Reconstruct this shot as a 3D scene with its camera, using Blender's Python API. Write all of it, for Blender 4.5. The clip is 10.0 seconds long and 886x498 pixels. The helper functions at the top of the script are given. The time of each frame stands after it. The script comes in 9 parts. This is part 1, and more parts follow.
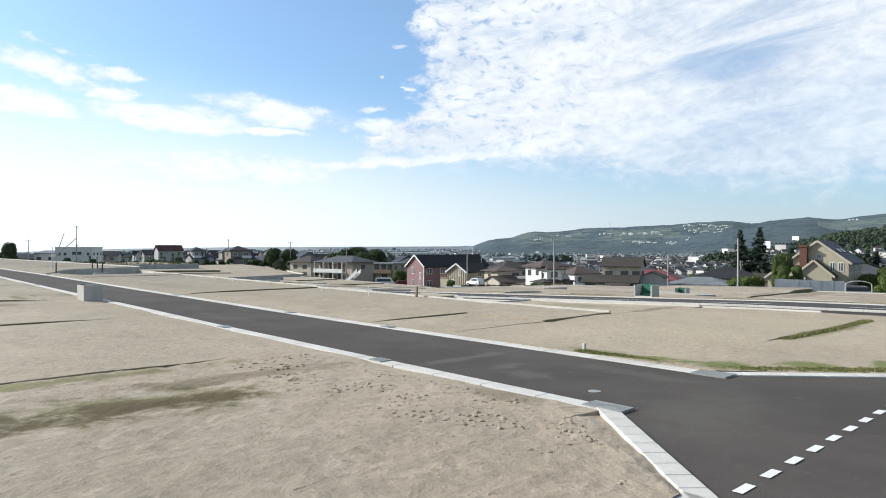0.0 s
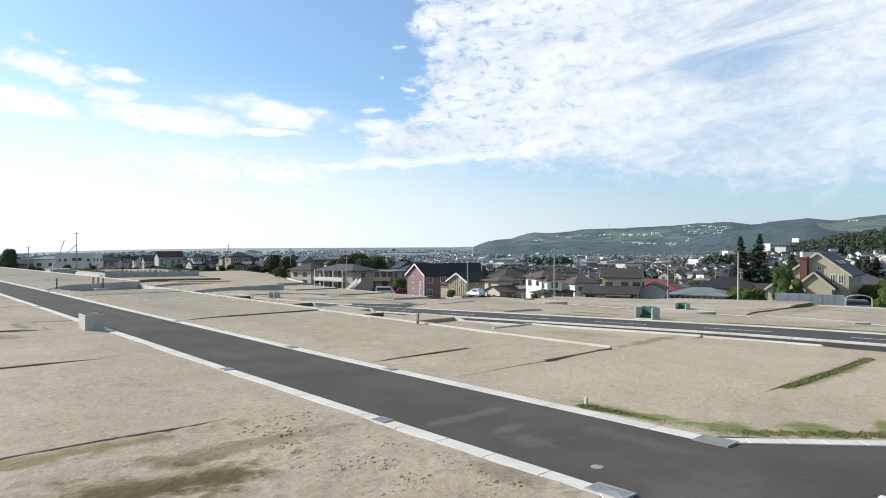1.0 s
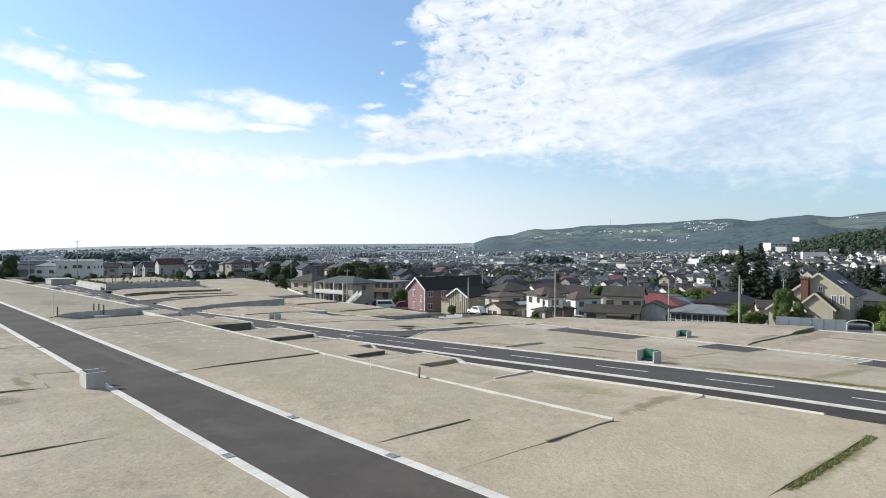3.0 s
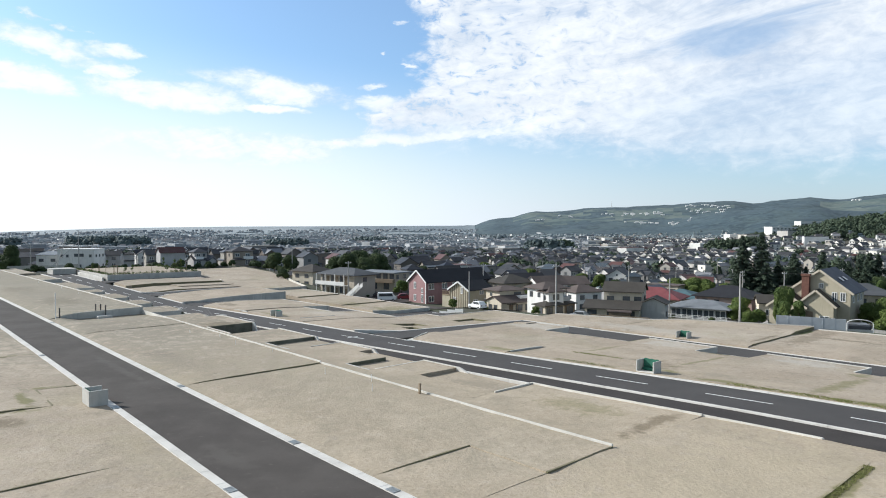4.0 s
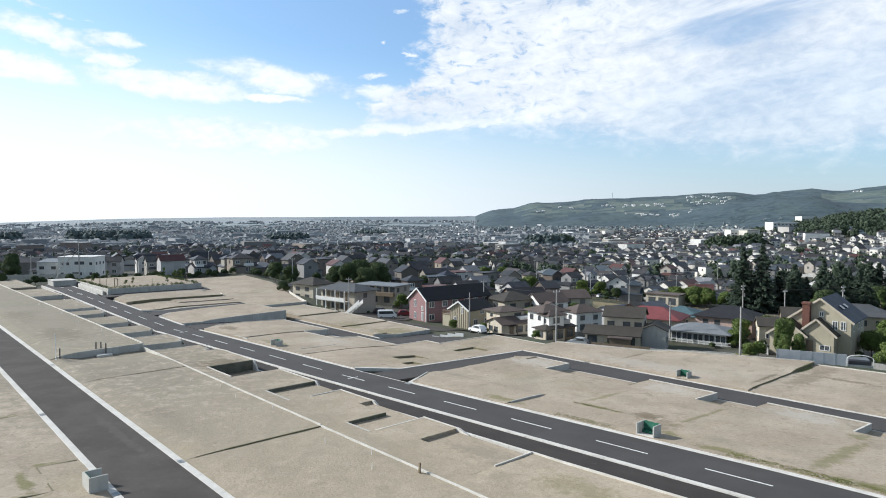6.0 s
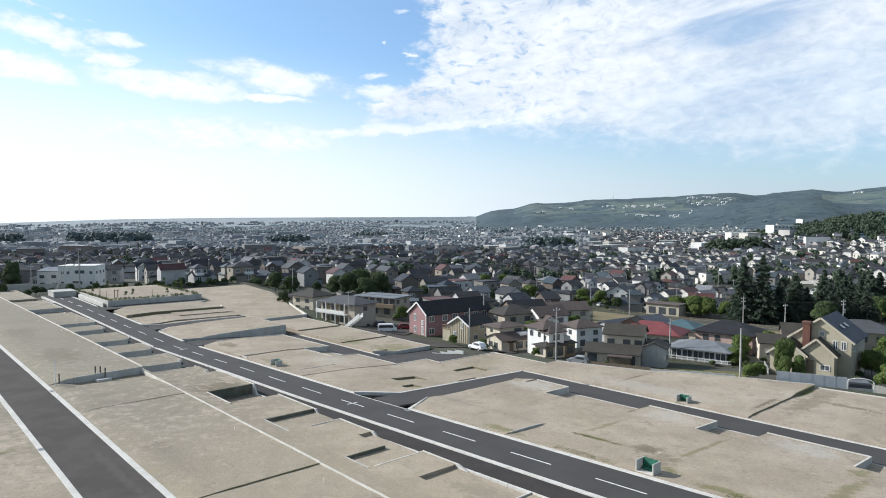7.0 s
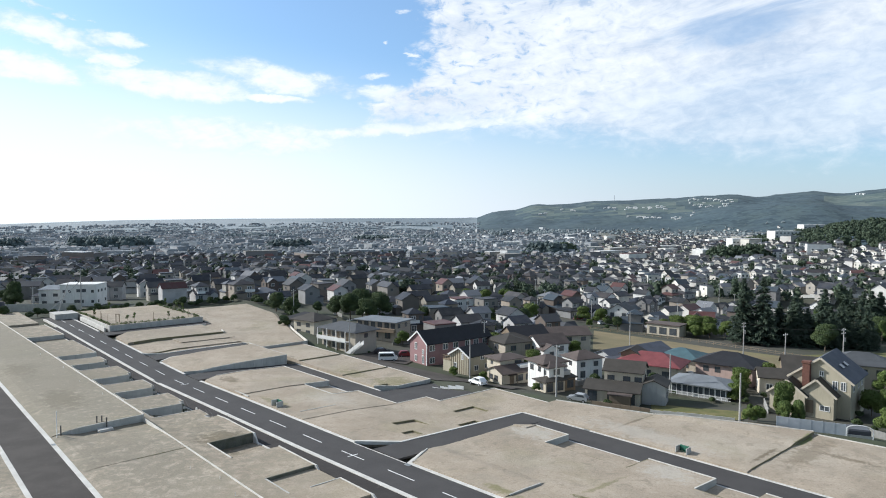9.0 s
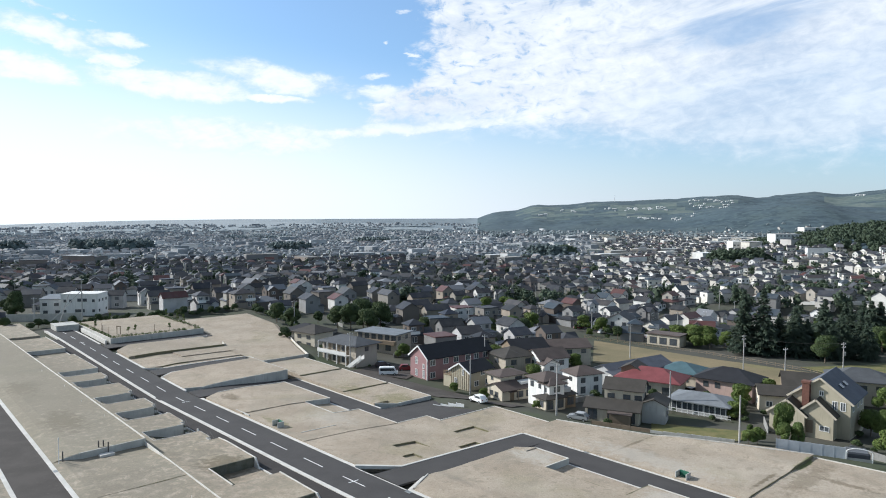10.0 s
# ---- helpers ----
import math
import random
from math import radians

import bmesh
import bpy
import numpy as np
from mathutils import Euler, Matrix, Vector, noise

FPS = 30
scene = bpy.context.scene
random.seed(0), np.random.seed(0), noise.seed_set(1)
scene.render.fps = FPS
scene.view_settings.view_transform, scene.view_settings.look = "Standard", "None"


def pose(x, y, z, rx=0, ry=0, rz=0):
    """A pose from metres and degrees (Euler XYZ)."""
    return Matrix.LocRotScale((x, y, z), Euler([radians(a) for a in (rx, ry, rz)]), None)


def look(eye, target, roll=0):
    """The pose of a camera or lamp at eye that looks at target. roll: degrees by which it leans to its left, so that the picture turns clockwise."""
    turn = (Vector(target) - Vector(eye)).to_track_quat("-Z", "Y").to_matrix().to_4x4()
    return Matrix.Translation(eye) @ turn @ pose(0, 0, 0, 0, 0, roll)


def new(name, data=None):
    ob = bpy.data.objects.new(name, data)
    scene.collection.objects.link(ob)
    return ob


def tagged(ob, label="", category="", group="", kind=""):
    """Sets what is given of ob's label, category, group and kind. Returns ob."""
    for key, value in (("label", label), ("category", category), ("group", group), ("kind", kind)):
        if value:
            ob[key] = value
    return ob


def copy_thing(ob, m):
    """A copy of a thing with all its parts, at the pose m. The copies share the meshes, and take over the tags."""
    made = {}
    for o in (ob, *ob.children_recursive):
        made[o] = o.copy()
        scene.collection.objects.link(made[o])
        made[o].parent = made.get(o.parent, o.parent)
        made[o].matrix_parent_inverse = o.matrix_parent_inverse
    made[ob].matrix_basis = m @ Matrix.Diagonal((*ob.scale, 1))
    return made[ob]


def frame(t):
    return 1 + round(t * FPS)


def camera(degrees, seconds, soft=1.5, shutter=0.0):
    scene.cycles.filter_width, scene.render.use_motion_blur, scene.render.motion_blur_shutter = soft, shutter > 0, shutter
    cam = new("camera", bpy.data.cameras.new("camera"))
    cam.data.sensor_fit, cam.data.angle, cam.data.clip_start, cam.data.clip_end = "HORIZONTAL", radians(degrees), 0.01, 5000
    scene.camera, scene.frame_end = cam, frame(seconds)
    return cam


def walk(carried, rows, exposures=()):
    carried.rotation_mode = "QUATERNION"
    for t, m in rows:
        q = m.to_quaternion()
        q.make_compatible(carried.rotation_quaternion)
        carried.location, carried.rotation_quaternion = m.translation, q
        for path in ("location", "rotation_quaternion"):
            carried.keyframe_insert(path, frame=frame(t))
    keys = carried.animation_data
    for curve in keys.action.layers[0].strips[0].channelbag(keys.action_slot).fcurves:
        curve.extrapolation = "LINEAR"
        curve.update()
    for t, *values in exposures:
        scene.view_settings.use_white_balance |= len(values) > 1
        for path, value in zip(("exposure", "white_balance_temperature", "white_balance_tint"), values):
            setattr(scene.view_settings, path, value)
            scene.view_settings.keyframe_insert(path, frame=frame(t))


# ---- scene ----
cam = camera(67.0, 10.0, soft=1.0)
# seconds, place in metres, yaw, pitch and roll in degrees
ROWS = [
    (0.0, 0.000, -0.000, 3.560, 0.000, 0.000, 0.000),
    (0.5, -0.041, -0.041, 4.493, -0.011, 0.030, 0.005),
    (1.0, -0.078, -0.043, 5.449, -0.009, 0.056, 0.012),
    (1.5, -0.131, -0.010, 6.413, -0.013, 0.072, 0.024),
    (2.0, -0.167, 0.026, 7.389, -0.015, 0.081, 0.024),
    (2.5, -0.166, 0.058, 8.422, -0.010, 0.083, 0.013),
    (2.7, -0.164, 0.068, 8.866, 0.001, -0.011, 0.008),
    (3.8, -0.118, 0.130, 11.484, 0.097, -1.528, -0.026),
    (4.0, -0.122, 0.153, 12.016, 0.116, -1.867, -0.032),
    (4.5, -0.121, 0.251, 13.519, 0.128, -2.488, -0.044),
    (5.0, -0.132, 0.359, 15.143, 0.139, -2.688, -0.046),
    (5.5, -0.124, 0.458, 16.778, 0.147, -2.724, -0.050),
    (6.8, 0.003, 0.801, 20.935, 0.205, -2.741, -0.076),
    (7.0, 0.027, 0.845, 21.569, 0.214, -2.732, -0.080),
    (7.5, 0.088, 0.919, 23.187, 0.233, -2.725, -0.092),
    (7.8, 0.122, 0.935, 24.175, 0.256, -2.746, -0.098),
    (8.0, 0.146, 0.933, 24.840, 0.268, -2.718, -0.101),
    (8.5, 0.173, 0.902, 26.517, 0.297, -2.717, -0.101),
    (9.0, 0.172, 0.858, 28.199, 0.323, -2.722, -0.100),
    (9.5, 0.160, 0.801, 29.890, 0.343, -2.735, -0.101),
    (10.0, 0.145, 0.744, 31.560, 0.353, -2.715, -0.099),
]
walk(cam, [(t, pose(x, y, z, 90 + pitch, roll, yaw)) for t, x, y, z, yaw, pitch, roll in ROWS],
     exposures=((0.0, 0.0, 6330, 9), (4.0, 0.0, 6290, 9), (10.0, 0.0, 6150, 9)))

# ---- light: morning sun out of the picture, low haze, broken cloud ----
SUN_FROM = Vector((-0.84, 0.26, 0.50)).normalized()
sun = new("sun", bpy.data.lights.new("sun", "SUN"))
sun.data.energy, sun.data.angle, sun.data.color = 5.6, radians(0.6), (1.0, 0.955, 0.89)
sun.matrix_basis = look((0, 0, 300), Vector((0, 0, 300)) - SUN_FROM)

world = bpy.data.worlds.new("world")
scene.world = world
world.use_nodes = True
WN = world.node_tree.nodes
WN.clear()


def wire(tree, sock, value):
    if isinstance(value, bpy.types.NodeSocket):
        tree.links.new(value, sock)
    elif isinstance(value, (tuple, list)):
        sock.default_value = (*value, 1.0) if len(value) == 3 and len(sock.default_value) == 4 else value
    else:
        sock.default_value = value


def calc(tree, op, a, b=0.0, c=0.0, clamp=False):
    node = tree.nodes.new("ShaderNodeMath")
    node.operation, node.use_clamp = op, clamp
    for s, val in zip(node.inputs, (a, b, c)):
        wire(tree, s, val)
    return node.outputs[0]


def ramp01(tree, x, lo, hi, a=0.0, b=1.0):
    node = tree.nodes.new("ShaderNodeMapRange")
    node.interpolation_type = "SMOOTHSTEP"
    for s, val in zip(node.inputs, (x, lo, hi, a, b)):
        wire(tree, s, val)
    return node.outputs[0]


def blend(tree, fac, a, b, kind="MIX"):
    node = tree.nodes.new("ShaderNodeMix")
    node.data_type, node.blend_type = "RGBA", kind
    wire(tree, node.inputs[0], fac)
    wire(tree, node.inputs[6], a)
    wire(tree, node.inputs[7], b)
    return node.outputs[2]


def noise_of(tree, vec, scale, detail=5.0, rough=0.55, distortion=0.0):
    node = tree.nodes.new("ShaderNodeTexNoise")
    wire(tree, node.inputs["Vector"], vec)
    for key, val in (("Scale", scale), ("Detail", detail), ("Roughness", rough), ("Distortion", distortion)):
        node.inputs[key].default_value = val
    return node.outputs[0]


def build_sky():
    t = world.node_tree
    coord = WN.new("ShaderNodeTexCoord")
    xyz = WN.new("ShaderNodeSeparateXYZ")
    t.links.new(coord.outputs["Generated"], xyz.inputs[0])
    x, y, z = xyz.outputs
    sky = WN.new("ShaderNodeTexSky")
    sky.sky_type, sky.sun_disc = "NISHITA", False
    sky.sun_elevation = math.asin(SUN_FROM.z)
    sky.sun_rotation = math.atan2(SUN_FROM.x, SUN_FROM.y)
    sky.altitude, sky.air_density, sky.dust_density, sky.ozone_density = 150, 1.0, 1.6, 1.2
    az = calc(t, "ARCTAN2", x, y)
    flat = calc(t, "SQRT", calc(t, "ADD", calc(t, "MULTIPLY", x, x), calc(t, "MULTIPLY", y, y)))
    el = calc(t, "ARCTAN2", z, flat)

    def at(px, py, pz=0.0):
        node = WN.new("ShaderNodeCombineXYZ")
        for s, val in zip(node.inputs, (px, py, pz)):
            wire(t, s, val)
        return node.outputs[0]

    def bank(az0, el0, wide, high, lean=0.0, az=az, el=el):
        da = calc(t, "SUBTRACT", az, az0)
        de = calc(t, "SUBTRACT", calc(t, "SUBTRACT", el, el0), calc(t, "MULTIPLY", da, lean))
        qa, qe = calc(t, "DIVIDE", da, wide), calc(t, "DIVIDE", de, high)
        d = calc(t, "ADD", calc(t, "MULTIPLY", qa, qa), calc(t, "MULTIPLY", qe, qe))
        return calc(t, "SUBTRACT", 1.0, d, clamp=True)

    puff = noise_of(t, at(calc(t, "MULTIPLY", az, 13.0), calc(t, "MULTIPLY", el, 22.0), 1.7), 1.0, 7.0, 0.6, 0.4)
    fine = noise_of(t, at(calc(t, "MULTIPLY", az, 42.0), calc(t, "MULTIPLY", el, 75.0), 4.1), 1.0, 6.0, 0.6, 0.5)
    streak = noise_of(t, at(calc(t, "MULTIPLY", calc(t, "SUBTRACT", az, calc(t, "MULTIPLY", el, 0.5)), 4.2), calc(t, "MULTIPLY", calc(t, "SUBTRACT", el, calc(t, "MULTIPLY", az, 0.15)), 17.0), 9.0), 1.0, 7.0, 0.62, 0.8)
    rough = calc(t, "ADD", calc(t, "MULTIPLY", puff, 0.6), calc(t, "MULTIPLY", fine, 0.4))
    # the large bank of cloud, with a ragged left edge and a ragged foot
    torn = calc(t, "SUBTRACT", rough, 0.5)
    edge = ramp01(t, el, 0.17, 0.21, -0.10, -0.02)
    side = ramp01(t, calc(t, "ADD", calc(t, "SUBTRACT", az, edge), calc(t, "MULTIPLY", torn, 0.24)), -0.030, 0.018)
    foot = ramp01(t, calc(t, "ADD", calc(t, "ADD", el, ramp01(t, az, 0.08, 0.45, 0.0, 0.05)), calc(t, "MULTIPLY", torn, 0.10)), 0.112, 0.165)
    cob = calc(t, "MULTIPLY", calc(t, "MULTIPLY", ramp01(t, fine, 0.46, 0.30), ramp01(t, az, 0.34, 0.04)), 0.8)
    gap = bank(0.404, 0.256, 0.130, 0.034, 0.10)
    gap = calc(t, "MULTIPLY", ramp01(t, calc(t, "ADD", gap, calc(t, "ADD", calc(t, "MULTIPLY", torn, 2.6), calc(t, "MULTIPLY", calc(t, "SUBTRACT", streak, 0.5), -3.0))), 0.1, 1.2), 0.55)
    thin = calc(t, "MULTIPLY", calc(t, "MULTIPLY", ramp01(t, calc(t, "SUBTRACT", el, calc(t, "MULTIPLY", az, 0.18)), 0.17, 0.09), ramp01(t, az, 0.05, 0.40)), 0.28)
    open_sky = calc(t, "MAXIMUM", calc(t, "MAXIMUM", cob, gap), thin)
    body = calc(t, "MULTIPLY", calc(t, "SUBTRACT", 1.0, open_sky), ramp01(t, streak, 0.20, 0.50, 0.66, 1.0))
    reach = calc(t, "MULTIPLY", ramp01(t, el, 1.0, 0.5), ramp01(t, az, 1.6, 0.9))
    bulk = calc(t, "MULTIPLY", calc(t, "MULTIPLY", calc(t, "MULTIPLY", side, foot), body), reach)
    # wisps, drawn out and frayed by the wind
    fray_a = noise_of(t, at(calc(t, "MULTIPLY", az, 16.0), calc(t, "MULTIPLY", el, 38.0), 11.3), 1.0, 6.0, 0.6)
    fray_e = noise_of(t, at(calc(t, "MULTIPLY", az, 22.0), calc(t, "MULTIPLY", el, 34.0), 23.9), 1.0, 6.0, 0.62)
    az_w = calc(t, "ADD", az, calc(t, "MULTIPLY", calc(t, "SUBTRACT", fray_a, 0.5), 0.11))
    el_w = calc(t, "ADD", el, calc(t, "MULTIPLY", calc(t, "SUBTRACT", fray_e, 0.5), 0.024))
    wisps = None
    for row in ((-0.53, 0.229, 0.091, 0.0219, -0.25),
                (-0.465, 0.231, 0.049, 0.0123, 0.0),
                (-0.456, 0.204, 0.035, 0.0144, -0.1),
                (-0.552, 0.185, 0.061, 0.0239, -0.1),
                (-0.376, 0.18, 0.138, 0.0251, -0.03),
                (-0.240, 0.195, 0.150, 0.0250, -0.12),
                (-0.247, 0.167, 0.06, 0.0085, -0.05),
                (-0.317, 0.112, 0.193, 0.0338, -0.02),
                (-0.034, 0.133, 0.273, 0.0121, 0.085),
                (-0.093, 0.18, 0.063, 0.014, 0.05),
                (-0.084, 0.161, 0.016, 0.0044, 0),
                (-0.105, 0.204, 0.027, 0.0085, 0.3),
                (-0.064, 0.294, 0.015, 0.005, 0),
                (-0.053, 0.233, 0.015, 0.0043, 0),
                (-0.084, 0.249, 0.009, 0.0042, 0),
                (-0.551, 0.263, 0.026, 0.0088, -0.3),
                (-0.509, 0.252, 0.018, 0.0082, -0.2)):
        b = bank(*row, az_w, el_w)
        wisps = b if wisps is None else calc(t, "MAXIMUM", wisps, b)
    ragged = calc(t, "ADD", wisps, calc(t, "ADD", calc(t, "MULTIPLY", torn, 2.5), calc(t, "MULTIPLY", calc(t, "SUBTRACT", streak, 0.5), 1.6)))
    wisp = calc(t, "MULTIPLY", ramp01(t, ragged, 0.0, 1.15), ramp01(t, wisps, 0.0, 0.6))
    cloud = calc(t, "MAXIMUM", bulk, calc(t, "MULTIPLY", wisp, 0.9))
    cloud = calc(t, "MULTIPLY", cloud, ramp01(t, z, 0.0, 0.06))
    shade = ramp01(t, calc(t, "ADD", calc(t, "MULTIPLY", streak, 0.55), calc(t, "ADD", calc(t, "MULTIPLY", puff, 0.45), calc(t, "MULTIPLY", fine, 0.5))), 0.48, 1.0)
    light = blend(t, shade, (0.62, 0.71, 0.84), (1.05, 1.07, 1.08))
    light = blend(t, calc(t, "SUBTRACT", wisp, bulk, clamp=True), light, (1.08, 1.10, 1.10))
    # thin bright haze low in the sky, strongest towards the sun
    # deep and clear ahead, milkier behind
    tint = blend(t, ramp01(t, y, 0.15, -0.25), (SKY_GAIN * 0.73, SKY_GAIN * 1.00, SKY_GAIN * 1.20), (SKY_GAIN * 0.90, SKY_GAIN * 0.90, SKY_GAIN * 0.84))
    air = blend(t, 1.0, sky.outputs[0], tint, "MULTIPLY")
    sun_az = math.atan2(SUN_FROM.x, SUN_FROM.y)
    toward = ramp01(t, calc(t, "COSINE", calc(t, "SUBTRACT", az, sun_az)), -0.35, 0.80)
    low = ramp01(t, calc(t, "ADD", el, calc(t, "MULTIPLY", toward, -0.13)), 0.15, -0.09)
    # a faint veil over all, thicker overhead
    air = blend(t, 0.16, air, (0.76, 0.92, 1.12))
    air = blend(t, ramp01(t, el, 0.42, 0.95, 0.0, 0.6), air, (0.21, 0.215, 0.22))
    air = blend(t, calc(t, "MULTIPLY", low, calc(t, "ADD", 0.80, calc(t, "MULTIPLY", toward, 0.20))), air, blend(t, toward, (0.77, 0.84, 0.95), (1.06, 1.12, 1.14)))
    out = WN.new("ShaderNodeOutputWorld")
    bg = WN.new("ShaderNodeBackground")
    t.links.new(blend(t, cloud, air, light), bg.inputs[0])
    bg.inputs[1].default_value = 1.0
    t.links.new(bg.outputs[0], out.inputs[0])


SKY_GAIN = 0.145
build_sky()


# ---- materials ----
def material(name, base, other=None, rough=0.85, large=0.35, fine=9.0, vary=0.25, bump=0.25, metal=0.0, spots=None, palette=None, by="object", streaks=0.0, stains=()):
    """A surface in two colours mixed at one scale, with grain, relief and optional spots or a palette that differs from piece to piece."""
    m = bpy.data.materials.new(name)
    m.use_nodes = True
    t = m.node_tree
    p = t.nodes["Principled BSDF"]
    geo = t.nodes.new("ShaderNodeNewGeometry")
    pos = geo.outputs["Position"]
    big = noise_of(t, pos, large, 5.0, 0.6)
    small = noise_of(t, pos, fine, 4.0, 0.65)
    col = blend(t, ramp01(t, big, 0.35, 0.65), base, other or base)
    if palette:
        if by == "object":
            rnd = t.nodes.new("ShaderNodeObjectInfo").outputs["Random"]
        else:
            rnd = geo.outputs["Random Per Island"]
        ramp = t.nodes.new("ShaderNodeValToRGB")
        ramp.color_ramp.interpolation = "CONSTANT"
        els = ramp.color_ramp.elements
        while len(els) < len(palette):
            els.new(0.5)
        for i, (e, c) in enumerate(zip(els, palette)):
            e.position, e.color = i / len(palette), (*c, 1)
        t.links.new(rnd, ramp.inputs[0])
        col = ramp.outputs[0]
        col = blend(t, calc(t, "MULTIPLY", ramp01(t, big, 0.4, 0.7), 0.3), col, (0.12, 0.11, 0.10))
    for sc, lo, hi, amount, tint in spots or ():
        mask = ramp01(t, noise_of(t, pos, sc, 4.0, 0.6, 0.3), lo, hi)
        col = blend(t, calc(t, "MULTIPLY", mask, amount), col, tint)
    if stains:
        turned = t.nodes.new("ShaderNodeVectorRotate")
        turned.rotation_type = "Z_AXIS"
        turned.inputs["Angle"].default_value = -radians(42.484)
        t.links.new(pos, turned.inputs["Vector"])
        sv = t.nodes.new("ShaderNodeSeparateXYZ")
        t.links.new(turned.outputs[0], sv.inputs[0])
        edge = calc(t, "MULTIPLY", calc(t, "SUBTRACT", noise_of(t, pos, 0.9, 5.0, 0.65, 0.5), 0.5), 2.6)
        for u, v, ru, rv, amount, tint in stains:
            qa = calc(t, "DIVIDE", calc(t, "SUBTRACT", sv.outputs[1], u), ru)
            qb = calc(t, "DIVIDE", calc(t, "SUBTRACT", sv.outputs[0], v), rv)
            d = calc(t, "ADD", calc(t, "SQRT", calc(t, "ADD", calc(t, "MULTIPLY", qa, qa), calc(t, "MULTIPLY", qb, qb))), edge)
            col = blend(t, calc(t, "MULTIPLY", ramp01(t, d, 1.1, 0.35), amount), col, tint)
    if streaks:
        xyz = t.nodes.new("ShaderNodeSeparateXYZ")
        t.links.new(pos, xyz.inputs[0])
        cmb = t.nodes.new("ShaderNodeCombineXYZ")
        for i, k in enumerate((2.5, 2.5, 0.35)):
            t.links.new(calc(t, "MULTIPLY", xyz.outputs[i], k), cmb.inputs[i])
        run = ramp01(t, noise_of(t, cmb.outputs[0], 1.0, 4.0, 0.6), 0.5, 0.75)
        col = blend(t, calc(t, "MULTIPLY", run, streaks), col, (0.10, 0.10, 0.09))
    k = calc(t, "ADD", 1.0 - vary, calc(t, "MULTIPLY", small, 2.0 * vary))
    grey = t.nodes.new("ShaderNodeCombineColor")
    for s in grey.inputs:
        t.links.new(k, s)
    col = blend(t, 1.0, col, grey.outputs[0], "MULTIPLY")
    t.links.new(col, p.inputs["Base Color"])
    t.links.new(calc(t, "ADD", rough - 0.08, calc(t, "MULTIPLY", small, 0.16), clamp=True), p.inputs["Roughness"])
    p.inputs["Metallic"].default_value = metal
    p.inputs["Specular IOR Level"].default_value = 0.3
    if bump:
        b = t.nodes.new("ShaderNodeBump")
        b.inputs["Strength"].default_value, b.inputs["Distance"].default_value = bump, 0.05
        t.links.new(small, b.inputs["Height"])
        t.links.new(b.outputs[0], p.inputs["Normal"])
    return m


VERGE = (0.14, 0.165, 0.045)
MOSS, GREEN, DAMP, CHALK = (0.080, 0.056, 0.022), (0.150, 0.145, 0.050), (0.225, 0.195, 0.15), (0.48, 0.45, 0.40)
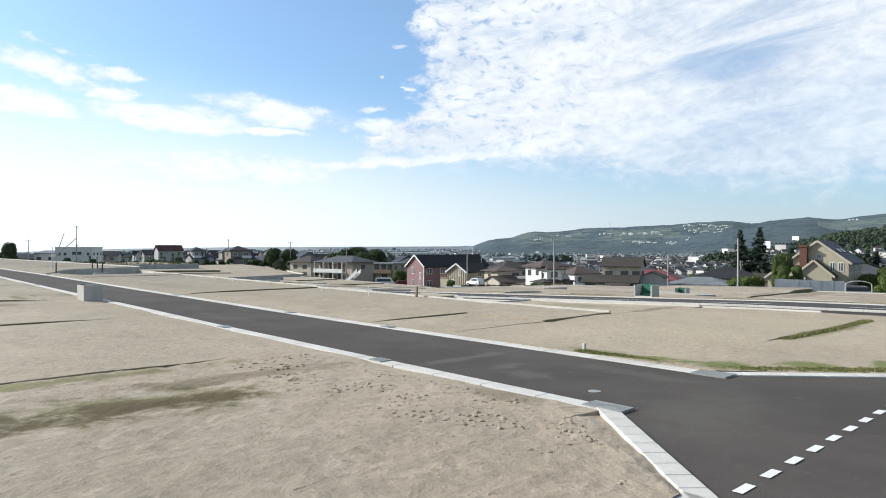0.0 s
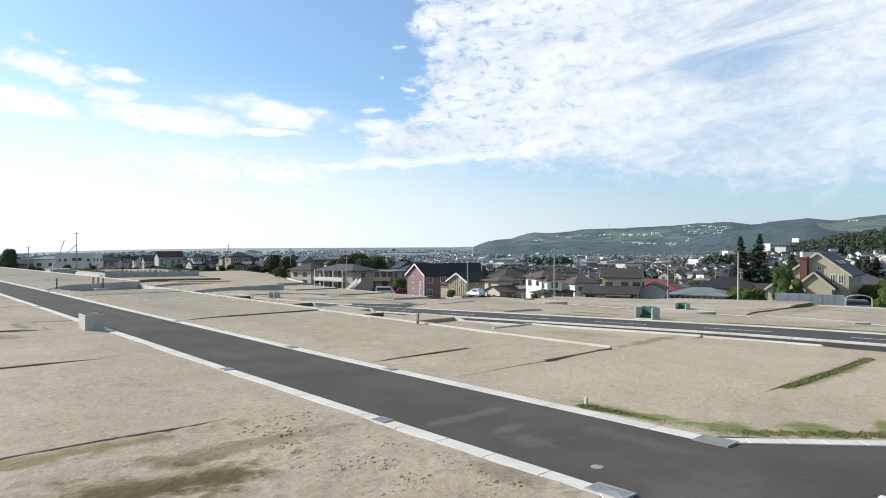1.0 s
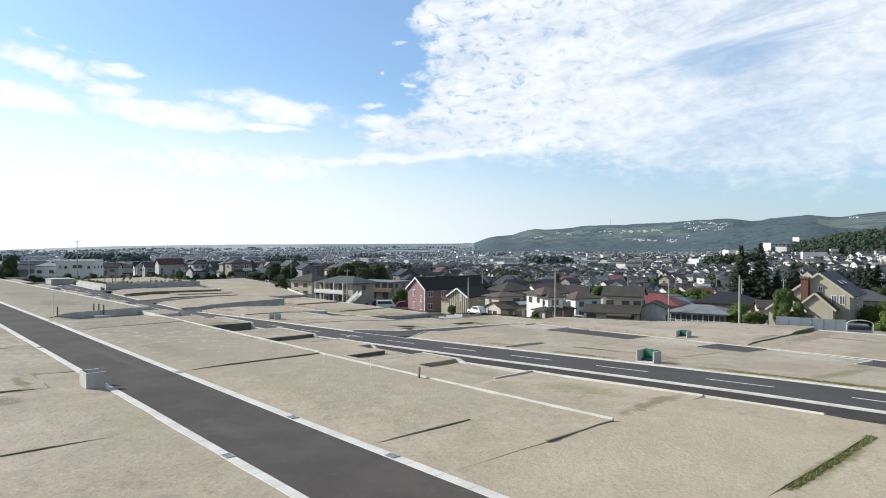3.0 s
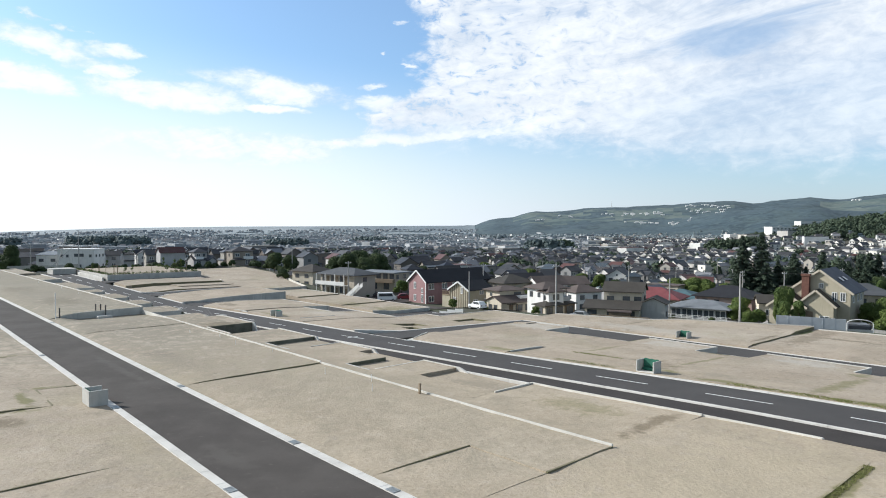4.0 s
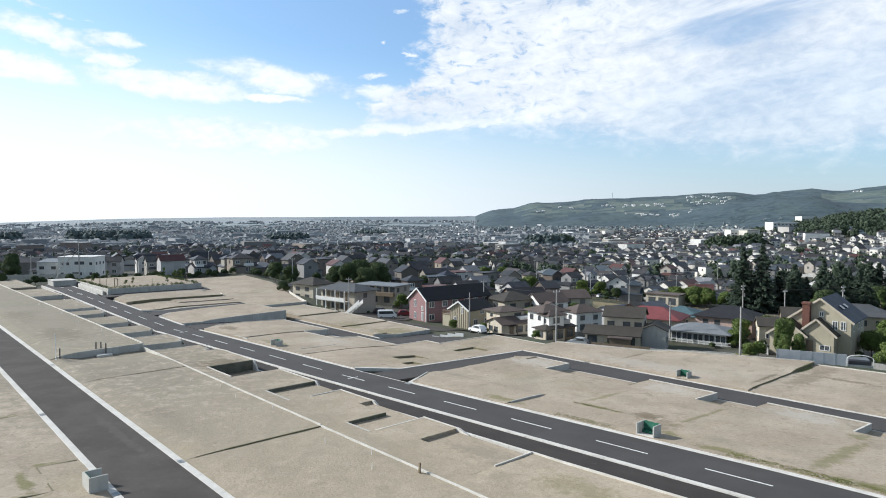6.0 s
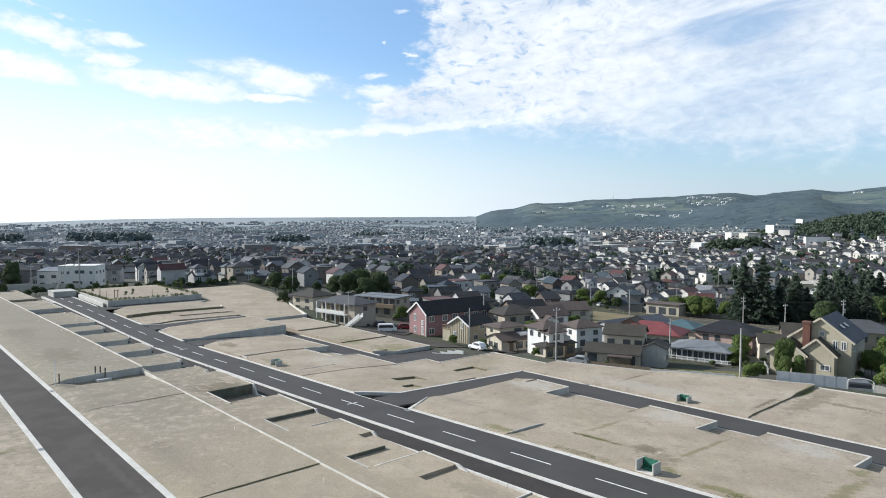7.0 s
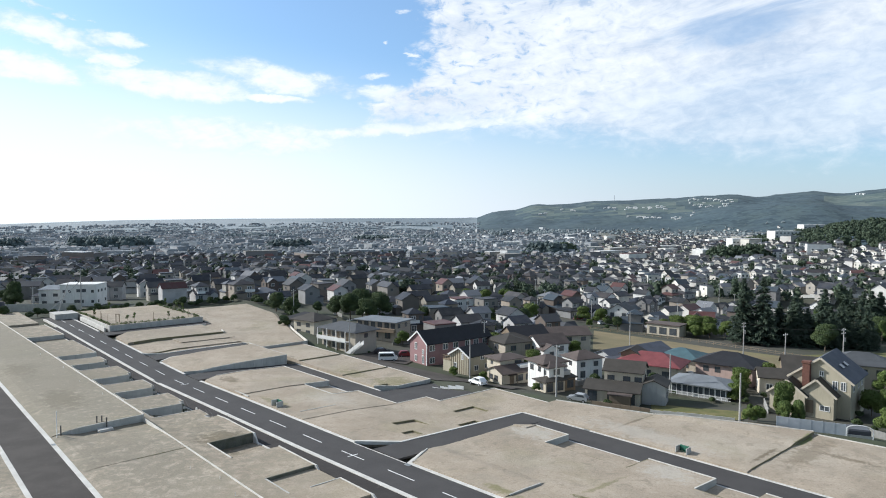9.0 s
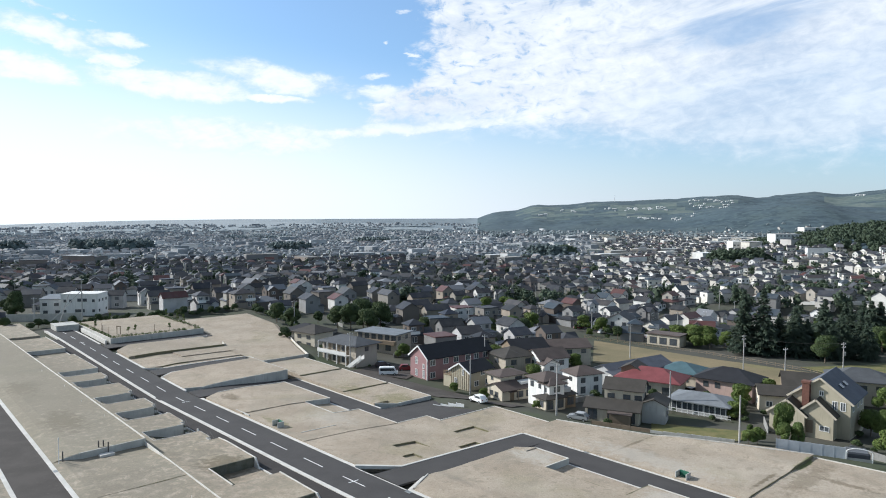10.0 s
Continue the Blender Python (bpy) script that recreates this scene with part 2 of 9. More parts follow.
# weeds, moss and damp marks on the plots: u, v, half length, half width, strength, colour
TAN = (0.44, 0.37, 0.265)
OLIVE = (0.205, 0.19, 0.145)
STAINS = ((42.0, 29.0, 30.0, 8.5, 0.32, DAMP), (155.0, 25.0, 130.0, 24.0, 0.7, OLIVE), (52.0, 23.0, 26.0, 2.6, 0.3, DAMP), (26.0, 30.0, 45.0, 30.0, 0.35, TAN), (11.0, 1.0, 8.0, 9.0, 0.4, DAMP), (14.0, 30.0, 7.0, 13.0, 0.5, TAN), (15.6, 5.0, 1.6, 3.6, 0.8, GREEN), (15.3, 5.0, 1.2, 3.0, 0.95, MOSS), (15.6, 1.4, 1.2, 2.6, 0.7, MOSS), (17.2, 8.0, 0.8, 4.0, 0.5, MOSS), (19.6, 4.0, 0.6, 6.0, 0.75, GREEN), (12.0, 19.5, 3.4, 0.55, 0.85, VERGE), (8.9, 19.9, 1.1, 1.0, 0.9, VERGE), (7.2, 21.6, 1.1, 1.0, 0.9, VERGE), (5.6, 24.0, 0.8, 2.0, 0.9, VERGE), (5.4, 30.0, 0.6, 6.0, 0.9, VERGE), (11.0, 12.0, 1.8, 0.9, 0.4, MOSS),
          (10.2, 33.0, 0.5, 5.5, 0.7, GREEN), (13.5, 53.0, 4.0, 1.0, 0.75, GREEN), (18.2, 60.0, 0.8, 7.5, 0.6, GREEN), (25.0, 53.0, 3.0, 0.9, 0.7, GREEN), (48.5, 52.7, 3.0, 0.9, 0.65, GREEN),
          (32.5, 56.5, 2.4, 3.0, 0.4, MOSS), (40.0, 57.8, 3.0, 0.5, 0.7, GREEN), (42.3, 62.5, 0.5, 4.0, 0.5, GREEN), (100.0, 53.5, 5.0, 1.2, 0.5, GREEN), (121.0, 55.0, 4.0, 1.6, 0.5, MOSS), (102.5, 80.0, 5.0, 4.5, 0.5, GREEN), (113.0, 78.0, 5.0, 2.5, 0.45, GREEN),
          (84.0, 37.0, 3.5, 3.5, 0.5, MOSS), (28.0, 38.0, 4.0, 2.0, 0.4, GREEN), (32.0, 93.0, 2.0, 9.0, 0.4, MOSS), (86.0, 22.0, 3.0, 1.5, 0.45, DAMP), (60.0, 22.0, 6.0, 1.6, 0.4, DAMP), (38.0, 39.0, 4.0, 2.0, 0.55, DAMP), (112.0, 25.0, 7.0, 3.0, 0.35, MOSS), (138.0, 24.0, 7.0, 3.0, 0.3, MOSS), (125.0, 25.5, 28.0, 7.0, 0.35, DAMP), (175.0, 25.0, 30.0, 8.0, 0.35, DAMP), (140.0, 36.0, 60.0, 7.0, 0.5, DAMP), (185.0, 64.0, 40.0, 16.0, 0.4, DAMP), (100.0, 2.0, 34.0, 12.0, 0.5, DAMP), (80.0, 25.5, 14.0, 4.0, 0.4, DAMP), (70.0, 4.0, 16.0, 6.0, 0.4, DAMP), (102.0, 3.0, 20.0, 7.0, 0.5, GREEN), (63.5, 22.0, 1.6, 1.6, 0.75, DAMP), (81.0, 22.6, 2.4, 2.2, 0.75, DAMP), (31.4, 63.0, 0.35, 6.5, 0.6, GREEN), (34.6, 58.6, 1.6, 1.8, 0.6, MOSS), (30.2, 54.4, 1.0, 0.9, 0.7, GREEN), (34.2, 98.5, 0.6, 4.0, 0.85, VERGE), (28.0, 94.8, 4.5, 0.7, 0.5, MOSS), (35.4, 88.0, 0.4, 4.5, 0.6, MOSS), (19.0, 68.0, 1.2, 1.5, 0.6, GREEN), (54.6, 88.0, 0.4, 6.0, 0.5, MOSS), (50.0, 5.0, 0.7, 5.0, 0.8, GREEN), (53.0, 9.4, 3.2, 0.5, 0.75, GREEN), (56.0, 11.0, 0.5, 1.8, 0.7, GREEN), (71.3, 9.0, 0.6, 5.0, 0.6, GREEN), (47.5, 7.6, 1.6, 1.0, 0.55, MOSS), (22.0, 37.5, 0.8, 4.0, 0.5, MOSS),
          (40.0, 72.0, 4.0, 3.0, 0.5, CHALK), (25.0, 72.0, 4.0, 3.0, 0.5, CHALK), (60.0, 72.0, 4.0, 3.0, 0.5, CHALK), (50.0, 84.0, 12.0, 3.0, 0.4, CHALK), (96.0, 62.0, 6.0, 4.0, 0.3, CHALK))
SOIL = material("dry_soil", (0.400, 0.334, 0.261), (0.323, 0.266, 0.203), 0.95, 0.13, 5.0, 0.30, 0.8, stains=STAINS,
                spots=((0.07, 0.52, 0.68, 0.5, (0.265, 0.232, 0.145)), (0.9, 0.55, 0.70, 0.35, (0.46, 0.405, 0.325)), (2.2, 0.54, 0.68, 0.45, (0.225, 0.185, 0.130)), (0.035, 0.5, 0.7, 0.4, (0.45, 0.40, 0.33)), (0.24, 0.54, 0.68, 0.45, (0.235, 0.205, 0.158)), (0.55, 0.60, 0.66, 0.4, (0.20, 0.172, 0.13)), (4.0, 0.60, 0.66, 0.6, (0.20, 0.156, 0.105)), (10.0, 0.59, 0.66, 0.5, (0.19, 0.150, 0.102)), (6.0, 0.60, 0.66, 0.4, (0.52, 0.45, 0.34)), (0.11, 0.52, 0.64, 0.35, (0.275, 0.242, 0.19))))
DUST = (0.15, 0.14, 0.125)
ASPHALT = material("asphalt", (0.077, 0.068, 0.062), (0.096, 0.086, 0.078), 0.88, 0.25, 28.0, 0.28, 0.35, stains=((15.6, 15.2, 0.35, 3.2, 0.5, DUST), (12.4, 14.6, 0.8, 0.7, 0.5, DUST), (13.7, 15.2, 0.4, 0.8, 0.5, DUST), (7.0, 14.0, 1.6, 2.4, 0.3, DUST), (10.5, 17.0, 2.5, 0.5, 0.3, DUST), (33.0, 15.0, 4.0, 0.8, 0.2, DUST), (60.0, 17.5, 9.0, 0.5, 0.25, DUST), (24.0, 49.8, 4.0, 0.4, 0.3, DUST)), spots=((0.6, 0.62, 0.76, 0.35, (0.13, 0.117, 0.104)), (0.15, 0.5, 0.68, 0.35, (0.062, 0.055, 0.050)), (2.4, 0.62, 0.70, 0.4, (0.135, 0.122, 0.108))))
ASPHALT.node_tree.nodes["Principled BSDF"].inputs["Specular IOR Level"].default_value = 0.12
ASPHALT_NEW = material("fresh_asphalt", (0.056, 0.052, 0.051), (0.066, 0.062, 0.060), 0.88, 0.25, 28.0, 0.22, 0.3, spots=((0.6, 0.66, 0.78, 0.3, (0.11, 0.10, 0.09)), (0.08, 0.5, 0.7, 0.3, (0.075, 0.070, 0.066))))
PAVING = material("dark_pavement_asphalt", (0.036, 0.031, 0.029), (0.046, 0.040, 0.037), 0.9, 0.3, 26.0, 0.25, 0.3, spots=((0.9, 0.62, 0.75, 0.4, (0.10, 0.09, 0.075)),))
KERB = material("kerb_concrete", (0.62, 0.60, 0.56), (0.53, 0.51, 0.47), 0.9, 0.6, 14.0, 0.14, 0.2, spots=((1.7, 0.6, 0.75, 0.3, (0.35, 0.32, 0.27)),))
CONCRETE = material("wall_concrete", (0.50, 0.49, 0.455), (0.42, 0.41, 0.38), 0.9, 0.5, 11.0, 0.12, 0.2, spots=((0.8, 0.6, 0.75, 0.25, (0.28, 0.28, 0.26)),), streaks=0.25)
# Step faces: their shade is put into the colour, with weed green.
STEP_WALL = material("shade_dark_step", (0.20, 0.18, 0.115), (0.16, 0.15, 0.085), 0.95, 0.6, 8.0, 0.3, 0.5)
# Dark green concrete; on the bay walls the colour carries their shade.
DARK_GREEN_WALL = material("dark_green_concrete", (0.10, 0.105, 0.075), (0.16, 0.155, 0.125), 0.95, 0.5, 8.0, 0.3, 0.3, streaks=0.4)
LOW_WALL = material("pale_wall_concrete", (0.64, 0.615, 0.56), (0.54, 0.515, 0.46), 0.9, 0.6, 14.0, 0.14, 0.2, spots=((1.7, 0.6, 0.75, 0.3, (0.30, 0.27, 0.22)),))
PAINT = material("road_paint", (0.80, 0.80, 0.78), (0.70, 0.70, 0.68), 0.75, 1.2, 20.0, 0.12, 0.05)
GRATE = material("steel_grating", (0.40, 0.41, 0.40), (0.33, 0.34, 0.33), 0.5, 2.0, 40.0, 0.2, 0.1, 0.6)
NET = material("green_net", (0.025, 0.11, 0.07), (0.03, 0.14, 0.095), 0.8, 2.0, 30.0, 0.25, 0.2)
LAWN = material("green_grass", (0.105, 0.115, 0.04), (0.175, 0.155, 0.065), 0.95, 0.4, 6.0, 0.4, 0.6)
FIELD = material("dry_field", (0.235, 0.185, 0.105), (0.17, 0.145, 0.08), 0.95, 0.06, 2.5, 0.3, 0.5, spots=((0.04, 0.55, 0.7, 0.6, (0.16, 0.18, 0.06)),))
LAND = material("suburban_land", (0.052, 0.060, 0.036), (0.085, 0.08, 0.068), 0.95, 0.02, 0.25, 0.3, 0.4, spots=((0.006, 0.55, 0.65, 0.5, (0.25, 0.27, 0.13)), (0.05, 0.55, 0.7, 0.5, (0.06, 0.085, 0.035))))
# Far ground colours hold the haze: bluer hills, paler plain.
WOODLAND = material("haze_blue_forest", (0.048, 0.076, 0.096), (0.066, 0.098, 0.116), 1.0, 0.006, 0.05, 0.5, 0.0, spots=((0.005, 0.48, 0.60, 0.6, (0.080, 0.112, 0.115)), (0.02, 0.48, 0.62, 0.75, (0.036, 0.058, 0.072)), (0.05, 0.48, 0.64, 0.6, (0.080, 0.112, 0.115))))
PLAIN = material("haze_tinted_plain", (0.255, 0.292, 0.312), (0.30, 0.332, 0.348), 1.0, 0.004, 0.03, 0.25, 0.0, spots=((0.0016, 0.47, 0.56, 0.55, (0.185, 0.222, 0.242)), (0.0035, 0.50, 0.60, 0.5, (0.21, 0.245, 0.255)), (0.008, 0.50, 0.60, 0.5, (0.165, 0.20, 0.215)), (0.012, 0.58, 0.62, 0.5, (0.34, 0.36, 0.345)), (0.021, 0.55, 0.62, 0.5, (0.175, 0.21, 0.225))))
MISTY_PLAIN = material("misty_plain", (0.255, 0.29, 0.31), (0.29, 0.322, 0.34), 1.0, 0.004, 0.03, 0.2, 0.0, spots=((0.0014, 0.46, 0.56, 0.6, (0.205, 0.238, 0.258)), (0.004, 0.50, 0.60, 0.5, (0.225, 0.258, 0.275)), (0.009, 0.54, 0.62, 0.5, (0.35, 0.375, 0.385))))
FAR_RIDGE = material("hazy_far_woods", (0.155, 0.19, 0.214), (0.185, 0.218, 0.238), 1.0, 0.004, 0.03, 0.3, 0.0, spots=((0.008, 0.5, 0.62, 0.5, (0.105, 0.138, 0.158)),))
TERRACE = material("haze_blue_fields", (0.088, 0.125, 0.122), (0.135, 0.165, 0.15), 1.0, 0.012, 0.06, 0.35, 0.0, spots=((0.02, 0.52, 0.62, 0.7, (0.07, 0.10, 0.095)),))
BARK = material("bark", (0.10, 0.075, 0.055), (0.16, 0.13, 0.10), 0.95, 2.0, 25.0, 0.3, 0.5)
STAKE = material("weathered_wood", (0.23, 0.17, 0.11), (0.30, 0.24, 0.17), 0.9, 2.0, 30.0, 0.25, 0.3)
POLE = material("pole_concrete", (0.42, 0.41, 0.39), (0.36, 0.35, 0.34), 0.85, 0.5, 12.0, 0.1, 0.1)
METAL = material("galvanised_steel", (0.50, 0.51, 0.52), (0.42, 0.43, 0.44), 0.45, 1.0, 18.0, 0.12, 0.05, 0.7)
RUBBER = material("tyre_rubber", (0.02, 0.02, 0.02), None, 0.85, 3.0, 30.0, 0.2, 0.1)
GLASS = material("dark_window_glass", (0.07, 0.08, 0.09), (0.10, 0.11, 0.12), 0.18, 0.8, 3.0, 0.2, 0.0)
GLASS.node_tree.nodes["Principled BSDF"].inputs["Specular IOR Level"].default_value = 0.6
FRAME_WHITE = material("white_window_frame", (0.75, 0.75, 0.73), None, 0.5, 1.0, 20.0, 0.08, 0.0)
FRAME_DARK = material("dark_window_frame", (0.09, 0.085, 0.08), None, 0.5, 1.0, 20.0, 0.1, 0.0)
CABLE = material("black_cable", (0.03, 0.03, 0.03), None, 0.6, 1.0, 20.0, 0.1, 0.0)


def foliage(name, a, b):
    return material(name, a, b, 0.8, 0.5, 3.0, 0.45, 0.0)


LEAF = foliage("broad_leaves", (0.065, 0.105, 0.03), (0.11, 0.15, 0.042))
LEAF_DARK = foliage("dark_leaves", (0.045, 0.072, 0.03), (0.078, 0.108, 0.04))
NEEDLES = foliage("conifer_needles", (0.040, 0.060, 0.042), (0.060, 0.085, 0.055))
LEAF_BRIGHT = foliage("bright_leaves", (0.085, 0.13, 0.03), (0.13, 0.17, 0.045))
GRASS = foliage("olive_grass_blades", (0.16, 0.175, 0.055), (0.22, 0.22, 0.085))
OLD_STRAW = foliage("brown_grass_blades", (0.20, 0.16, 0.10), (0.27, 0.22, 0.14))


def wall_paint(name, c, streaks=0.2):
    return material(name, c, tuple(k * 0.9 for k in c), 0.85, 0.4, 8.0, 0.08, 0.1, streaks=streaks)


def roof_tile(name, c, rough=0.75):
    m = material(name, c, tuple(k * 0.8 for k in c), rough, 0.5, 7.0, 0.2, 0.3)
    return m


W_WHITE, W_CREAM, W_BEIGE = wall_paint("white_render", (0.74, 0.73, 0.70)), wall_paint("cream_render", (0.56, 0.50, 0.40)), wall_paint("beige_render", (0.44, 0.39, 0.32))
W_YELLOW, W_GREY, W_BROWN = wall_paint("yellow_siding", (0.47, 0.42, 0.315)), wall_paint("grey_siding", (0.42, 0.42, 0.42)), wall_paint("brown_siding", (0.22, 0.17, 0.12))
W_PINK, W_ROSE = wall_paint("pink_siding", (0.31, 0.185, 0.185), 0.1), wall_paint("dusky_pink_render", (0.52, 0.38, 0.33))
W_BRICK = material("chimney_brick", (0.18, 0.085, 0.065), (0.13, 0.065, 0.05), 0.9, 3.0, 16.0, 0.25, 0.3)
R_DARK, R_GREY, R_BROWN = roof_tile("dark_roof", (0.024, 0.025, 0.03)), roof_tile("grey_roof", (0.085, 0.09, 0.097)), roof_tile("brown_roof", (0.115, 0.09, 0.08))
R_RED, R_TEAL, R_BLUE = roof_tile("red_roof", (0.21, 0.062, 0.066)), roof_tile("teal_roof", (0.075, 0.135, 0.155)), roof_tile("slate_blue_roof", (0.095, 0.105, 0.13))
R_METAL = roof_tile("pale_metal_roof", (0.19, 0.205, 0.22), 0.6)
SHEET = material("pale_sheet_metal", (0.44, 0.47, 0.50), (0.38, 0.41, 0.44), 0.6, 0.6, 9.0, 0.08, 0.05)
R_MOSS = roof_tile("weathered_brown_roof", (0.065, 0.058, 0.05))
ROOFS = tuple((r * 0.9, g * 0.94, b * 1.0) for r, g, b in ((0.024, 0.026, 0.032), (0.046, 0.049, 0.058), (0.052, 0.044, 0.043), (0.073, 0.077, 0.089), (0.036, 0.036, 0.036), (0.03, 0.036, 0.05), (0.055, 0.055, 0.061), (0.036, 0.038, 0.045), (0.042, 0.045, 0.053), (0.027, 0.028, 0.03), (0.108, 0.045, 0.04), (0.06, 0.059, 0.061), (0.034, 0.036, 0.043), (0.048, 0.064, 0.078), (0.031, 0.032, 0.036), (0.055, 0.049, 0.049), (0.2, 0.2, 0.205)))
WALLS = ((0.46, 0.46, 0.45), (0.30, 0.285, 0.25), (0.24, 0.235, 0.225), (0.66, 0.66, 0.65), (0.18, 0.165, 0.15), (0.33, 0.325, 0.31), (0.27, 0.265, 0.265), (0.40, 0.385, 0.35), (0.16, 0.16, 0.165), (0.28, 0.235, 0.21))
# Walls darker left, paler right: shaded and sunlit sides are in the colour.
PALE_WALLS = ((0.72, 0.71, 0.68), (0.60, 0.57, 0.51), (0.50, 0.48, 0.45), (0.76, 0.75, 0.73), (0.36, 0.33, 0.29), (0.68, 0.66, 0.62), (0.56, 0.54, 0.52), (0.74, 0.71, 0.64))
TOWN_ROOF, TOWN_WALL = material("town_roof", (0.1, 0.1, 0.1), None, 0.6, 0.3, 4.0, 0.2, 0.1, palette=ROOFS), material("town_wall", (0.5, 0.5, 0.5), None, 0.85, 0.3, 5.0, 0.1, 0.0, palette=((0.40, 0.395, 0.38), (0.23, 0.215, 0.195), (0.34, 0.32, 0.285), (0.15, 0.135, 0.12), (0.46, 0.45, 0.445), (0.26, 0.24, 0.205), (0.20, 0.195, 0.19), (0.31, 0.265, 0.22), (0.58, 0.57, 0.55), (0.13, 0.105, 0.09), (0.25, 0.25, 0.25)))
TOWN_PALE = material("pale_town_wall", (0.6, 0.6, 0.6), None, 0.85, 0.3, 5.0, 0.1, 0.0, palette=PALE_WALLS)
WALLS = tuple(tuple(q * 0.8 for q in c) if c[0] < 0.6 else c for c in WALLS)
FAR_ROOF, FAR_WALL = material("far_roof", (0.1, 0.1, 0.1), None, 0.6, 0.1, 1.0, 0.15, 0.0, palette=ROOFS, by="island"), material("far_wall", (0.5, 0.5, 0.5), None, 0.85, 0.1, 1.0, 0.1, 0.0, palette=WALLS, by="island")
# Far roofs and walls paled and blued: haze is put into the colour.
HAZY_ROOF = material("haze_tinted_far_roof", (0.1, 0.1, 0.1), None, 0.8, 0.1, 1.0, 0.1, 0.0, palette=((0.165, 0.19, 0.21), (0.21, 0.23, 0.25), (0.19, 0.20, 0.212), (0.25, 0.265, 0.28), (0.15, 0.175, 0.195), (0.255, 0.235, 0.23)), by="island")
HAZY_WALL = material("haze_tinted_far_wall", (0.4, 0.4, 0.4), None, 0.85, 0.1, 1.0, 0.08, 0.0, palette=((0.33, 0.35, 0.37), (0.27, 0.29, 0.31), (0.43, 0.44, 0.45), (0.66, 0.66, 0.65), (0.30, 0.315, 0.33), (0.25, 0.265, 0.285)), by="island")
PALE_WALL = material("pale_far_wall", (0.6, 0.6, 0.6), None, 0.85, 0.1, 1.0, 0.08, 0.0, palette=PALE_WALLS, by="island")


# ---- mesh helpers ----
def part(name, bm, mat, parent=None, label="", at=None):
    """Link a bmesh (or a finished mesh) as one object under a thing."""
    if isinstance(bm, bmesh.types.BMesh):
        me = bpy.data.meshes.new(name)
        bm.normal_update()
        bm.to_mesh(me)
        bm.free()
    else:
        me = bm
    if mat is not None and not me.materials:
        me.materials.append(mat)
    ob = new(name, me)
    if parent is not None:
        ob.parent = parent
    if at is not None:
        ob.matrix_basis = at
    return tagged(ob, label=label)


def thing(name, m, label, category, group="", kind=""):
    ob = new(name)
    ob.matrix_basis = m
    return tagged(ob, label, category, group, kind)


def box(bm, x0, x1, y0, y1, z0, z1, bevel=0.0):
    vs = [bm.verts.new((x, y, z)) for z in (z0, z1) for x, y in ((x0, y0), (x1, y0), (x1, y1), (x0, y1))]
    fs = [bm.faces.new([vs[i] for i in q]) for q in ((3, 2, 1, 0), (4, 5, 6, 7), (0, 1, 5, 4), (1, 2, 6, 5), (2, 3, 7, 6), (3, 0, 4, 7))]
    if bevel:
        edges = {e for f in fs for e in f.edges}
        bmesh.ops.bevel(bm, geom=list(edges), offset=bevel, segments=1, affect="EDGES")
    return bm


def boxed(*a, **k):
    return box(bmesh.new(), *a, **k)


def tube(bm, a, b, r0, r1, n=8):
    a, b = Vector(a), Vector(b)
    q = (b - a).to_track_quat("Z", "Y").to_matrix()
    rings = []
    for p, r in ((a, r0), (b, r1)):
        rings.append([bm.verts.new(p + q @ Vector((r * math.cos(2 * math.pi * i / n), r * math.sin(2 * math.pi * i / n), 0))) for i in range(n)])
    for i in range(n):
        bm.faces.new((rings[0][i], rings[0][(i + 1) % n], rings[1][(i + 1) % n], rings[1][i]))
    bm.faces.new(rings[1])
    bm.faces.new(rings[0][::-1])
    return bm


def ramp(x, knots):
    """Straight lines between knots."""
    if x <= knots[0][0]:
        return knots[0][1]
    for (a, p), (b, q) in zip(knots, knots[1:]):
        if x <= b:
            return p + (q - p) * (x - a) / (b - a)
    return knots[-1][1]


# ---- the lie of the land ----
# Site coordinates: v across the roads, u along them; SITE turns (v, u, z) into the world.
TURN = 42.484
SITE = pose(0, 0, 0, 0, 0, TURN)
CO, SI = math.cos(radians(TURN)), math.sin(radians(TURN))


def to_site(x, y):
    return -SI * x + CO * y, CO * x + SI * y


def to_world(u, v):
    return -SI * u + CO * v, CO * u + SI * v


ROAD_2 = ((-60, 1.1), (19, -0.26), (58, -1.45), (77, -2.0), (105, -2.6), (130, -3.2), (150, -2.9), (205, -1.9), (240, -1.6))
EDGE = ((-60, 112), (30, 103.6), (40, 101.5), (55, 94), (70, 89.8), (84, 90), (90, 87), (131, 85), (140, 85.6), (147, 87.6), (160, 92), (193, 104), (232, 108))
BASE = ((-60, -1.8), (40, -2.2), (85, -3.0), (140, -3.2), (232, -1.8))
DROP = ((0, 0.2), (3, 0.5), (9, 2.0), (35, 3.4), (60, 4.6), (120, 7.8), (180, 11.5), (260, 14.0), (340, 16.5), (500, 17.5), (1000, 19), (1900, 20))
# the plain ends higher ahead than towards the sun, where the drop stands for bleaching glare: height at its far end by
# direction
PLAIN_END = ((-0.70, -24), (-0.49, 4), (-0.32, 15), (0.0, 22))


def road_2(u):
    return ramp(u, ROAD_2)


ROAD_1 = ((30, 0.0), (60, 0.16), (95, 0.38), (150, 0.50))


def road_1(u, v=0.0):
    return ramp(u, ROAD_1)


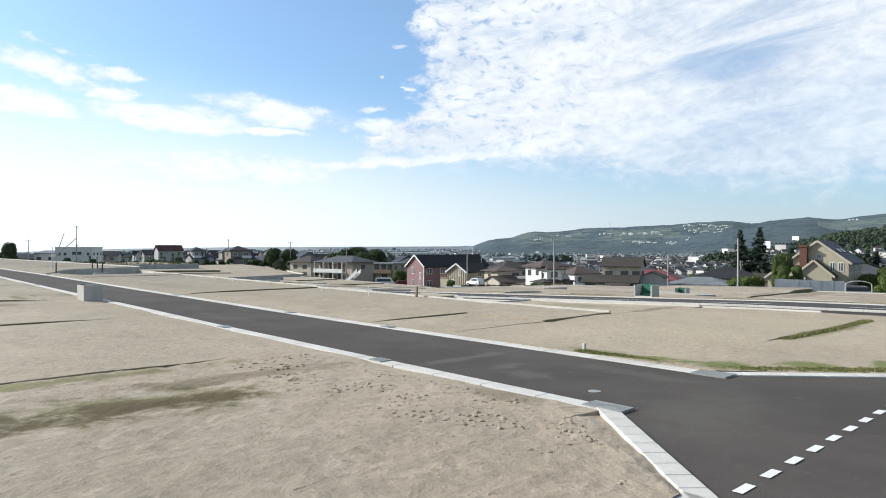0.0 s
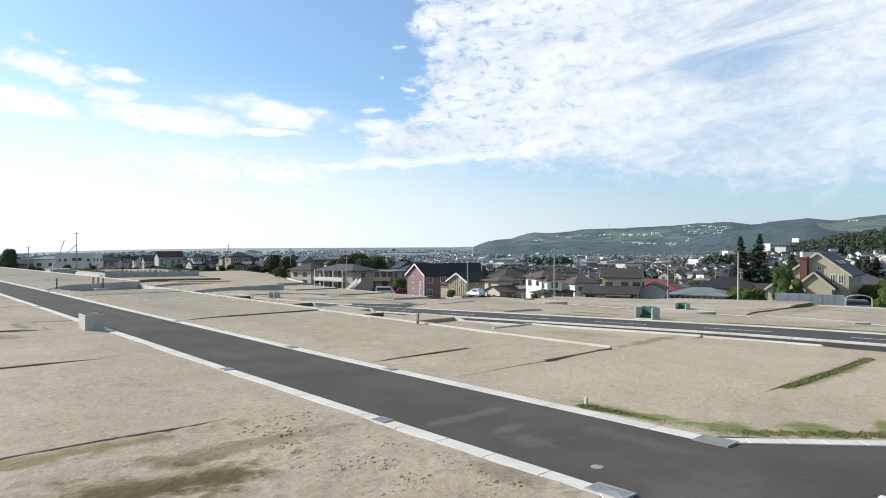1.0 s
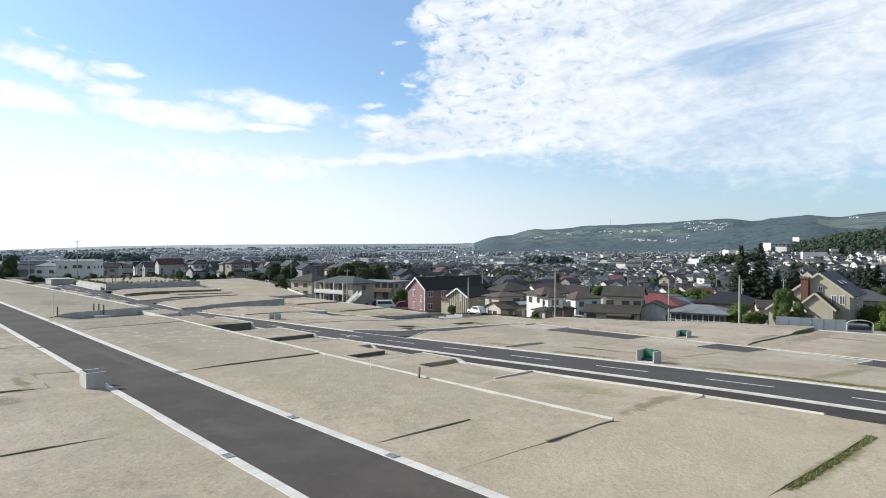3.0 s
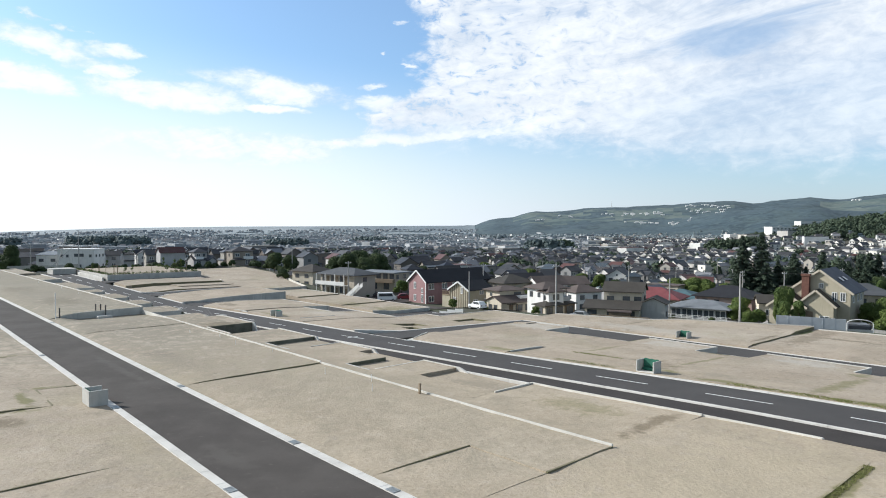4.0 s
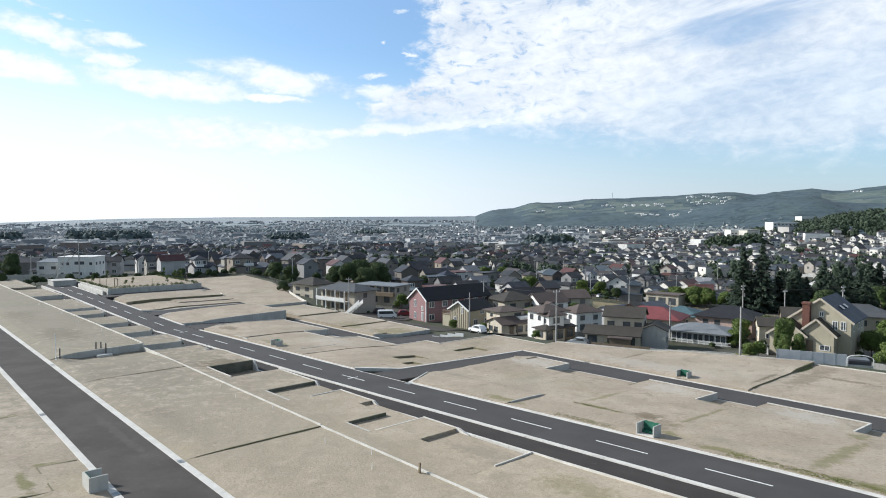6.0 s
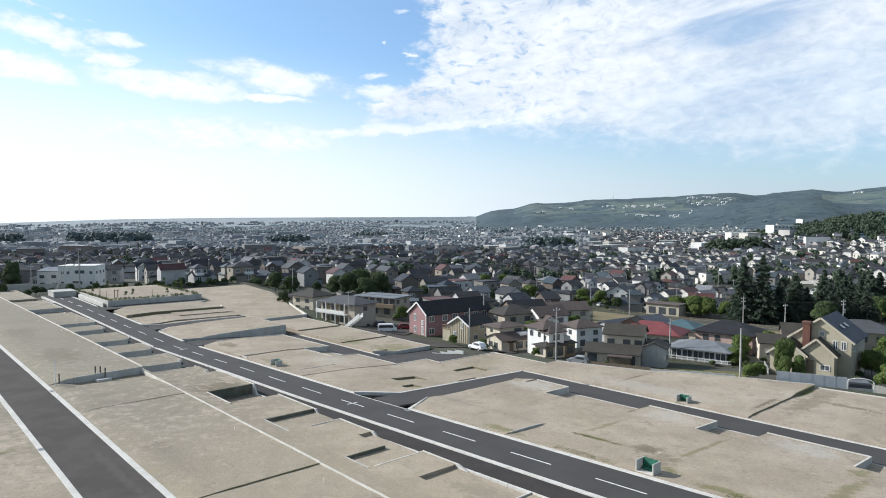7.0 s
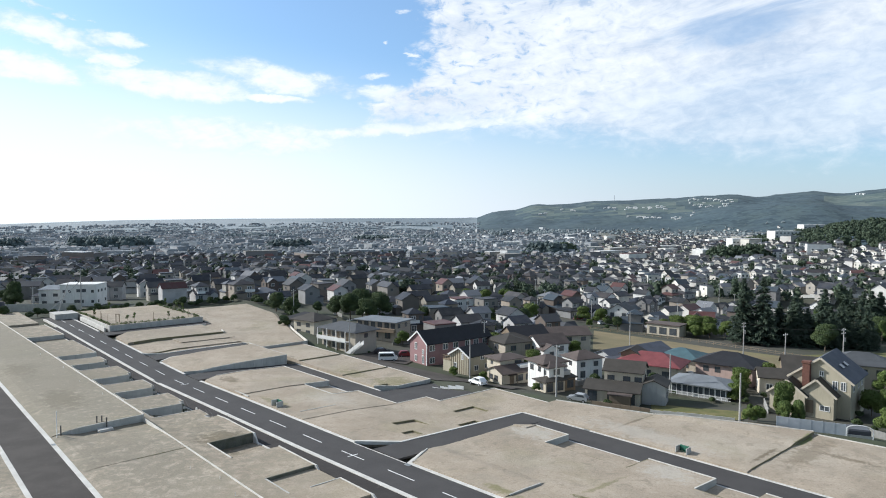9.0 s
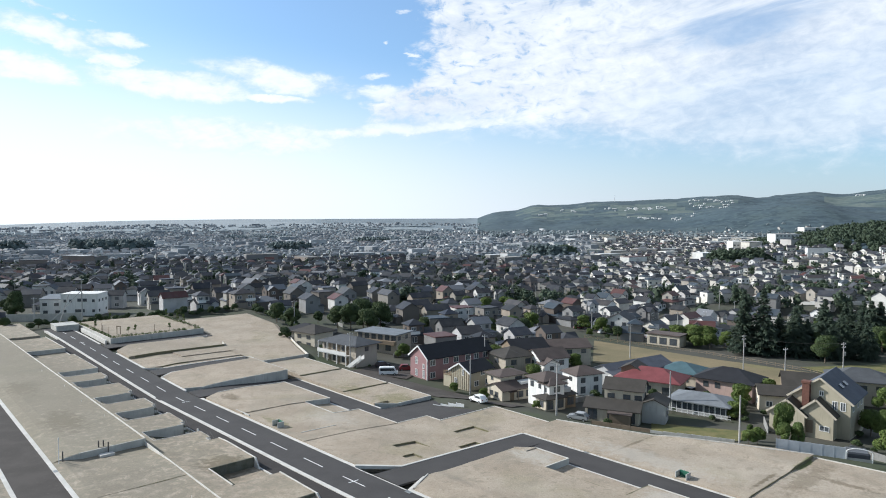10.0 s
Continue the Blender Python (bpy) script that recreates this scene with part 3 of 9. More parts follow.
def site_level(u, v):
    """The level of the roads."""
    z2 = road_2(u)
    zfar = ramp(u, ((-60, -1.6), (30, -2.45), (70, -2.75), (88, -3.3), (97, -4.5), (138, -4.5), (150, -3.6), (170, -3.2), (232, -2.0)))
    return ramp(v, ((19, road_1(u)), (32, -0.3), (41, z2), (52, z2), (75, zfar), (90, zfar - 0.2)))


RIDGE = ((0.040, 0), (0.062, 48), (0.079, 63), (0.100, 68), (0.123, 96), (0.140, 107), (0.157, 101), (0.222, 120), (0.334, 132), (0.413, 147), (0.442, 144), (0.454, 131),
         (0.492, 144), (0.537, 159), (0.585, 145), (0.662, 168), (0.9, 185), (1.4, 150))
SPUR = ((0.33, 0), (0.36, 12), (0.404, 34), (0.447, 50), (0.492, 62), (0.56, 56), (0.60, 36), (0.66, 20), (0.75, 14), (1.0, 10))


def town_level(x, y):
    u, v = to_site(x, y)
    w = max(v - ramp(u, EDGE), u - 236.0, -v - 70.0, -u - 70.0)
    r = math.hypot(x, y)
    slow = ramp(x / max(y, 1.0), ((-0.50, 0.40), (-0.15, 0.08), (0.0, 0.0))) * ramp(r, ((250, 1.0), (900, 0.0))) if y > 0 else 0.0
    z = ramp(u, BASE) - ramp(max(w, 0), DROP) * (1.0 - slow)
    z -= ramp(u, ((92, 0.0), (99, 1.2), (138, 1.2), (150, 0.0))) * ramp(max(w, 0), ((0, 1.0), (9, 0.0)))
    r = math.hypot(x, y)
    if r > 350 and y > 0:
        a = x / max(y, 1.0)
        z += 40 * math.exp(-((x - 560) / 170) ** 2 - ((y - 760) / 230) ** 2)
        z += ramp(a, ((0.28, 0.0), (0.60, 8.0))) * ramp(r, ((200, 0.0), (340, 1.0), (800, 1.0), (1400, 0.0)))
        if r > 1900:
            k = min(1.0, (r - 1900) / 2800)
            z += (ramp(a, PLAIN_END) + 22) * k
        if a > 0.02 and r > 2100:
            s = min(1.0, (r - 2100) / 1500)
            s = s * s * (3 - 2 * s)
            lump = noise.fractal(Vector((x / 420, y / 420, 3.3)), 1.0, 2.0, 4)
            gully = abs(noise.fractal(Vector((x / 260, y / 420, 8.1)), 1.0, 2.0, 4))
            z += s * max(0.0, ramp(a, RIDGE) - 14) * (1.0 + 0.04 * lump) - 90 * s * (1 - s) * gully * min(1, max(0, a - 0.03) * 12)
            z += ramp(a, SPUR) * math.exp(-((r - 2560 - 120 * lump) / 270) ** 2) * (1.0 + 0.15 * lump)
            z += s * (5 * noise.noise(Vector((x / 60, y / 60, 0))) + 7 * noise.fractal(Vector((x / 170, y / 170, 7.0)), 1.0, 2.0, 3))
    return z, w


def land(x, y):
    z, w = town_level(x, y)
    if w < 0:
        u, v = to_site(x, y)
        inner = site_level(u, v) - 0.75
        k = min(1.0, -w / 4.0)
        return z * (1 - k) + inner * k - (0.0 if k >= 1 else 0.3)
    return z


def build_ground():
    radii = [0.0] + [2.0 + 2.4 * i for i in range(112)]
    while radii[-1] < 4850:
        radii.append(radii[-1] * (1.032 if radii[-1] < 2000 else 1.016))
    turns = [-180 + 5 * i for i in range(23)] + [-65 + 0.65 * i for i in range(200)] + [65 + 5 * i for i in range(23)]
    verts, faces, mats = [], [], []
    n = len(turns)
    for r in radii:
        for a in turns:
            x, y = r * math.sin(radians(a)), r * math.cos(radians(a))
            verts.append((x, y, land(x, y)))
    for i in range(len(radii) - 1):
        for j in range(n):
            k = (j + 1) % n
            faces.append((i * n + j, i * n + k, (i + 1) * n + k, (i + 1) * n + j))
            x, y, _ = verts[i * n + j]
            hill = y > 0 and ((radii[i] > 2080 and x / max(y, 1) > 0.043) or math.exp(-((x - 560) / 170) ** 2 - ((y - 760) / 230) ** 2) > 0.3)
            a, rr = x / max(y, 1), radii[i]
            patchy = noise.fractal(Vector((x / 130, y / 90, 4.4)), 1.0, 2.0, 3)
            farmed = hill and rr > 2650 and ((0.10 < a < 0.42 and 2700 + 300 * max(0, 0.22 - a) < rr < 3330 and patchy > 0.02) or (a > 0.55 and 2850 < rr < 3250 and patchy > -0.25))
            # plain and ridge colours change by distance ring: haze painted on the ground
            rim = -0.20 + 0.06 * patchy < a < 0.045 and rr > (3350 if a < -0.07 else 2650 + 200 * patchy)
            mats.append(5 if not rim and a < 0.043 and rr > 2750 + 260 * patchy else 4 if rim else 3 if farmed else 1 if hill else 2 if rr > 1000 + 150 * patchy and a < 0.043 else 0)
    me = bpy.data.meshes.new("ground")
    me.from_pydata(verts, [], faces)
    me.materials.append(LAND)
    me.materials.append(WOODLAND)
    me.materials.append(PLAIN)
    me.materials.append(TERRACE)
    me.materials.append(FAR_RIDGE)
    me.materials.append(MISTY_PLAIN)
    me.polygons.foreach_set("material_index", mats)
    me.polygons.foreach_set("use_smooth", [True] * len(faces))
    ob = new("ground", me)
    tagged(ob, "green and brown suburban land reaching wooded far hills", "ground", kind="structure")


build_ground()


# ---- the building site: roads, kerbs, terraced plots ----
def lean(u, v):
    """The first road runs at a slight angle to the second: the shift in v."""
    return 0.0125 * (u - 9.0) * ramp(v, ((18.8, 1.0), (31.0, 0.0))) + ramp(u, ((12, 0.0), (24, 0.16), (40, 0.34), (60, 0.45), (95, 0.60), (150, 0.7))) * ramp(v, ((13.2, 1.0), (18.0, 0.0)))


def bumps(u, v, rough_z, fine):
    """Unevenness of bare soil."""
    z = rough_z * noise.fractal(Vector((u * 0.35, v * 0.35, 1.0)), 1.0, 2.0, 3)
    if fine:
        z += 0.5 * rough_z * noise.fractal(Vector((u * 1.9, v * 1.9, 5.0)), 1.0, 2.0, 3)
    return z


def sheet(name, us, vs, zfn, mat, parent=None, depth=0.3, rough_z=0.0, label=""):
    """A slab whose top follows zfn(u, v) on a grid, with sides going down by depth."""
    verts, faces = [], []
    nu, nv = len(us), len(vs)
    for u in us:
        for v in vs:
            z = zfn(u, v)
            if rough_z:
                z += bumps(u, v, rough_z, us[1] - us[0] < 0.5)
            verts.append((v + lean(u, v), u, z))
    for i in range(nu - 1):
        for j in range(nv - 1):
            faces.append((i * nv + j, i * nv + j + 1, (i + 1) * nv + j + 1, (i + 1) * nv + j))
    rim = [j for j in range(nv)] + [i * nv + nv - 1 for i in range(1, nu)] + [(nu - 1) * nv + j for j in range(nv - 2, -1, -1)] + [i * nv for i in range(nu - 2, 0, -1)]
    low = len(verts)
    for k in rim:
        x, y, z = verts[k]
        verts.append((x, y, z - depth))
    m = len(rim)
    for k in range(m):
        a, b = rim[k], rim[(k + 1) % m]
        faces.append((b, a, low + k, low + (k + 1) % m))
    me = bpy.data.meshes.new(name)
    me.from_pydata(verts, [], faces)
    return part(name, me, mat, parent, label, SITE if parent is None else None)


def steps(a, b, d):
    n = max(1, round(abs(b - a) / d))
    return [a + (b - a) * i / n for i in range(n + 1)]


def flat(z):
    return lambda u, v: z


def on_2(off):
    return lambda u, v: road_2(u) + off


def structure(ob, label, category):
    return tagged(ob, label, category, kind="structure")


def z_cross(u, v):
    return ramp(v, ((51, road_2(66)), (80, -2.72)))


def z_3(u, v):
    return ramp(u, ((-60, -1.9), (30, -2.5), (70, -2.72)))


def z_far(u, v):
    """Level of the streets in the lower left part of the site."""
    return ramp(v, ((51, road_2(u)), (58, min(road_2(u), -2.9)), (70, -4.1), (90, -4.6))) + ramp(u, ((88, 0.6), (97, 0.0)))


def road(name, us, vs, zfn, label="new dark asphalt road surface, clean and dry"):
    mat = PAVING if name == "pavement" else ASPHALT_NEW if vs[0] > 40 else ASPHALT
    return structure(sheet(name, us, vs, zfn, mat, None, 0.25), label, "road")


road("road", steps(-8, 4.2, 3), steps(-60, 60, 5), lambda u, v: ramp(v, ((19, 0.0), (48, road_2(u)))), "dark asphalt side road at the junction")
road("road", steps(4.2, 150, 4), (12.9, 15.6, 18.3), road_1, "new dark asphalt road between two rows of plots")
road("road", steps(4.2, 225, 4), (44.66, 48, 51.0), on_2(0.0), "new dark asphalt road with white centre dashes")
road("pavement", steps(4.2, 205, 4), (41.75, 44.39), on_2(0.03), "dark asphalt pavement beside the kerb")
road("road", steps(64.7, 69.6, 2), steps(51.3, 80.4, 3), lambda u, v: z_cross(u, v) - 0.008, "dark asphalt cross street")
road("road", steps(-60, 69.6, 4), (74.9, 77.5, 80.4), z_3, "narrow dark asphalt street behind the plots")
road("road", steps(88.0, 131, 4), (69.5, 72.3, 75.0), lambda u, v: z_far(u, v) + 0.01, "narrow dark asphalt street in the lower plots")
road("road", steps(126.2, 132.0, 3), steps(51.3, 74, 3), lambda u, v: z_far(u, v), "short dark asphalt side street")
road("road", steps(88.0, 99.2, 3), steps(75.0, 90, 3), lambda u, v: z_far(u, v) + 0.005, "dark asphalt bend below the retaining wall")
road("road", steps(84.6, 88.0, 3), steps(76.1, 90, 3), lambda u, v: z_far(u, v) + 0.002, "dark asphalt bend below the retaining wall")
road("road", steps(149.2, 154.4, 3), steps(51.3, 73.6, 3), lambda u, v: ramp(v, ((51, road_2(u)), (60, -2.72), (74, -2.80))), "short dark asphalt side street")

# the splayed corners of the first road at the junction
for side, pts in ((0, ((4.2, 9.2), (8.5, 12.95), (4.2, 12.95))), (1, ((4.2, 22.5), (4.2, 18.25), (8.8, 18.25)))):
    bm = bmesh.new()
    top = [bm.verts.new((v, u, -0.004)) for u, v in pts]
    f = bm.faces.new(top)
    bm.normal_update()
    if f.normal.z < 0:
        f.normal_flip()
    bmesh.ops.solidify(bm, geom=[f], thickness=0.2)
    structure(part("road", bm, ASPHALT, None, "", SITE), "dark asphalt corner of the junction", "road")


def kerb_run(name, a, b, across, zfn, width=0.55, high=0.03, label="pale concrete kerb and gutter blocks", block=2.0, drop=0.4):
    """Concrete kerb blocks laid end to end from a to b, both (u, v); across: which side it widens to."""
    parent = structure(thing(name, SITE, label, "kerb"), label, "kerb")
    (u0, v0), (u1, v1) = a, b
    v0, v1 = v0 + lean(u0, v0), v1 + lean(u1, v1)
    length = math.hypot(u1 - u0, v1 - v0)
    n = max(1, round(length / block))
    du, dv = (u1 - u0) / n, (v1 - v0) / n
    piece = length / n
    yaw = math.atan2(dv, du)
    bm = boxed(min(0, across * width), max(0, across * width), 0.008, piece - 0.008, -drop, high, bevel=0.012)
    me = bpy.data.meshes.new("kerb_block")
    bm.to_mesh(me)
    bm.free()
    me.materials.append(KERB)
    for i in range(n):
        u, v = u0 + du * i, v0 + dv * i
        z0, z1 = zfn(u, v), zfn(u + du, v + dv)
        ob = new("kerb_block", me)
        ob.parent = parent
        ob.matrix_basis = Matrix.Translation((v, u, z0)) @ Matrix.Rotation(-yaw, 4, "Z") @ Matrix.Rotation(math.atan2(z1 - z0, piece), 4, "X")
    return parent


for a, b in ((8.45, 16.0), (16.0, 24.0), (24.0, 40.0), (40.0, 60.0), (60.0, 96.0), (96.0, 150.0)):
    kerb_run("kerb", (a, 12.95), (b, 12.95), -1, road_1, 0.5)
kerb_run("kerb", (8.8, 18.2), (150, 18.2), 1, road_1, 0.55)
kerb_run("kerb", (4.2, 9.2), (8.45, 12.95), -1, flat(0.0), 0.44, 0.05, "pale concrete kerb round the junction corner", 0.6)
kerb_run("kerb", (4.2, 22.6), (8.8, 18.2), 1, flat(0.0), 0.5, 0.04, "pale concrete kerb at the grassy junction corner", 1.0)
kerb_run("kerb", (4.2, -30), (4.2, 9.2), -1, flat(0.0), 0.6, 0.05, "pale concrete kerb beside the junction", 2.0)
kerb_run("kerb", (4.2, 44.65), (222, 44.65), -1, on_2(0.0), 0.26, 0.16, "raised white concrete kerb between road and pavement")
kerb_run("kerb", (4.2, 45.15), (222, 45.15), -1, on_2(0.0), 0.34, 0.012, "flat concrete gutter along the raised kerb")
kerb_run("kerb", (4.2, 51.0), (62.6, 51.0), 1, on_2(0.0), 0.55, 0.04)
kerb_run("kerb", (73.6, 51.0), (125.2, 51.0), 1, on_2(0.0), 0.55, 0.04)
kerb_run("kerb", (133.0, 51.0), (146.5, 51.0), 1, on_2(0.0), 0.55, 0.04)
kerb_run("kerb", (157.5, 51.0), (177.5, 51.0), 1, on_2(0.0), 0.55, 0.04)
kerb_run("kerb", (192.0, 51.0), (222.0, 51.0), 1, on_2(0.0), 0.55, 0.04)
kerb_run("kerb", (62.6, 51.0), (65.0, 55.6), 1, z_cross, 0.45, 0.10, "pale kerb at the splayed street corner", 1.0)
kerb_run("kerb", (73.6, 51.0), (69.5, 55.8), -1, z_cross, 0.45, 0.05, "pale kerb at the splayed street corner", 1.0)
kerb_run("kerb", (64.75, 55.6), (64.75, 72.4), 1, z_cross, 0.4, 0.05)
kerb_run("kerb", (69.55, 55.8), (69.55, 80.4), -1, z_cross, 0.4, 0.05)
kerb_run("kerb", (-40, 74.95), (62.5, 74.95), -1, z_3, 0.4, 0.05)
kerb_run("kerb", (-40, 80.35), (69.6, 80.35), 1, z_3, 0.4, 0.05)
kerb_run("kerb", (88.5, 69.85), (124.5, 69.85), -1, z_far, 0.4, 0.05)
kerb_run("kerb", (100.0, 74.9), (131.0, 74.9), 1, z_far, 0.4, 0.05)
kerb_run("kerb", (62.6, 51.05), (73.6, 51.05), -1, on_2(0.0), 0.15, 0.012, "flat concrete channel across the street mouth")

# white paint: centre dashes, the stop line, short ticks
dash = bpy.data.meshes.new("centre_dash")
dash.from_pydata([(-0.075, 0, 0), (0.075, 0, 0), (0.075, 4.9, 0), (-0.075, 4.9, 0)], [], [(0, 1, 2, 3)])
dash.materials.append(PAINT)
for k in range(22):
    u = 9.1 + 9.68 * k
    if u > 214:
        break
    z0, z1 = road_2(u), road_2(u + 4.9)
    ob = new("centre_dash", dash)
    ob.matrix_basis = SITE @ Matrix.Translation((48.0, u, z0 + 0.018)) @ Matrix.Rotation(math.atan2(z1 - z0, 4.9), 4, "X")
    tagged(ob, "white painted centre dash on the asphalt", "road marking", "centre dashes")
for u, v, lu, lv in ((69.6, 48.0, 0.14, 1.5), (124.5, 48.0, 0.14, 1.4), (196.5, 48.0, 0.14, 1.2)):
    ob = part("tick_mark", boxed(-lv / 2, lv / 2, -lu / 2, lu / 2, -0.01, 0.02), PAINT, None, "", SITE @ Matrix.Translation((v, u, road_2(u))))
    tagged(ob, "short white painted cross tick on the road", "road marking", "tick marks")
stop = bpy.data.meshes.new("stop_dash")
stop.from_pydata([(0, -0.08, 0), (0.48, -0.08, 0), (0.48, 0.08, 0), (0, 0.08, 0)], [], [(0, 1, 2, 3)])
stop.materials.append(PAINT)
for k in range(11):
    ob = new("junction_dash", stop)
    ob.matrix_basis = SITE @ Matrix.Translation((9.75 + 0.98 * k, 4.3 + 0.004 * k, 0.012))
    tagged(ob, "short white painted dash across the road mouth", "road marking", "junction dashes")


def drain(u, v, w, l, yaw=0.0, z=0.0, label="square steel grating in the gutter"):
    m = SITE @ Matrix.Translation((v + lean(u, v), u, z)) @ Matrix.Rotation(radians(yaw), 4, "Z")
    d = thing("drain_cover", m, label, "drain")
    for x0, x1, y0, y1 in ((-w / 2, w / 2, -l / 2, -l / 2 + 0.05), (-w / 2, w / 2, l / 2 - 0.05, l / 2), (-w / 2, -w / 2 + 0.05, -l / 2 + 0.05, l / 2 - 0.05), (w / 2 - 0.05, w / 2, -l / 2 + 0.05, l / 2 - 0.05)):
        part("rim", boxed(x0, x1, y0, y1, -0.05, 0.066), GRATE, d)
    k = int(l / 0.055)
    bar = bpy.data.meshes.new("bar")
    bm = boxed(-w / 2 + 0.05, w / 2 - 0.05, -0.018, 0.018, 0.0, 0.06)
    bm.to_mesh(bar)
    bm.free()
    bar.materials.append(GRATE)
    for i in range(k):
        part("bar", bar, None, d, "", Matrix.Translation((0, -l / 2 + 0.05 + (l - 0.1) * (i + 0.5) / k, 0)))
    part("sump", boxed(-w / 2 + 0.05, w / 2 - 0.05, -l / 2 + 0.05, l / 2 - 0.05, -0.08, 0.045), CONCRETE, d)


drain(8.55, 12.82, 0.56, 1.0, 0, -0.008)
drain(8.8, 18.45, 0.7, 1.0, 0, -0.012)
for k, u in enumerate((17.0, 29.0, 47.0, 70.0)):
    drain(u, 12.7, 0.45, 0.6, 0, road_1(u), "small steel grating in the kerb line")
for u in (24.0, 33.0, 50.0, 92.0):
    drain(u, 18.45, 0.45, 0.6, 0, road_1(u), "small steel grating in the kerb line")
drain(62.0, 50.75, 0.5, 0.9, 0, road_2(62) - 0.02, "steel grating at the street corner")
drain(57.5, 80.6, 0.5, 0.9, 0, z_3(57, 80), "steel grating in the far kerb")



def fill(p, pts, zfn):
    """A triangle of soil at a cut-off corner."""
    bm = bmesh.new()
    f = bm.faces.new([bm.verts.new((v, u, zfn(u, v))) for u, v in pts])
    bm.normal_update()
    if f.normal.z < 0:
        f.normal_flip()
    r = bmesh.ops.extrude_face_region(bm, geom=[f])
    bmesh.ops.translate(bm, vec=(0, 0, -1.2), verts=[g for g in r["geom"] if isinstance(g, bmesh.types.BMVert)])
    bmesh.ops.recalc_face_normals(bm, faces=bm.faces)
    part("soil", bm, SOIL, p)


PLOT = "pale dry sandy building plot with thin dead grass"


def cut(rects, holes):
    """Split rectangles (u0, u1, v0, v1) round rectangular holes."""
    out = []
    for u0, u1, v0, v1 in rects:
        us = sorted({u0, u1, *[q for h in holes for q in h[:2] if u0 < q < u1]})
        vs = sorted({v0, v1, *[q for h in holes for q in h[2:] if v0 < q < v1]})
        for a, b in zip(us, us[1:]):
            for c, d in zip(vs, vs[1:]):
                if not any(h[0] <= (a + b) / 2 <= h[1] and h[2] <= (c + d) / 2 <= h[3] for h in holes):
                    out.append((a, b, c, d))
    return out


def plot(rects, zfn, walls=(), label=PLOT, step=1.2, floors=(), rough_z=0.05):
    """A plot: soil pieces (u0, u1, v0, v1), retaining walls (u0, v0, u1, v1, drop) and sunken floors (u0, u1, v0, v1, zfn)."""
    p = thing("building_plot", SITE, label, "plot", "building plots", "structure")
    for u0, u1, v0, v1 in rects:
        sheet("soil", steps(u0, u1, step), steps(v0, v1, step), zfn, SOIL, p, 1.6, rough_z)
    for u0, u1, v0, v1, fz in floors:
        sheet("parking_floor", steps(u0, u1, step), steps(v0, v1, step), fz, SOIL, p, 0.5, 0.03, "sunken bare parking floor")
    for u0, v0, u1, v1, *rest in walls:
        retaining(p, u0, v0, u1, v1, zfn, *rest)
    return p


def retaining(p, u0, v0, u1, v1, zfn, drop, thick=0.16, up=0.05, mat=None):
    n = max(1, round(math.hypot(u1 - u0, v1 - v0) / 3.0))
    du, dv = (u1 - u0), (v1 - v0)
    ln = math.hypot(du, dv)
    ou, ov = -dv / ln * thick / 2, du / ln * thick / 2
    verts, faces = [], []
    for i in range(n + 1):
        k = i / n
        u, v = u0 + du * k, v0 + dv * k
        z = zfn(u, v)
        for s, zz in ((1, z + up), (-1, z + up), (-1, z - drop), (1, z - drop)):
            verts.append((v + lean(u, v) + s * ov, u + s * ou, zz))
    for i in range(n):
        a, b = 4 * i, 4 * i + 4
        for k in range(4):
            faces.append((a + k, a + (k + 1) % 4, b + (k + 1) % 4, b + k))
    faces += [(3, 2, 1, 0), tuple(4 * n + k for k in range(4))]
    me = bpy.data.meshes.new("retaining_wall")
    me.from_pydata(verts, [], faces)
    bm = bmesh.new()
    bm.from_mesh(me)
    bmesh.ops.recalc_face_normals(bm, faces=bm.faces)
    bm.to_mesh(me)
    bm.free()
    wall = part("retaining_wall", me, mat or (LOW_WALL if up > 0.1 else STEP_WALL if up < 0.02 else CONCRETE), p)
    if drop >= 1.2 and up < 0.1 and mat is None:
        # a pale coping along the top
        verts, faces = [], []
        for i in range(n + 1):
            u, v = u0 + du * i / n, v0 + dv * i / n
            z = zfn(u, v) + up
            for s, zz in ((1.12, z + 0.03), (-1.12, z + 0.03), (-1.12, z + 0.003), (1.12, z + 0.003)):
                verts.append((v + lean(u, v) + s * ov, u + s * ou, zz))
        for i in range(n):
            a, b = 4 * i, 4 * i + 4
            for k in range(4):
                faces.append((a + k, b + k, b + (k + 1) % 4, a + (k + 1) % 4))
        faces += [(0, 1, 2, 3), tuple(4 * n + k for k in (3, 2, 1, 0))]
        cap = bpy.data.meshes.new("coping")
        cap.from_pydata(verts, [], faces)
        part("coping", cap, LOW_WALL, wall)


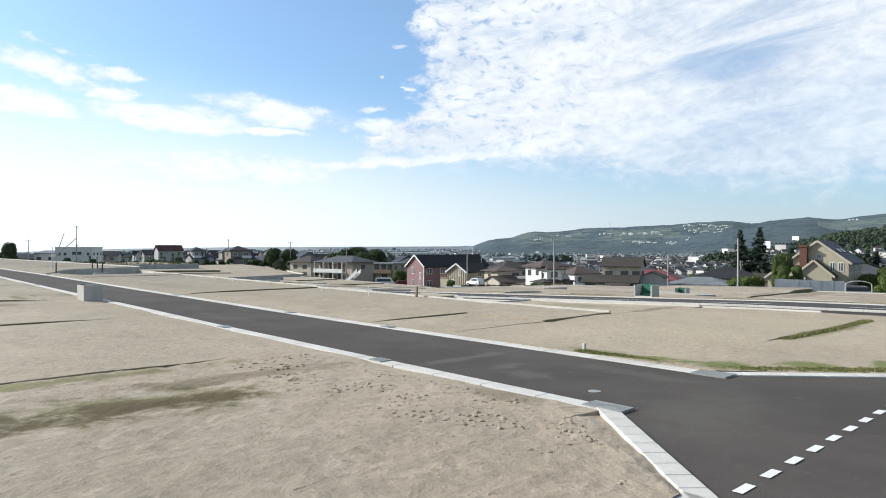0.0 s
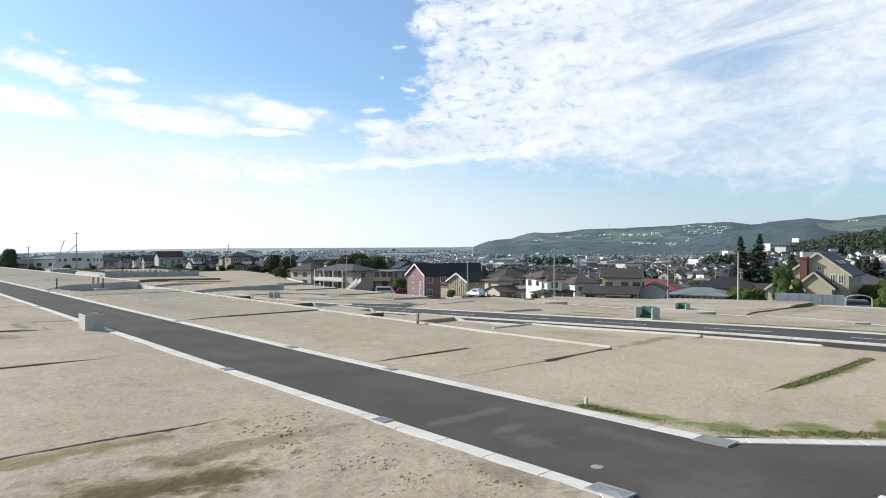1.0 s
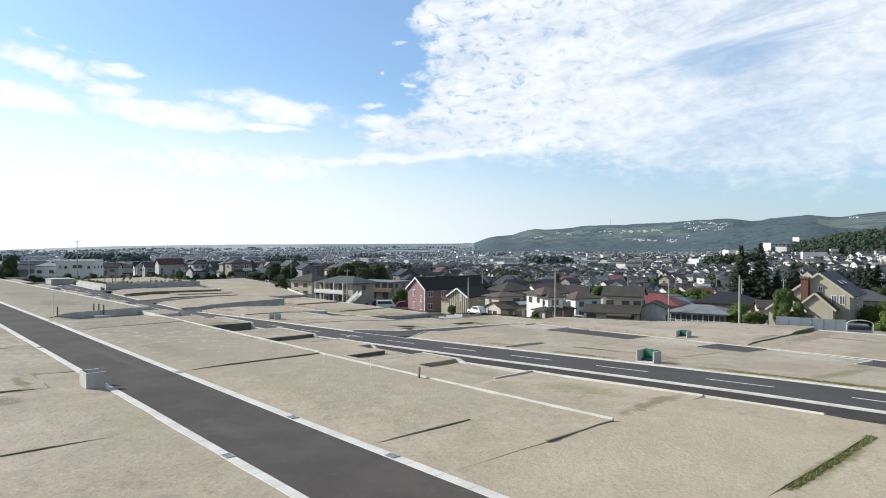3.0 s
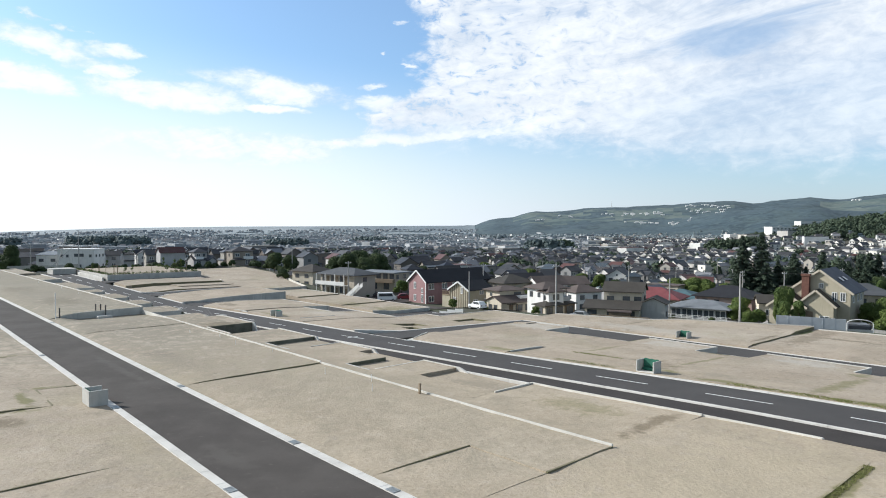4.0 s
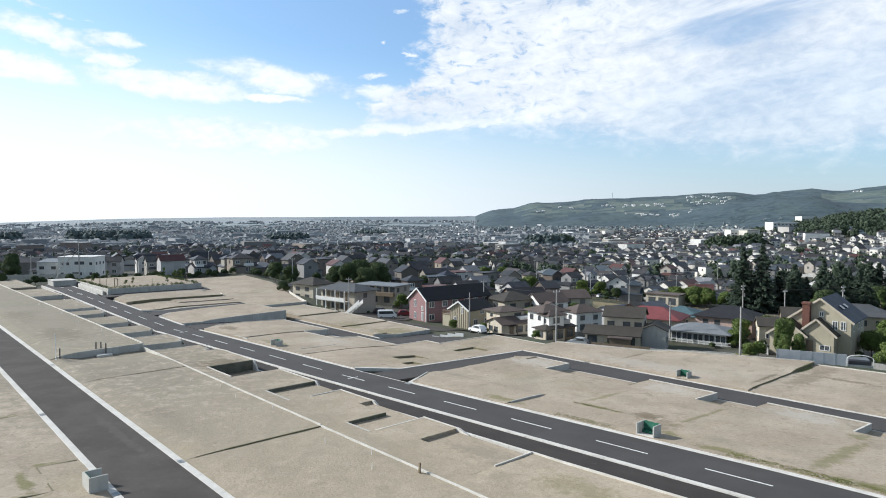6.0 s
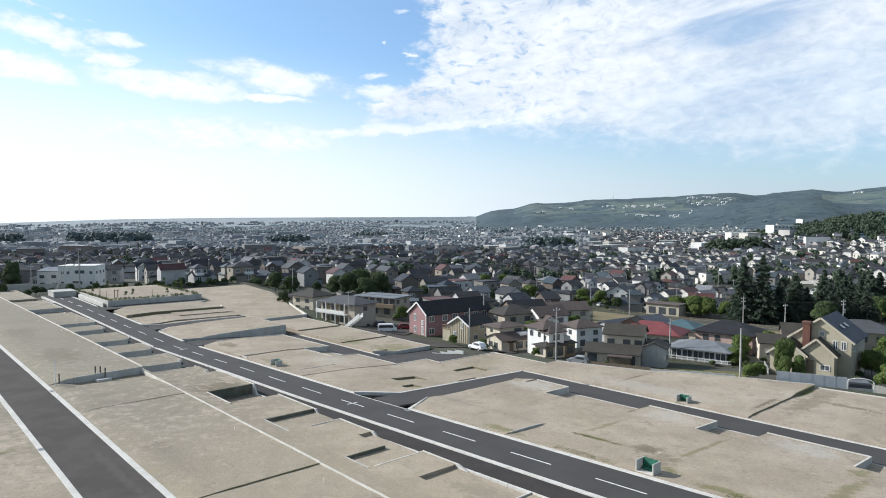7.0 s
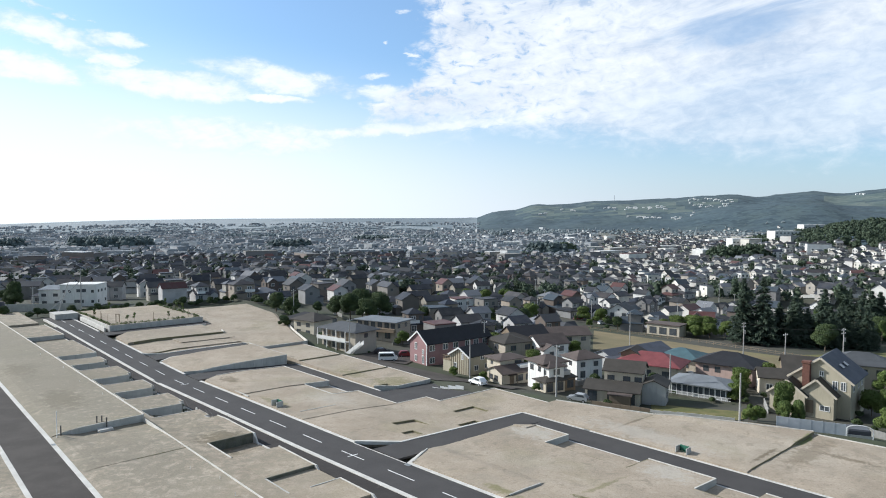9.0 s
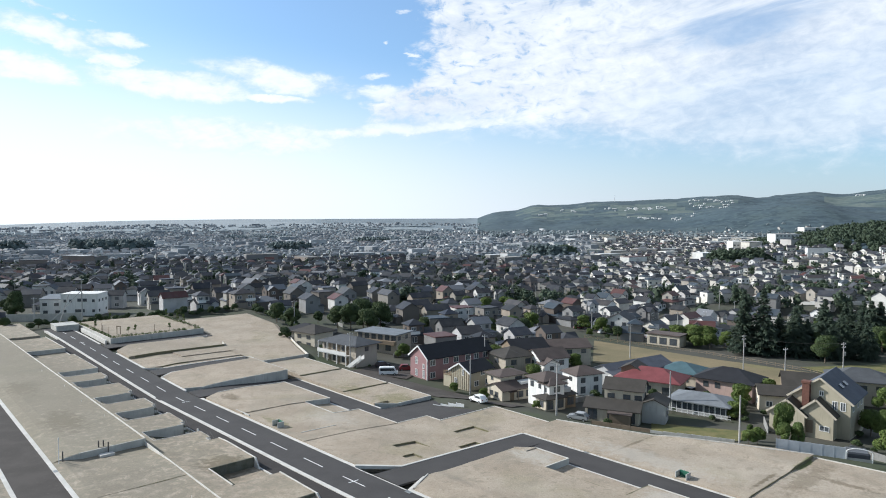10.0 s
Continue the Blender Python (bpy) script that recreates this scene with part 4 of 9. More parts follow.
# near side of the first road: flat plots that step up a little along the road
LEVEL_0 = ((4.9, 0.09), (20.3, 0.12), (35.5, 0.18), (50.2, 0.28), (71, 0.36), (90, 0.42), (110, 0.48))
us = [k[0] for k in LEVEL_0] + [150]
for (u0, lev), u1 in zip(LEVEL_0, us[1:]):
    def z0(u, v, lev=lev):
        k = road_1(u)
        return ramp(v, ((7.4, lev + 0.5 * k), (9.4, 0.08 + k), (11.6, 0.06 + k), (12.45, k)))
    if u0 < 9:
        p = plot([(8.5, u1, -8, 12.45), (4.75, 8.5, -8, 8.4)], z0, step=0.3)
        plot([(4.75, u1, -34, -8)], z0, step=1.5)
        # the splayed corner, cut off along the kerb
        verts, faces = [], []
        n = 14
        for i in range(n + 1):
            u = 4.75 + (8.5 - 4.75) * i / n
            vmax = 9.12 + (12.48 - 9.12) * i / n
            for j in range(n + 1):
                v = 8.4 + (vmax - 8.4) * j / n
                verts.append((v + lean(u, v), u, z0(u, v) + bumps(u, v, 0.05, True) - 0.09 * max(0.0, (j / n - 0.75) / 0.25)))
        for i in range(n):
            for j in range(n):
                a = i * (n + 1) + j
                faces.append((a, a + 1, a + n + 2, a + n + 1))
        me = bpy.data.meshes.new("soil")
        me.from_pydata(verts, [], faces)
        part("soil", me, SOIL, p)
    else:
        plot([(u0, u1, -34, 12.45)], z0, step=1.2, walls=[(u0, -34, u0, 9.6, 1.0, 0.1, -0.02)] + ([(50.2, 9.65, 55.6, 9.65, 0.4, 0.12, 0.012), (55.6, 9.65, 55.6, 12.3, 0.4, 0.12, 0.012)] if u0 == 50.2 else [(71.0, 9.6, 71.0, 12.3, 0.4, 0.12, 0.012)] if u0 == 71 else []))


# between the first road and the long low wall
def z_a(lev):
    return lambda u, v: ramp(v, ((18.8, 0.04), (20.4, lev), (31.0, lev))) + road_1(u)


def slope_b(u, v):
    return ramp(v, ((18.8, 0.05), (24, 0.04), (30, 0.0), (33, -0.06), (41.3, road_2(u) + 0.10)))


p = plot([(8.9, 10.5, 18.75, 41.4), (4.7, 8.9, 23.2, 41.4)], slope_b, step=0.9)
verts, faces, n = [], [], 14
for i in range(n + 1):
    u = 4.7 + 4.2 * i / n
    low_v = 22.85 - 4.1 * i / n
    for j in range(n + 1):
        v = low_v + (23.2 - low_v) * j / n
        verts.append((v + lean(u, v), u, slope_b(u, v) + bumps(u, v, 0.05, False)))
for i in range(n):
    for j in range(n):
        a = i * (n + 1) + j
        faces.append((a, a + 1, a + n + 2, a + n + 1))
me = bpy.data.meshes.new("soil")
me.from_pydata(verts, [], faces)
part("soil", me, SOIL, p)
plot([(10.5, 20.6, 18.75, 41.4)], lambda u, v: slope_b(u, v) + ramp(v, ((26, 0), (27.8, 0.06), (38, 0.06), (39, 0.0))), step=0.9)
plot([(20.6, 26.0, 18.75, 25.4)], z_a(0.06))
plot([(20.6, 26.0, 25.4, 31.0), (26.0, 50.0, 18.75, 31.0)], z_a(0.12), walls=[(20.6, 25.4, 20.6, 31.1, 0.8, 0.12, 0.0), (26.0, 19.4, 26.0, 25.4, 0.5, 0.12, 0.0)])
plot([(50.0, 80.0, 18.75, 31.0)], z_a(0.19), walls=[(50.0, 19.6, 50.0, 31.0, 0.6, 0.12, 0.0)])
plot([(80.0, 95.2, 18.75, 31.0)], lambda u, v: z_a(0.23)(u, v) - ramp(u, ((86, 0.0), (94, 0.45))) * ramp(v, ((20, 0.0), (22, 1.0))), walls=[(80.0, 25.0, 80.0, 31.0, 0.4, 0.12, 0.0)])
plot([(95.2, 205.0, 18.75, 31.0)], lambda u, v: ramp(v, ((18.75, 0.45), (21, 0.95), (31, 1.12))), walls=[(95.2, 19.6, 95.2, 31.0, 1.4, 0.15, 0.03, CONCRETE)], step=1.6, rough_z=0.02)
low_wall = structure(thing("low_wall", SITE, "long low pale concrete wall between upper and lower plots", "wall"), "long low pale concrete wall between upper and lower plots", "wall")
retaining(low_wall, 20.6, 31.1, 50, 31.1, z_a(0.12), 1.6, 0.13, 0.11)
retaining(low_wall, 50, 31.1, 95.2, 31.1, z_a(0.19), 1.6, 0.13, 0.11)
retaining(low_wall, 95.2, 31.1, 205, 31.1, flat(1.12), 2.6, 0.15, 0.11)


# lower plots above the pavement, with sunken parking bays
def z_b(u, v):
    lev = ramp(u, ((20, -0.35), (35, -0.55), (60, -0.75), (92, -0.75), (95, -0.95), (160, -0.95), (205, -1.1)))
    if u < 34.8:
        return ramp(v, ((31, -0.28), (41.3, road_2(u) + 0.15)))
    return ramp(v, ((31.2, lev + 0.25), (35, lev), (41.3, lev)))


def bay(u, v):
    return road_2(u) + 0.10


def bay_mid(u, v):
    return z_b(u, v) - 0.30


V0, V1, VB = 31.2, 41.3, 35.0
p = plot([(20.6, 34.8, V0, V1)], z_b, walls=[(20.6, V1, 34.8, V1, 0.8, 0.14, 0.12), (34.8, 36.9, 34.8, V1, 0.9, 0.14, 0.12)])
retaining(p, 13.5, V1 + 0.1, 20.6, V1 + 0.1, lambda u, v: road_2(u) + 0.1, 0.6, 0.14, 0.12)
plot([(34.8, 48.2, V0, 36.9), (43.6, 48.2, 36.9, V1)], z_b, floors=[(34.8, 43.6, 36.9, V1, bay_mid)], walls=[(43.6, V1, 48.2, V1, 1.2), (48.2, 35.6, 48.2, V1, 0.9, 0.14, 0.03, LOW_WALL)])
plot([(48.2, 62.3, V0, VB), (51.9, 62.3, VB, 39.6), (56.4, 62.3, 39.6, V1)], z_b, floors=[(48.2, 51.9, VB, V1, bay_mid), (51.9, 56.4, 39.6, V1, bay_mid)], walls=[(51.9, VB, 51.9, 39.6, 0.9, 0.14, 0.03, DARK_GREEN_WALL), (56.4, V1, 62.3, V1, 1.2), (62.3, 37.5, 62.3, V1, 1.0), (48.2, VB, 51.9, VB, 0.8)])
plot([(62.3, 76.2, V0, VB), (67.6, 76.2, VB, V1)], z_b, floors=[(62.3, 67.6, VB, V1, lambda u, v: z_b(u, v) - 0.32)], walls=[(67.6, VB, 67.6, V1, 1.1, 0.16, 0.05, DARK_GREEN_WALL), (67.6, V1, 76.2, V1, 1.6), (62.3, VB, 67.6, VB, 1.1, 0.16, 0.05)])
plot([(76.2, 94.6, V0, VB), (83.2, 94.6, VB, V1)], z_b, floors=[(76.2, 83.2, VB, V1, bay)], walls=[(83.2, VB, 83.2, V1, 1.8, 0.16, 0.05, DARK_GREEN_WALL), (83.2, V1, 94.6, V1, 1.8), (76.2, VB, 83.2, VB, 1.6)])
bays = ((94.6, 99.6, 104.6), (104.6, 112.4, 117.8), (117.8, 124.6, 130.2), (130.2, 139.4, 145.2), (145.2, 151.4, 156.4))
V2 = 40.55
VC, VS = 33.7, 39.9   # the back of the upper recess, and the front of the platforms beside the steps
plain = (0.15, 0.0, CONCRETE)
for u0, ua, ub in bays:
    first = u0 == 94.6
    deck = lambda u, v: z_b(max(u, 96), v)
    plot([(u0, ub, V0, VC), (u0, ua, VC, VS), (u0 + 1.3, ua, VS, V2)], deck, floors=[(ua, ub, VB, V2, bay), (u0, u0 + 1.3, VS, V2, bay), (u0, ub, V2, V1, bay), (ua, ub, VC, VB, lambda u, v: -1.7)],
         walls=[(u0, V0 if first else VC, u0, VS, 2.6, *plain), (u0 + 1.3, VS, u0 + 1.3, V2, 2.6, *plain), (u0 + 1.3, V2, ua, V2, 2.8, *plain), (u0, VS, u0 + 1.3, VS, 2.6, *plain), (ua, VC, ub, VC, 1.2, *plain), (ua, VC, ua, V2, 2.6, *plain)])
    # concrete steps from the pavement up to the platform
    flight = thing("entrance_steps", SITE, "grey concrete entrance steps beside a parking bay", "steps", "entrance steps")
    z_low, z_top = road_2(u0) + 0.1, deck(u0 + 1.3, V2)
    # every other step is darker, striping the flight
    for k in range(6):
        a, b = u0 - 1.5 + 2.8 * k / 6, u0 - 1.5 + 2.8 * (k + 1) / 6
        part("step", boxed(VS + 0.1, V2 - 0.02, a, b, z_low - 0.3, z_low + (z_top - z_low) * (k + 0.6) / 6.2, bevel=0.01), CONCRETE if k % 2 else DARK_GREEN_WALL, flight)
    for k in (0, 1):
        part("handrail", tube(bmesh.new(), (VS + 0.16 + 0.46 * k, u0 - 1.5, z_low + 0.95), (VS + 0.16 + 0.46 * k, u0 + 1.3, z_top + 0.85), 0.03, 0.03, 6), FRAME_DARK, flight)
        part("rail_post", tube(bmesh.new(), (VS + 0.16 + 0.46 * k, u0 - 1.45, z_low - 0.1), (VS + 0.16 + 0.46 * k, u0 - 1.45, z_low + 0.97), 0.03, 0.03, 6), FRAME_DARK, flight)
plot([(156.4, 176.0, V0, V1)], lambda u, v: z_b(u, v), walls=[(156.4, VC, 156.4, V1, 2.4, *plain), (156.4, V1, 176, V1, 2.4, *plain)])
plot([(176.0, 184.0, V0, V1)], lambda u, v: z_b(u, v) - 0.7, walls=[(176, V1, 184, V1, 1.6), (178.5, 36.5, 178.5, V1, 0.5)])
plot([(184.0, 205.0, V0, V1)], lambda u, v: z_b(u, v) + 0.25, walls=[(184, V0, 184, V1, 1.6), (184, V1, 205, V1, 1.6)])


# between the second road and the street behind it
def z_c(u, v):
    return ramp(v, ((51.5, road_2(u) + 0.08), (57.5, road_2(u) * 0.7 - 0.45), (74.8, -1.75)))


def bay_c(u, v):
    return z_3(u, v) + 0.12


plot([(5, 20.0, 51.55, 69.6), (5, 14.0, 69.6, 74.5)], z_c, floors=[(14.0, 20.0, 69.6, 74.5, bay_c)], walls=[(5, 74.6, 14.0, 74.6, 1.4), (20.0, 69.6, 20.0, 74.6, 1.3)])
plot([(20.0, 44.0, 51.55, 69.6), (20.0, 29.8, 69.6, 74.5), (35.4, 44.0, 69.6, 74.5)], z_c, floors=[(29.8, 35.4, 69.6, 74.5, bay_c)],
     walls=[(35.4, 69.6, 35.4, 74.6, 1.3), (35.4, 74.6, 44.0, 74.6, 1.3), (20, 74.6, 29.8, 74.6, 1.3), (29.8, 69.6, 35.4, 69.6, 0.9, 0.1, 0.0), (44.0, 69.6, 44.0, 74.6, 0.9, 0.1, 0.0), (29.8, 69.6, 29.8, 74.6, 0.9, 0.1, 0.0)])
plot([(44.0, 47.0, 51.55, 69.6)], z_c, floors=[(44.0, 47.0, 69.6, 74.5, bay_c)])
p = plot([(47.0, 64.3, 55.8, 69.6), (47.0, 62.0, 51.55, 55.8), (56.3, 64.3, 69.6, 72.3), (56.3, 62.0, 72.3, 74.5)], lambda u, v: z_c(u, v) + ramp(v, ((51.5, 0.05), (53, 0.16), (57.2, 0.16), (58.2, 0.0))), floors=[(47.0, 56.3, 69.6, 74.5, bay_c)],
     walls=[(47.0, 52.3, 47.0, 57.4, 0.6), (56.3, 69.6, 56.3, 74.6, 1.2), (56.3, 74.6, 62.0, 74.6, 1.2), (47.0, 69.6, 56.3, 69.6, 0.9, 0.1, 0.0), (62.0, 74.6, 64.3, 72.3, 1.2), (62.2, 51.8, 64.5, 56.0, 0.6)])
z_c2 = lambda u, v: z_c(u, v) + 0.12
fill(p, ((62.0, 51.55), (64.3, 55.8), (62.0, 55.8)), z_c2)
fill(p, ((62.0, 74.5), (64.3, 72.3), (62.0, 72.3)), z_c2)


# behind the street, up to the edge of the site
def z_d(u, v):
    return ramp(u, ((0, -2.3), (34, -2.45), (54, -2.55), (70, -2.75), (86, -3.05))) + ramp(v, ((80.7, 0.05), (82, 0.18), (104, 0.0)))


for u0, u1, va, vb, off in ((5.0, 34.5, 101.8, 106.5, 0.0), (34.5, 54.5, 94.4, 101.8, 0.40), (54.5, 70.2, 90.0, 94.4, 0.30)):
    p = thing("building_plot", SITE, PLOT, "plot", "building plots", "structure")
    us, verts, faces = steps(u0, u1, 1.2), [], []
    n = 20
    for u in us:
        edge = ramp(u, EDGE) - 0.3
        for j in range(n + 1):
            v = 80.75 + (edge - 80.75) * j / n
            verts.append((v, u, z_d(u, v) + ramp(v, ((94, 0.35 * off), (95.5, off))) + 0.05 * noise.fractal(Vector((u * 0.35, v * 0.35, 1.0)), 1.0, 2.0, 3)))
    for i in range(len(us) - 1):
        for j in range(n):
            a = i * (n + 1) + j
            faces.append((a, a + 1, a + n + 2, a + n + 1))
    low = len(verts)
    rim = list(range(n + 1)) + [i * (n + 1) + n for i in range(1, len(us))] + [(len(us) - 1) * (n + 1) + j for j in range(n - 1, -1, -1)] + [i * (n + 1) for i in range(len(us) - 2, 0, -1)]
    verts += [(verts[k][0], verts[k][1], verts[k][2] - 1.5) for k in rim]
    for k in range(len(rim)):
        a, b = rim[k], rim[(k + 1) % len(rim)]
        faces.append((b, a, low + k, low + (k + 1) % len(rim)))
    me = bpy.data.meshes.new("soil")
    me.from_pydata(verts, [], faces)
    part("soil", me, SOIL, p)
    zz = lambda u, v, off=off: z_d(u, v) + ramp(v, ((94, 0.35 * off), (95.5, off)))
    retaining(p, u0, ramp(u0, EDGE) - 0.25, u1, ramp(u1, EDGE) - 0.25, zz, 1.4, 0.15, 0.12)
    if u0 > 20:
        retaining(p, u0, 82.0, u0, ramp(u0, EDGE) - 0.4, zz, 0.8, 0.12, 0.0)


# left of the cross street
def z_e(u, v):
    return ramp(v, ((51.5, road_2(u) + 0.08), (60, road_2(u) * 0.6 - 1.05), (69, road_2(u) * 0.3 - 2.40), (90, -3.3)))


z_e1 = lambda u, v: z_e(u, v) + 0.05
bays_e = ((74.6, 78.2, 60.8, 65.2), (74.6, 78.4, 73.4, 78.0), (70.0, 72.4, 68.8, 72.5), (71.0, 73.2, 58.6, 60.8))
p = plot(cut([(70.0, 87.8, 56.0, 76.0), (70.0, 84.3, 76.0, 89.4), (73.8, 87.8, 51.55, 56.0)], bays_e), z_e1, walls=[(70.0, 89.5, 84.3, 89.5, 1.4, 0.15, 0.06, LOW_WALL), (87.9, 69.6, 87.9, 76.0, 1.3, 0.15, 0.06, LOW_WALL), (84.4, 76.0, 84.4, 89.5, 1.3, 0.15, 0.06, LOW_WALL), (84.4, 76.0, 87.9, 76.0, 1.3, 0.15, 0.06, LOW_WALL)] + [(b, c, b, d, 0.5, 0.10, 0.0) for a, b, c, d in bays_e] + [(a, d, b, d, 0.5, 0.10, 0.0) for a, b, c, d in bays_e],
         floors=[(a, b, c, d, lambda u, v: z_e(u, v) - ramp(u, ((a, 0.0), (b, 0.26)))) for a, b, c, d in bays_e[:1]] + [(a, b, c, d, lambda u, v: z_e(u, v) - 0.2) for a, b, c, d in bays_e[1:]])
fill(p, ((73.8, 51.55), (70.0, 56.0), (73.8, 56.0)), lambda u, v: z_e(u, v) + 0.05)
plot([(87.8, 99.0, 51.55, 69.2), (99.0, 108.5, 51.55, 64.0)], lambda u, v: z_e(u, v) + 0.12, floors=[(99.0, 108.5, 64.0, 69.2, lambda u, v: z_far(u, v) + 0.1)], walls=[(87.8, 69.3, 99.0, 69.3, 1.2), (99.0, 64.0, 108.5, 64.0, 1.8), (99.0, 64.0, 99.0, 69.3, 1.8), (92.0, 53.5, 92.0, 60.0, 0.3)])
p = plot([(108.5, 126.0, 54.6, 69.2), (108.5, 123.8, 51.55, 54.6)], lambda u, v: z_e(u, v) + 0.25, walls=[(108.5, 64.0, 108.5, 69.3, 2.0), (108.5, 69.3, 126.0, 69.3, 1.6), (126.0, 54.8, 126.0, 69.3, 2.0), (106.5, 51.9, 111.5, 51.9, 0.5)])
fill(p, ((123.8, 51.55), (126.0, 54.6), (123.8, 54.6)), lambda u, v: z_e(u, v) + 0.25)
z_g = lambda u, v: ramp(u, ((96, -3.85), (137, -3.6))) + ramp(v, ((75, 0.0), (88, -0.05)))
for u0, u1, v1 in ((99.5, 113.2, 87.0), (113.2, 130.0, 86.4), (130.0, 146.4, 85.6)):
    first = u0 == 99.5
    plot([(u0, u1, 75.3 if not first else 78.5, v1)] + ([(102.4, u1, 75.3, 78.5)] if first else []), lambda u, v, k=u0: z_g(u, v) + (k - 99.5) * 0.012, walls=[(u0, 78.5, u0, v1, 2.4) if first else (u0, 75.4, u0, v1, 0.9, 0.4, 0.0), (u0, v1, u1, v1, 1.6)] + ([(99.5, 78.5, 102.4, 75.4, 2.2)] if first else []), label="grassy sandy building plot with a concrete retaining wall")
# the long wall and the plots towards the end of the road
z_h = lambda u, v: ramp(v, ((51.5, road_2(u) + 0.12), (56, -2.55), (62, -2.3), (76, -2.1)))
p = plot([(132.4, 148.9, 54.4, 73.4), (134.6, 146.6, 51.55, 54.4)], z_h, walls=[(132.3, 54.4, 132.3, 73.5, 3.0, *plain), (132.3, 73.5, 148.9, 73.5, 2.4, *plain), (132.3, 54.4, 134.6, 51.6, 1.6, *plain)])
fill(p, ((134.6, 51.55), (132.4, 54.4), (134.6, 54.4)), z_h)
fill(p, ((146.6, 51.55), (148.9, 54.4), (146.6, 54.4)), z_h)
z_side = lambda u, v: ramp(v, ((51, road_2(152)), (60, -2.72), (74, -2.80)))
kerb_run("kerb", (146.4, 51.4), (149.2, 54.6), -1, z_side, 0.3, 0.12, "pale kerb at the splayed street corner", 1.0)
kerb_run("kerb", (149.2, 54.6), (149.4, 73.4), -1, z_side, 0.3, 0.10)
kerb_run("kerb", (157.5, 51.4), (154.4, 55.0), 1, z_side, 0.3, 0.12, "pale kerb at the splayed street corner", 1.0)
kerb_run("kerb", (154.4, 55.0), (154.4, 73.4), 1, z_side, 0.3, 0.14)
kerb_run("kerb", (149.5, 73.5), (151.0, 74.6), 1, z_side, 0.3, 0.16, "pale rounded kerb closing the street end", 1.0)
kerb_run("kerb", (151.0, 74.6), (152.8, 74.6), 1, z_side, 0.3, 0.16, "pale rounded kerb closing the street end", 1.0)
kerb_run("kerb", (152.8, 74.6), (154.4, 73.5), 1, z_side, 0.3, 0.16, "pale rounded kerb closing the street end", 1.0)
p = thing("building_plot", SITE, "wide bare sandy plot behind a concrete wall", "plot", "building plots", "structure")
z_i = lambda u, v: ramp(u, ((146, -2.75), (170, -2.45), (190, -2.2), (216, -1.7)))
us, n, verts, faces = steps(146.6, 216.0, 1.7), 18, [], []
for u in us:
    lo, hi = (74.0 if u < 184.8 else 79.2), ramp(u, EDGE) - 0.4
    for j in range(n + 1):
        v = lo + (hi - lo) * j / n
        verts.append((v, u, z_i(u, v) + 0.06 * noise.fractal(Vector((u * 0.3, v * 0.3, 1.0)), 1.0, 2.0, 3) - (0.0 if 0 < j < n else 0.5 if j == n else 0.0)))
for i in range(len(us) - 1):
    for j in range(n):
        a = i * (n + 1) + j
        faces.append((a, a + 1, a + n + 2, a + n + 1))
me = bpy.data.meshes.new("soil")
me.from_pydata(verts, [], faces)
part("soil", me, SOIL, p)
retaining(p, 146.5, 74.0, 146.5, 87.2, z_i, 2.6)
retaining(p, 146.5, 87.2, 160.0, 91.6, z_i, 2.0, 0.15, 0.12)
retaining(p, 160.0, 91.6, 176.0, 97.4, z_i, 2.0, 0.15, 0.12)
z_f = lambda u, v: ramp(v, ((51.5, road_2(u) + 0.12), (58, -2.15), (80, -2.45)))
p = plot([(156.6, 162.5, 55.0, 75.5), (157.6, 162.5, 51.6, 55.0), (162.5, 169.2, 51.6, 61.8)], lambda u, v: z_f(u, v) - 0.25, walls=[(156.5, 53.0, 156.5, 61.0, 0.7, 0.12, 0.0), (162.5, 61.8, 162.5, 65.0, 0.5, 0.12, 0.0)])
fill(p, ((157.6, 51.6), (156.6, 55.0), (157.6, 55.0)), lambda u, v: z_f(u, v) - 0.25)
plot([(154.7, 156.6, 55.0, 75.5)], lambda u, v: z_f(u, v) - 0.5)
plot([(162.5, 169.2, 61.8, 75.5)], lambda u, v: z_f(u, v) - 0.05)
p = plot([(169.2, 184.0, 56.0, 75.5), (169.2, 178.5, 51.6, 56.0)], lambda u, v: z_f(u, v) + 0.40, walls=[(169.2, 53.0, 169.2, 75.5, 1.0, 0.14, 0.0), (169.2, 75.5, 172.5, 76.4, 1.0, 0.2, 0.06, LOW_WALL)])
fill(p, ((178.5, 51.6), (184.0, 56.0), (178.5, 56.0)), lambda u, v: z_f(u, v) + 0.40)
kerb_run("kerb", (178.5, 51.4), (184.3, 56.0), 1, lambda u, v: road_2(u), 0.3, 0.35, "pale kerb at the splayed street corner", 1.2)
kerb_run("kerb", (184.3, 56.0), (184.3, 77.0), 1, lambda u, v: -2.15, 0.3, 0.25)
road("road", steps(184.6, 190.0, 2), steps(51.3, 78.8, 3), lambda u, v: ramp(v, ((51, road_2(187)), (58, -2.1), (78.8, -2.2))), "narrow dark asphalt street below the park wall")
park = plot([(190.2, 226.0, 53.5, 78.5)], lambda u, v: -0.75, walls=[(190.2, 53.5, 190.2, 78.5, 1.6), (190.2, 53.5, 226, 53.5, 1.6), (190.2, 78.5, 226, 78.5, 1.6)], label="raised sandy park ground behind a concrete wall")
plot([(205.0, 232.0, 10.0, 40.0)], lambda u, v: -0.3, step=2.0)
kerb_run("kerb", (192.0, 52.6), (216.0, 52.6), 1, lambda u, v: road_2(u), 0.5, 0.75, "pale low concrete wall along the road end", 3.0)
vault = thing("valve_chamber", SITE @ Matrix.Translation((49.8, 222.0, -1.6)), "pale grey concrete chamber at the end of the road", "chamber")
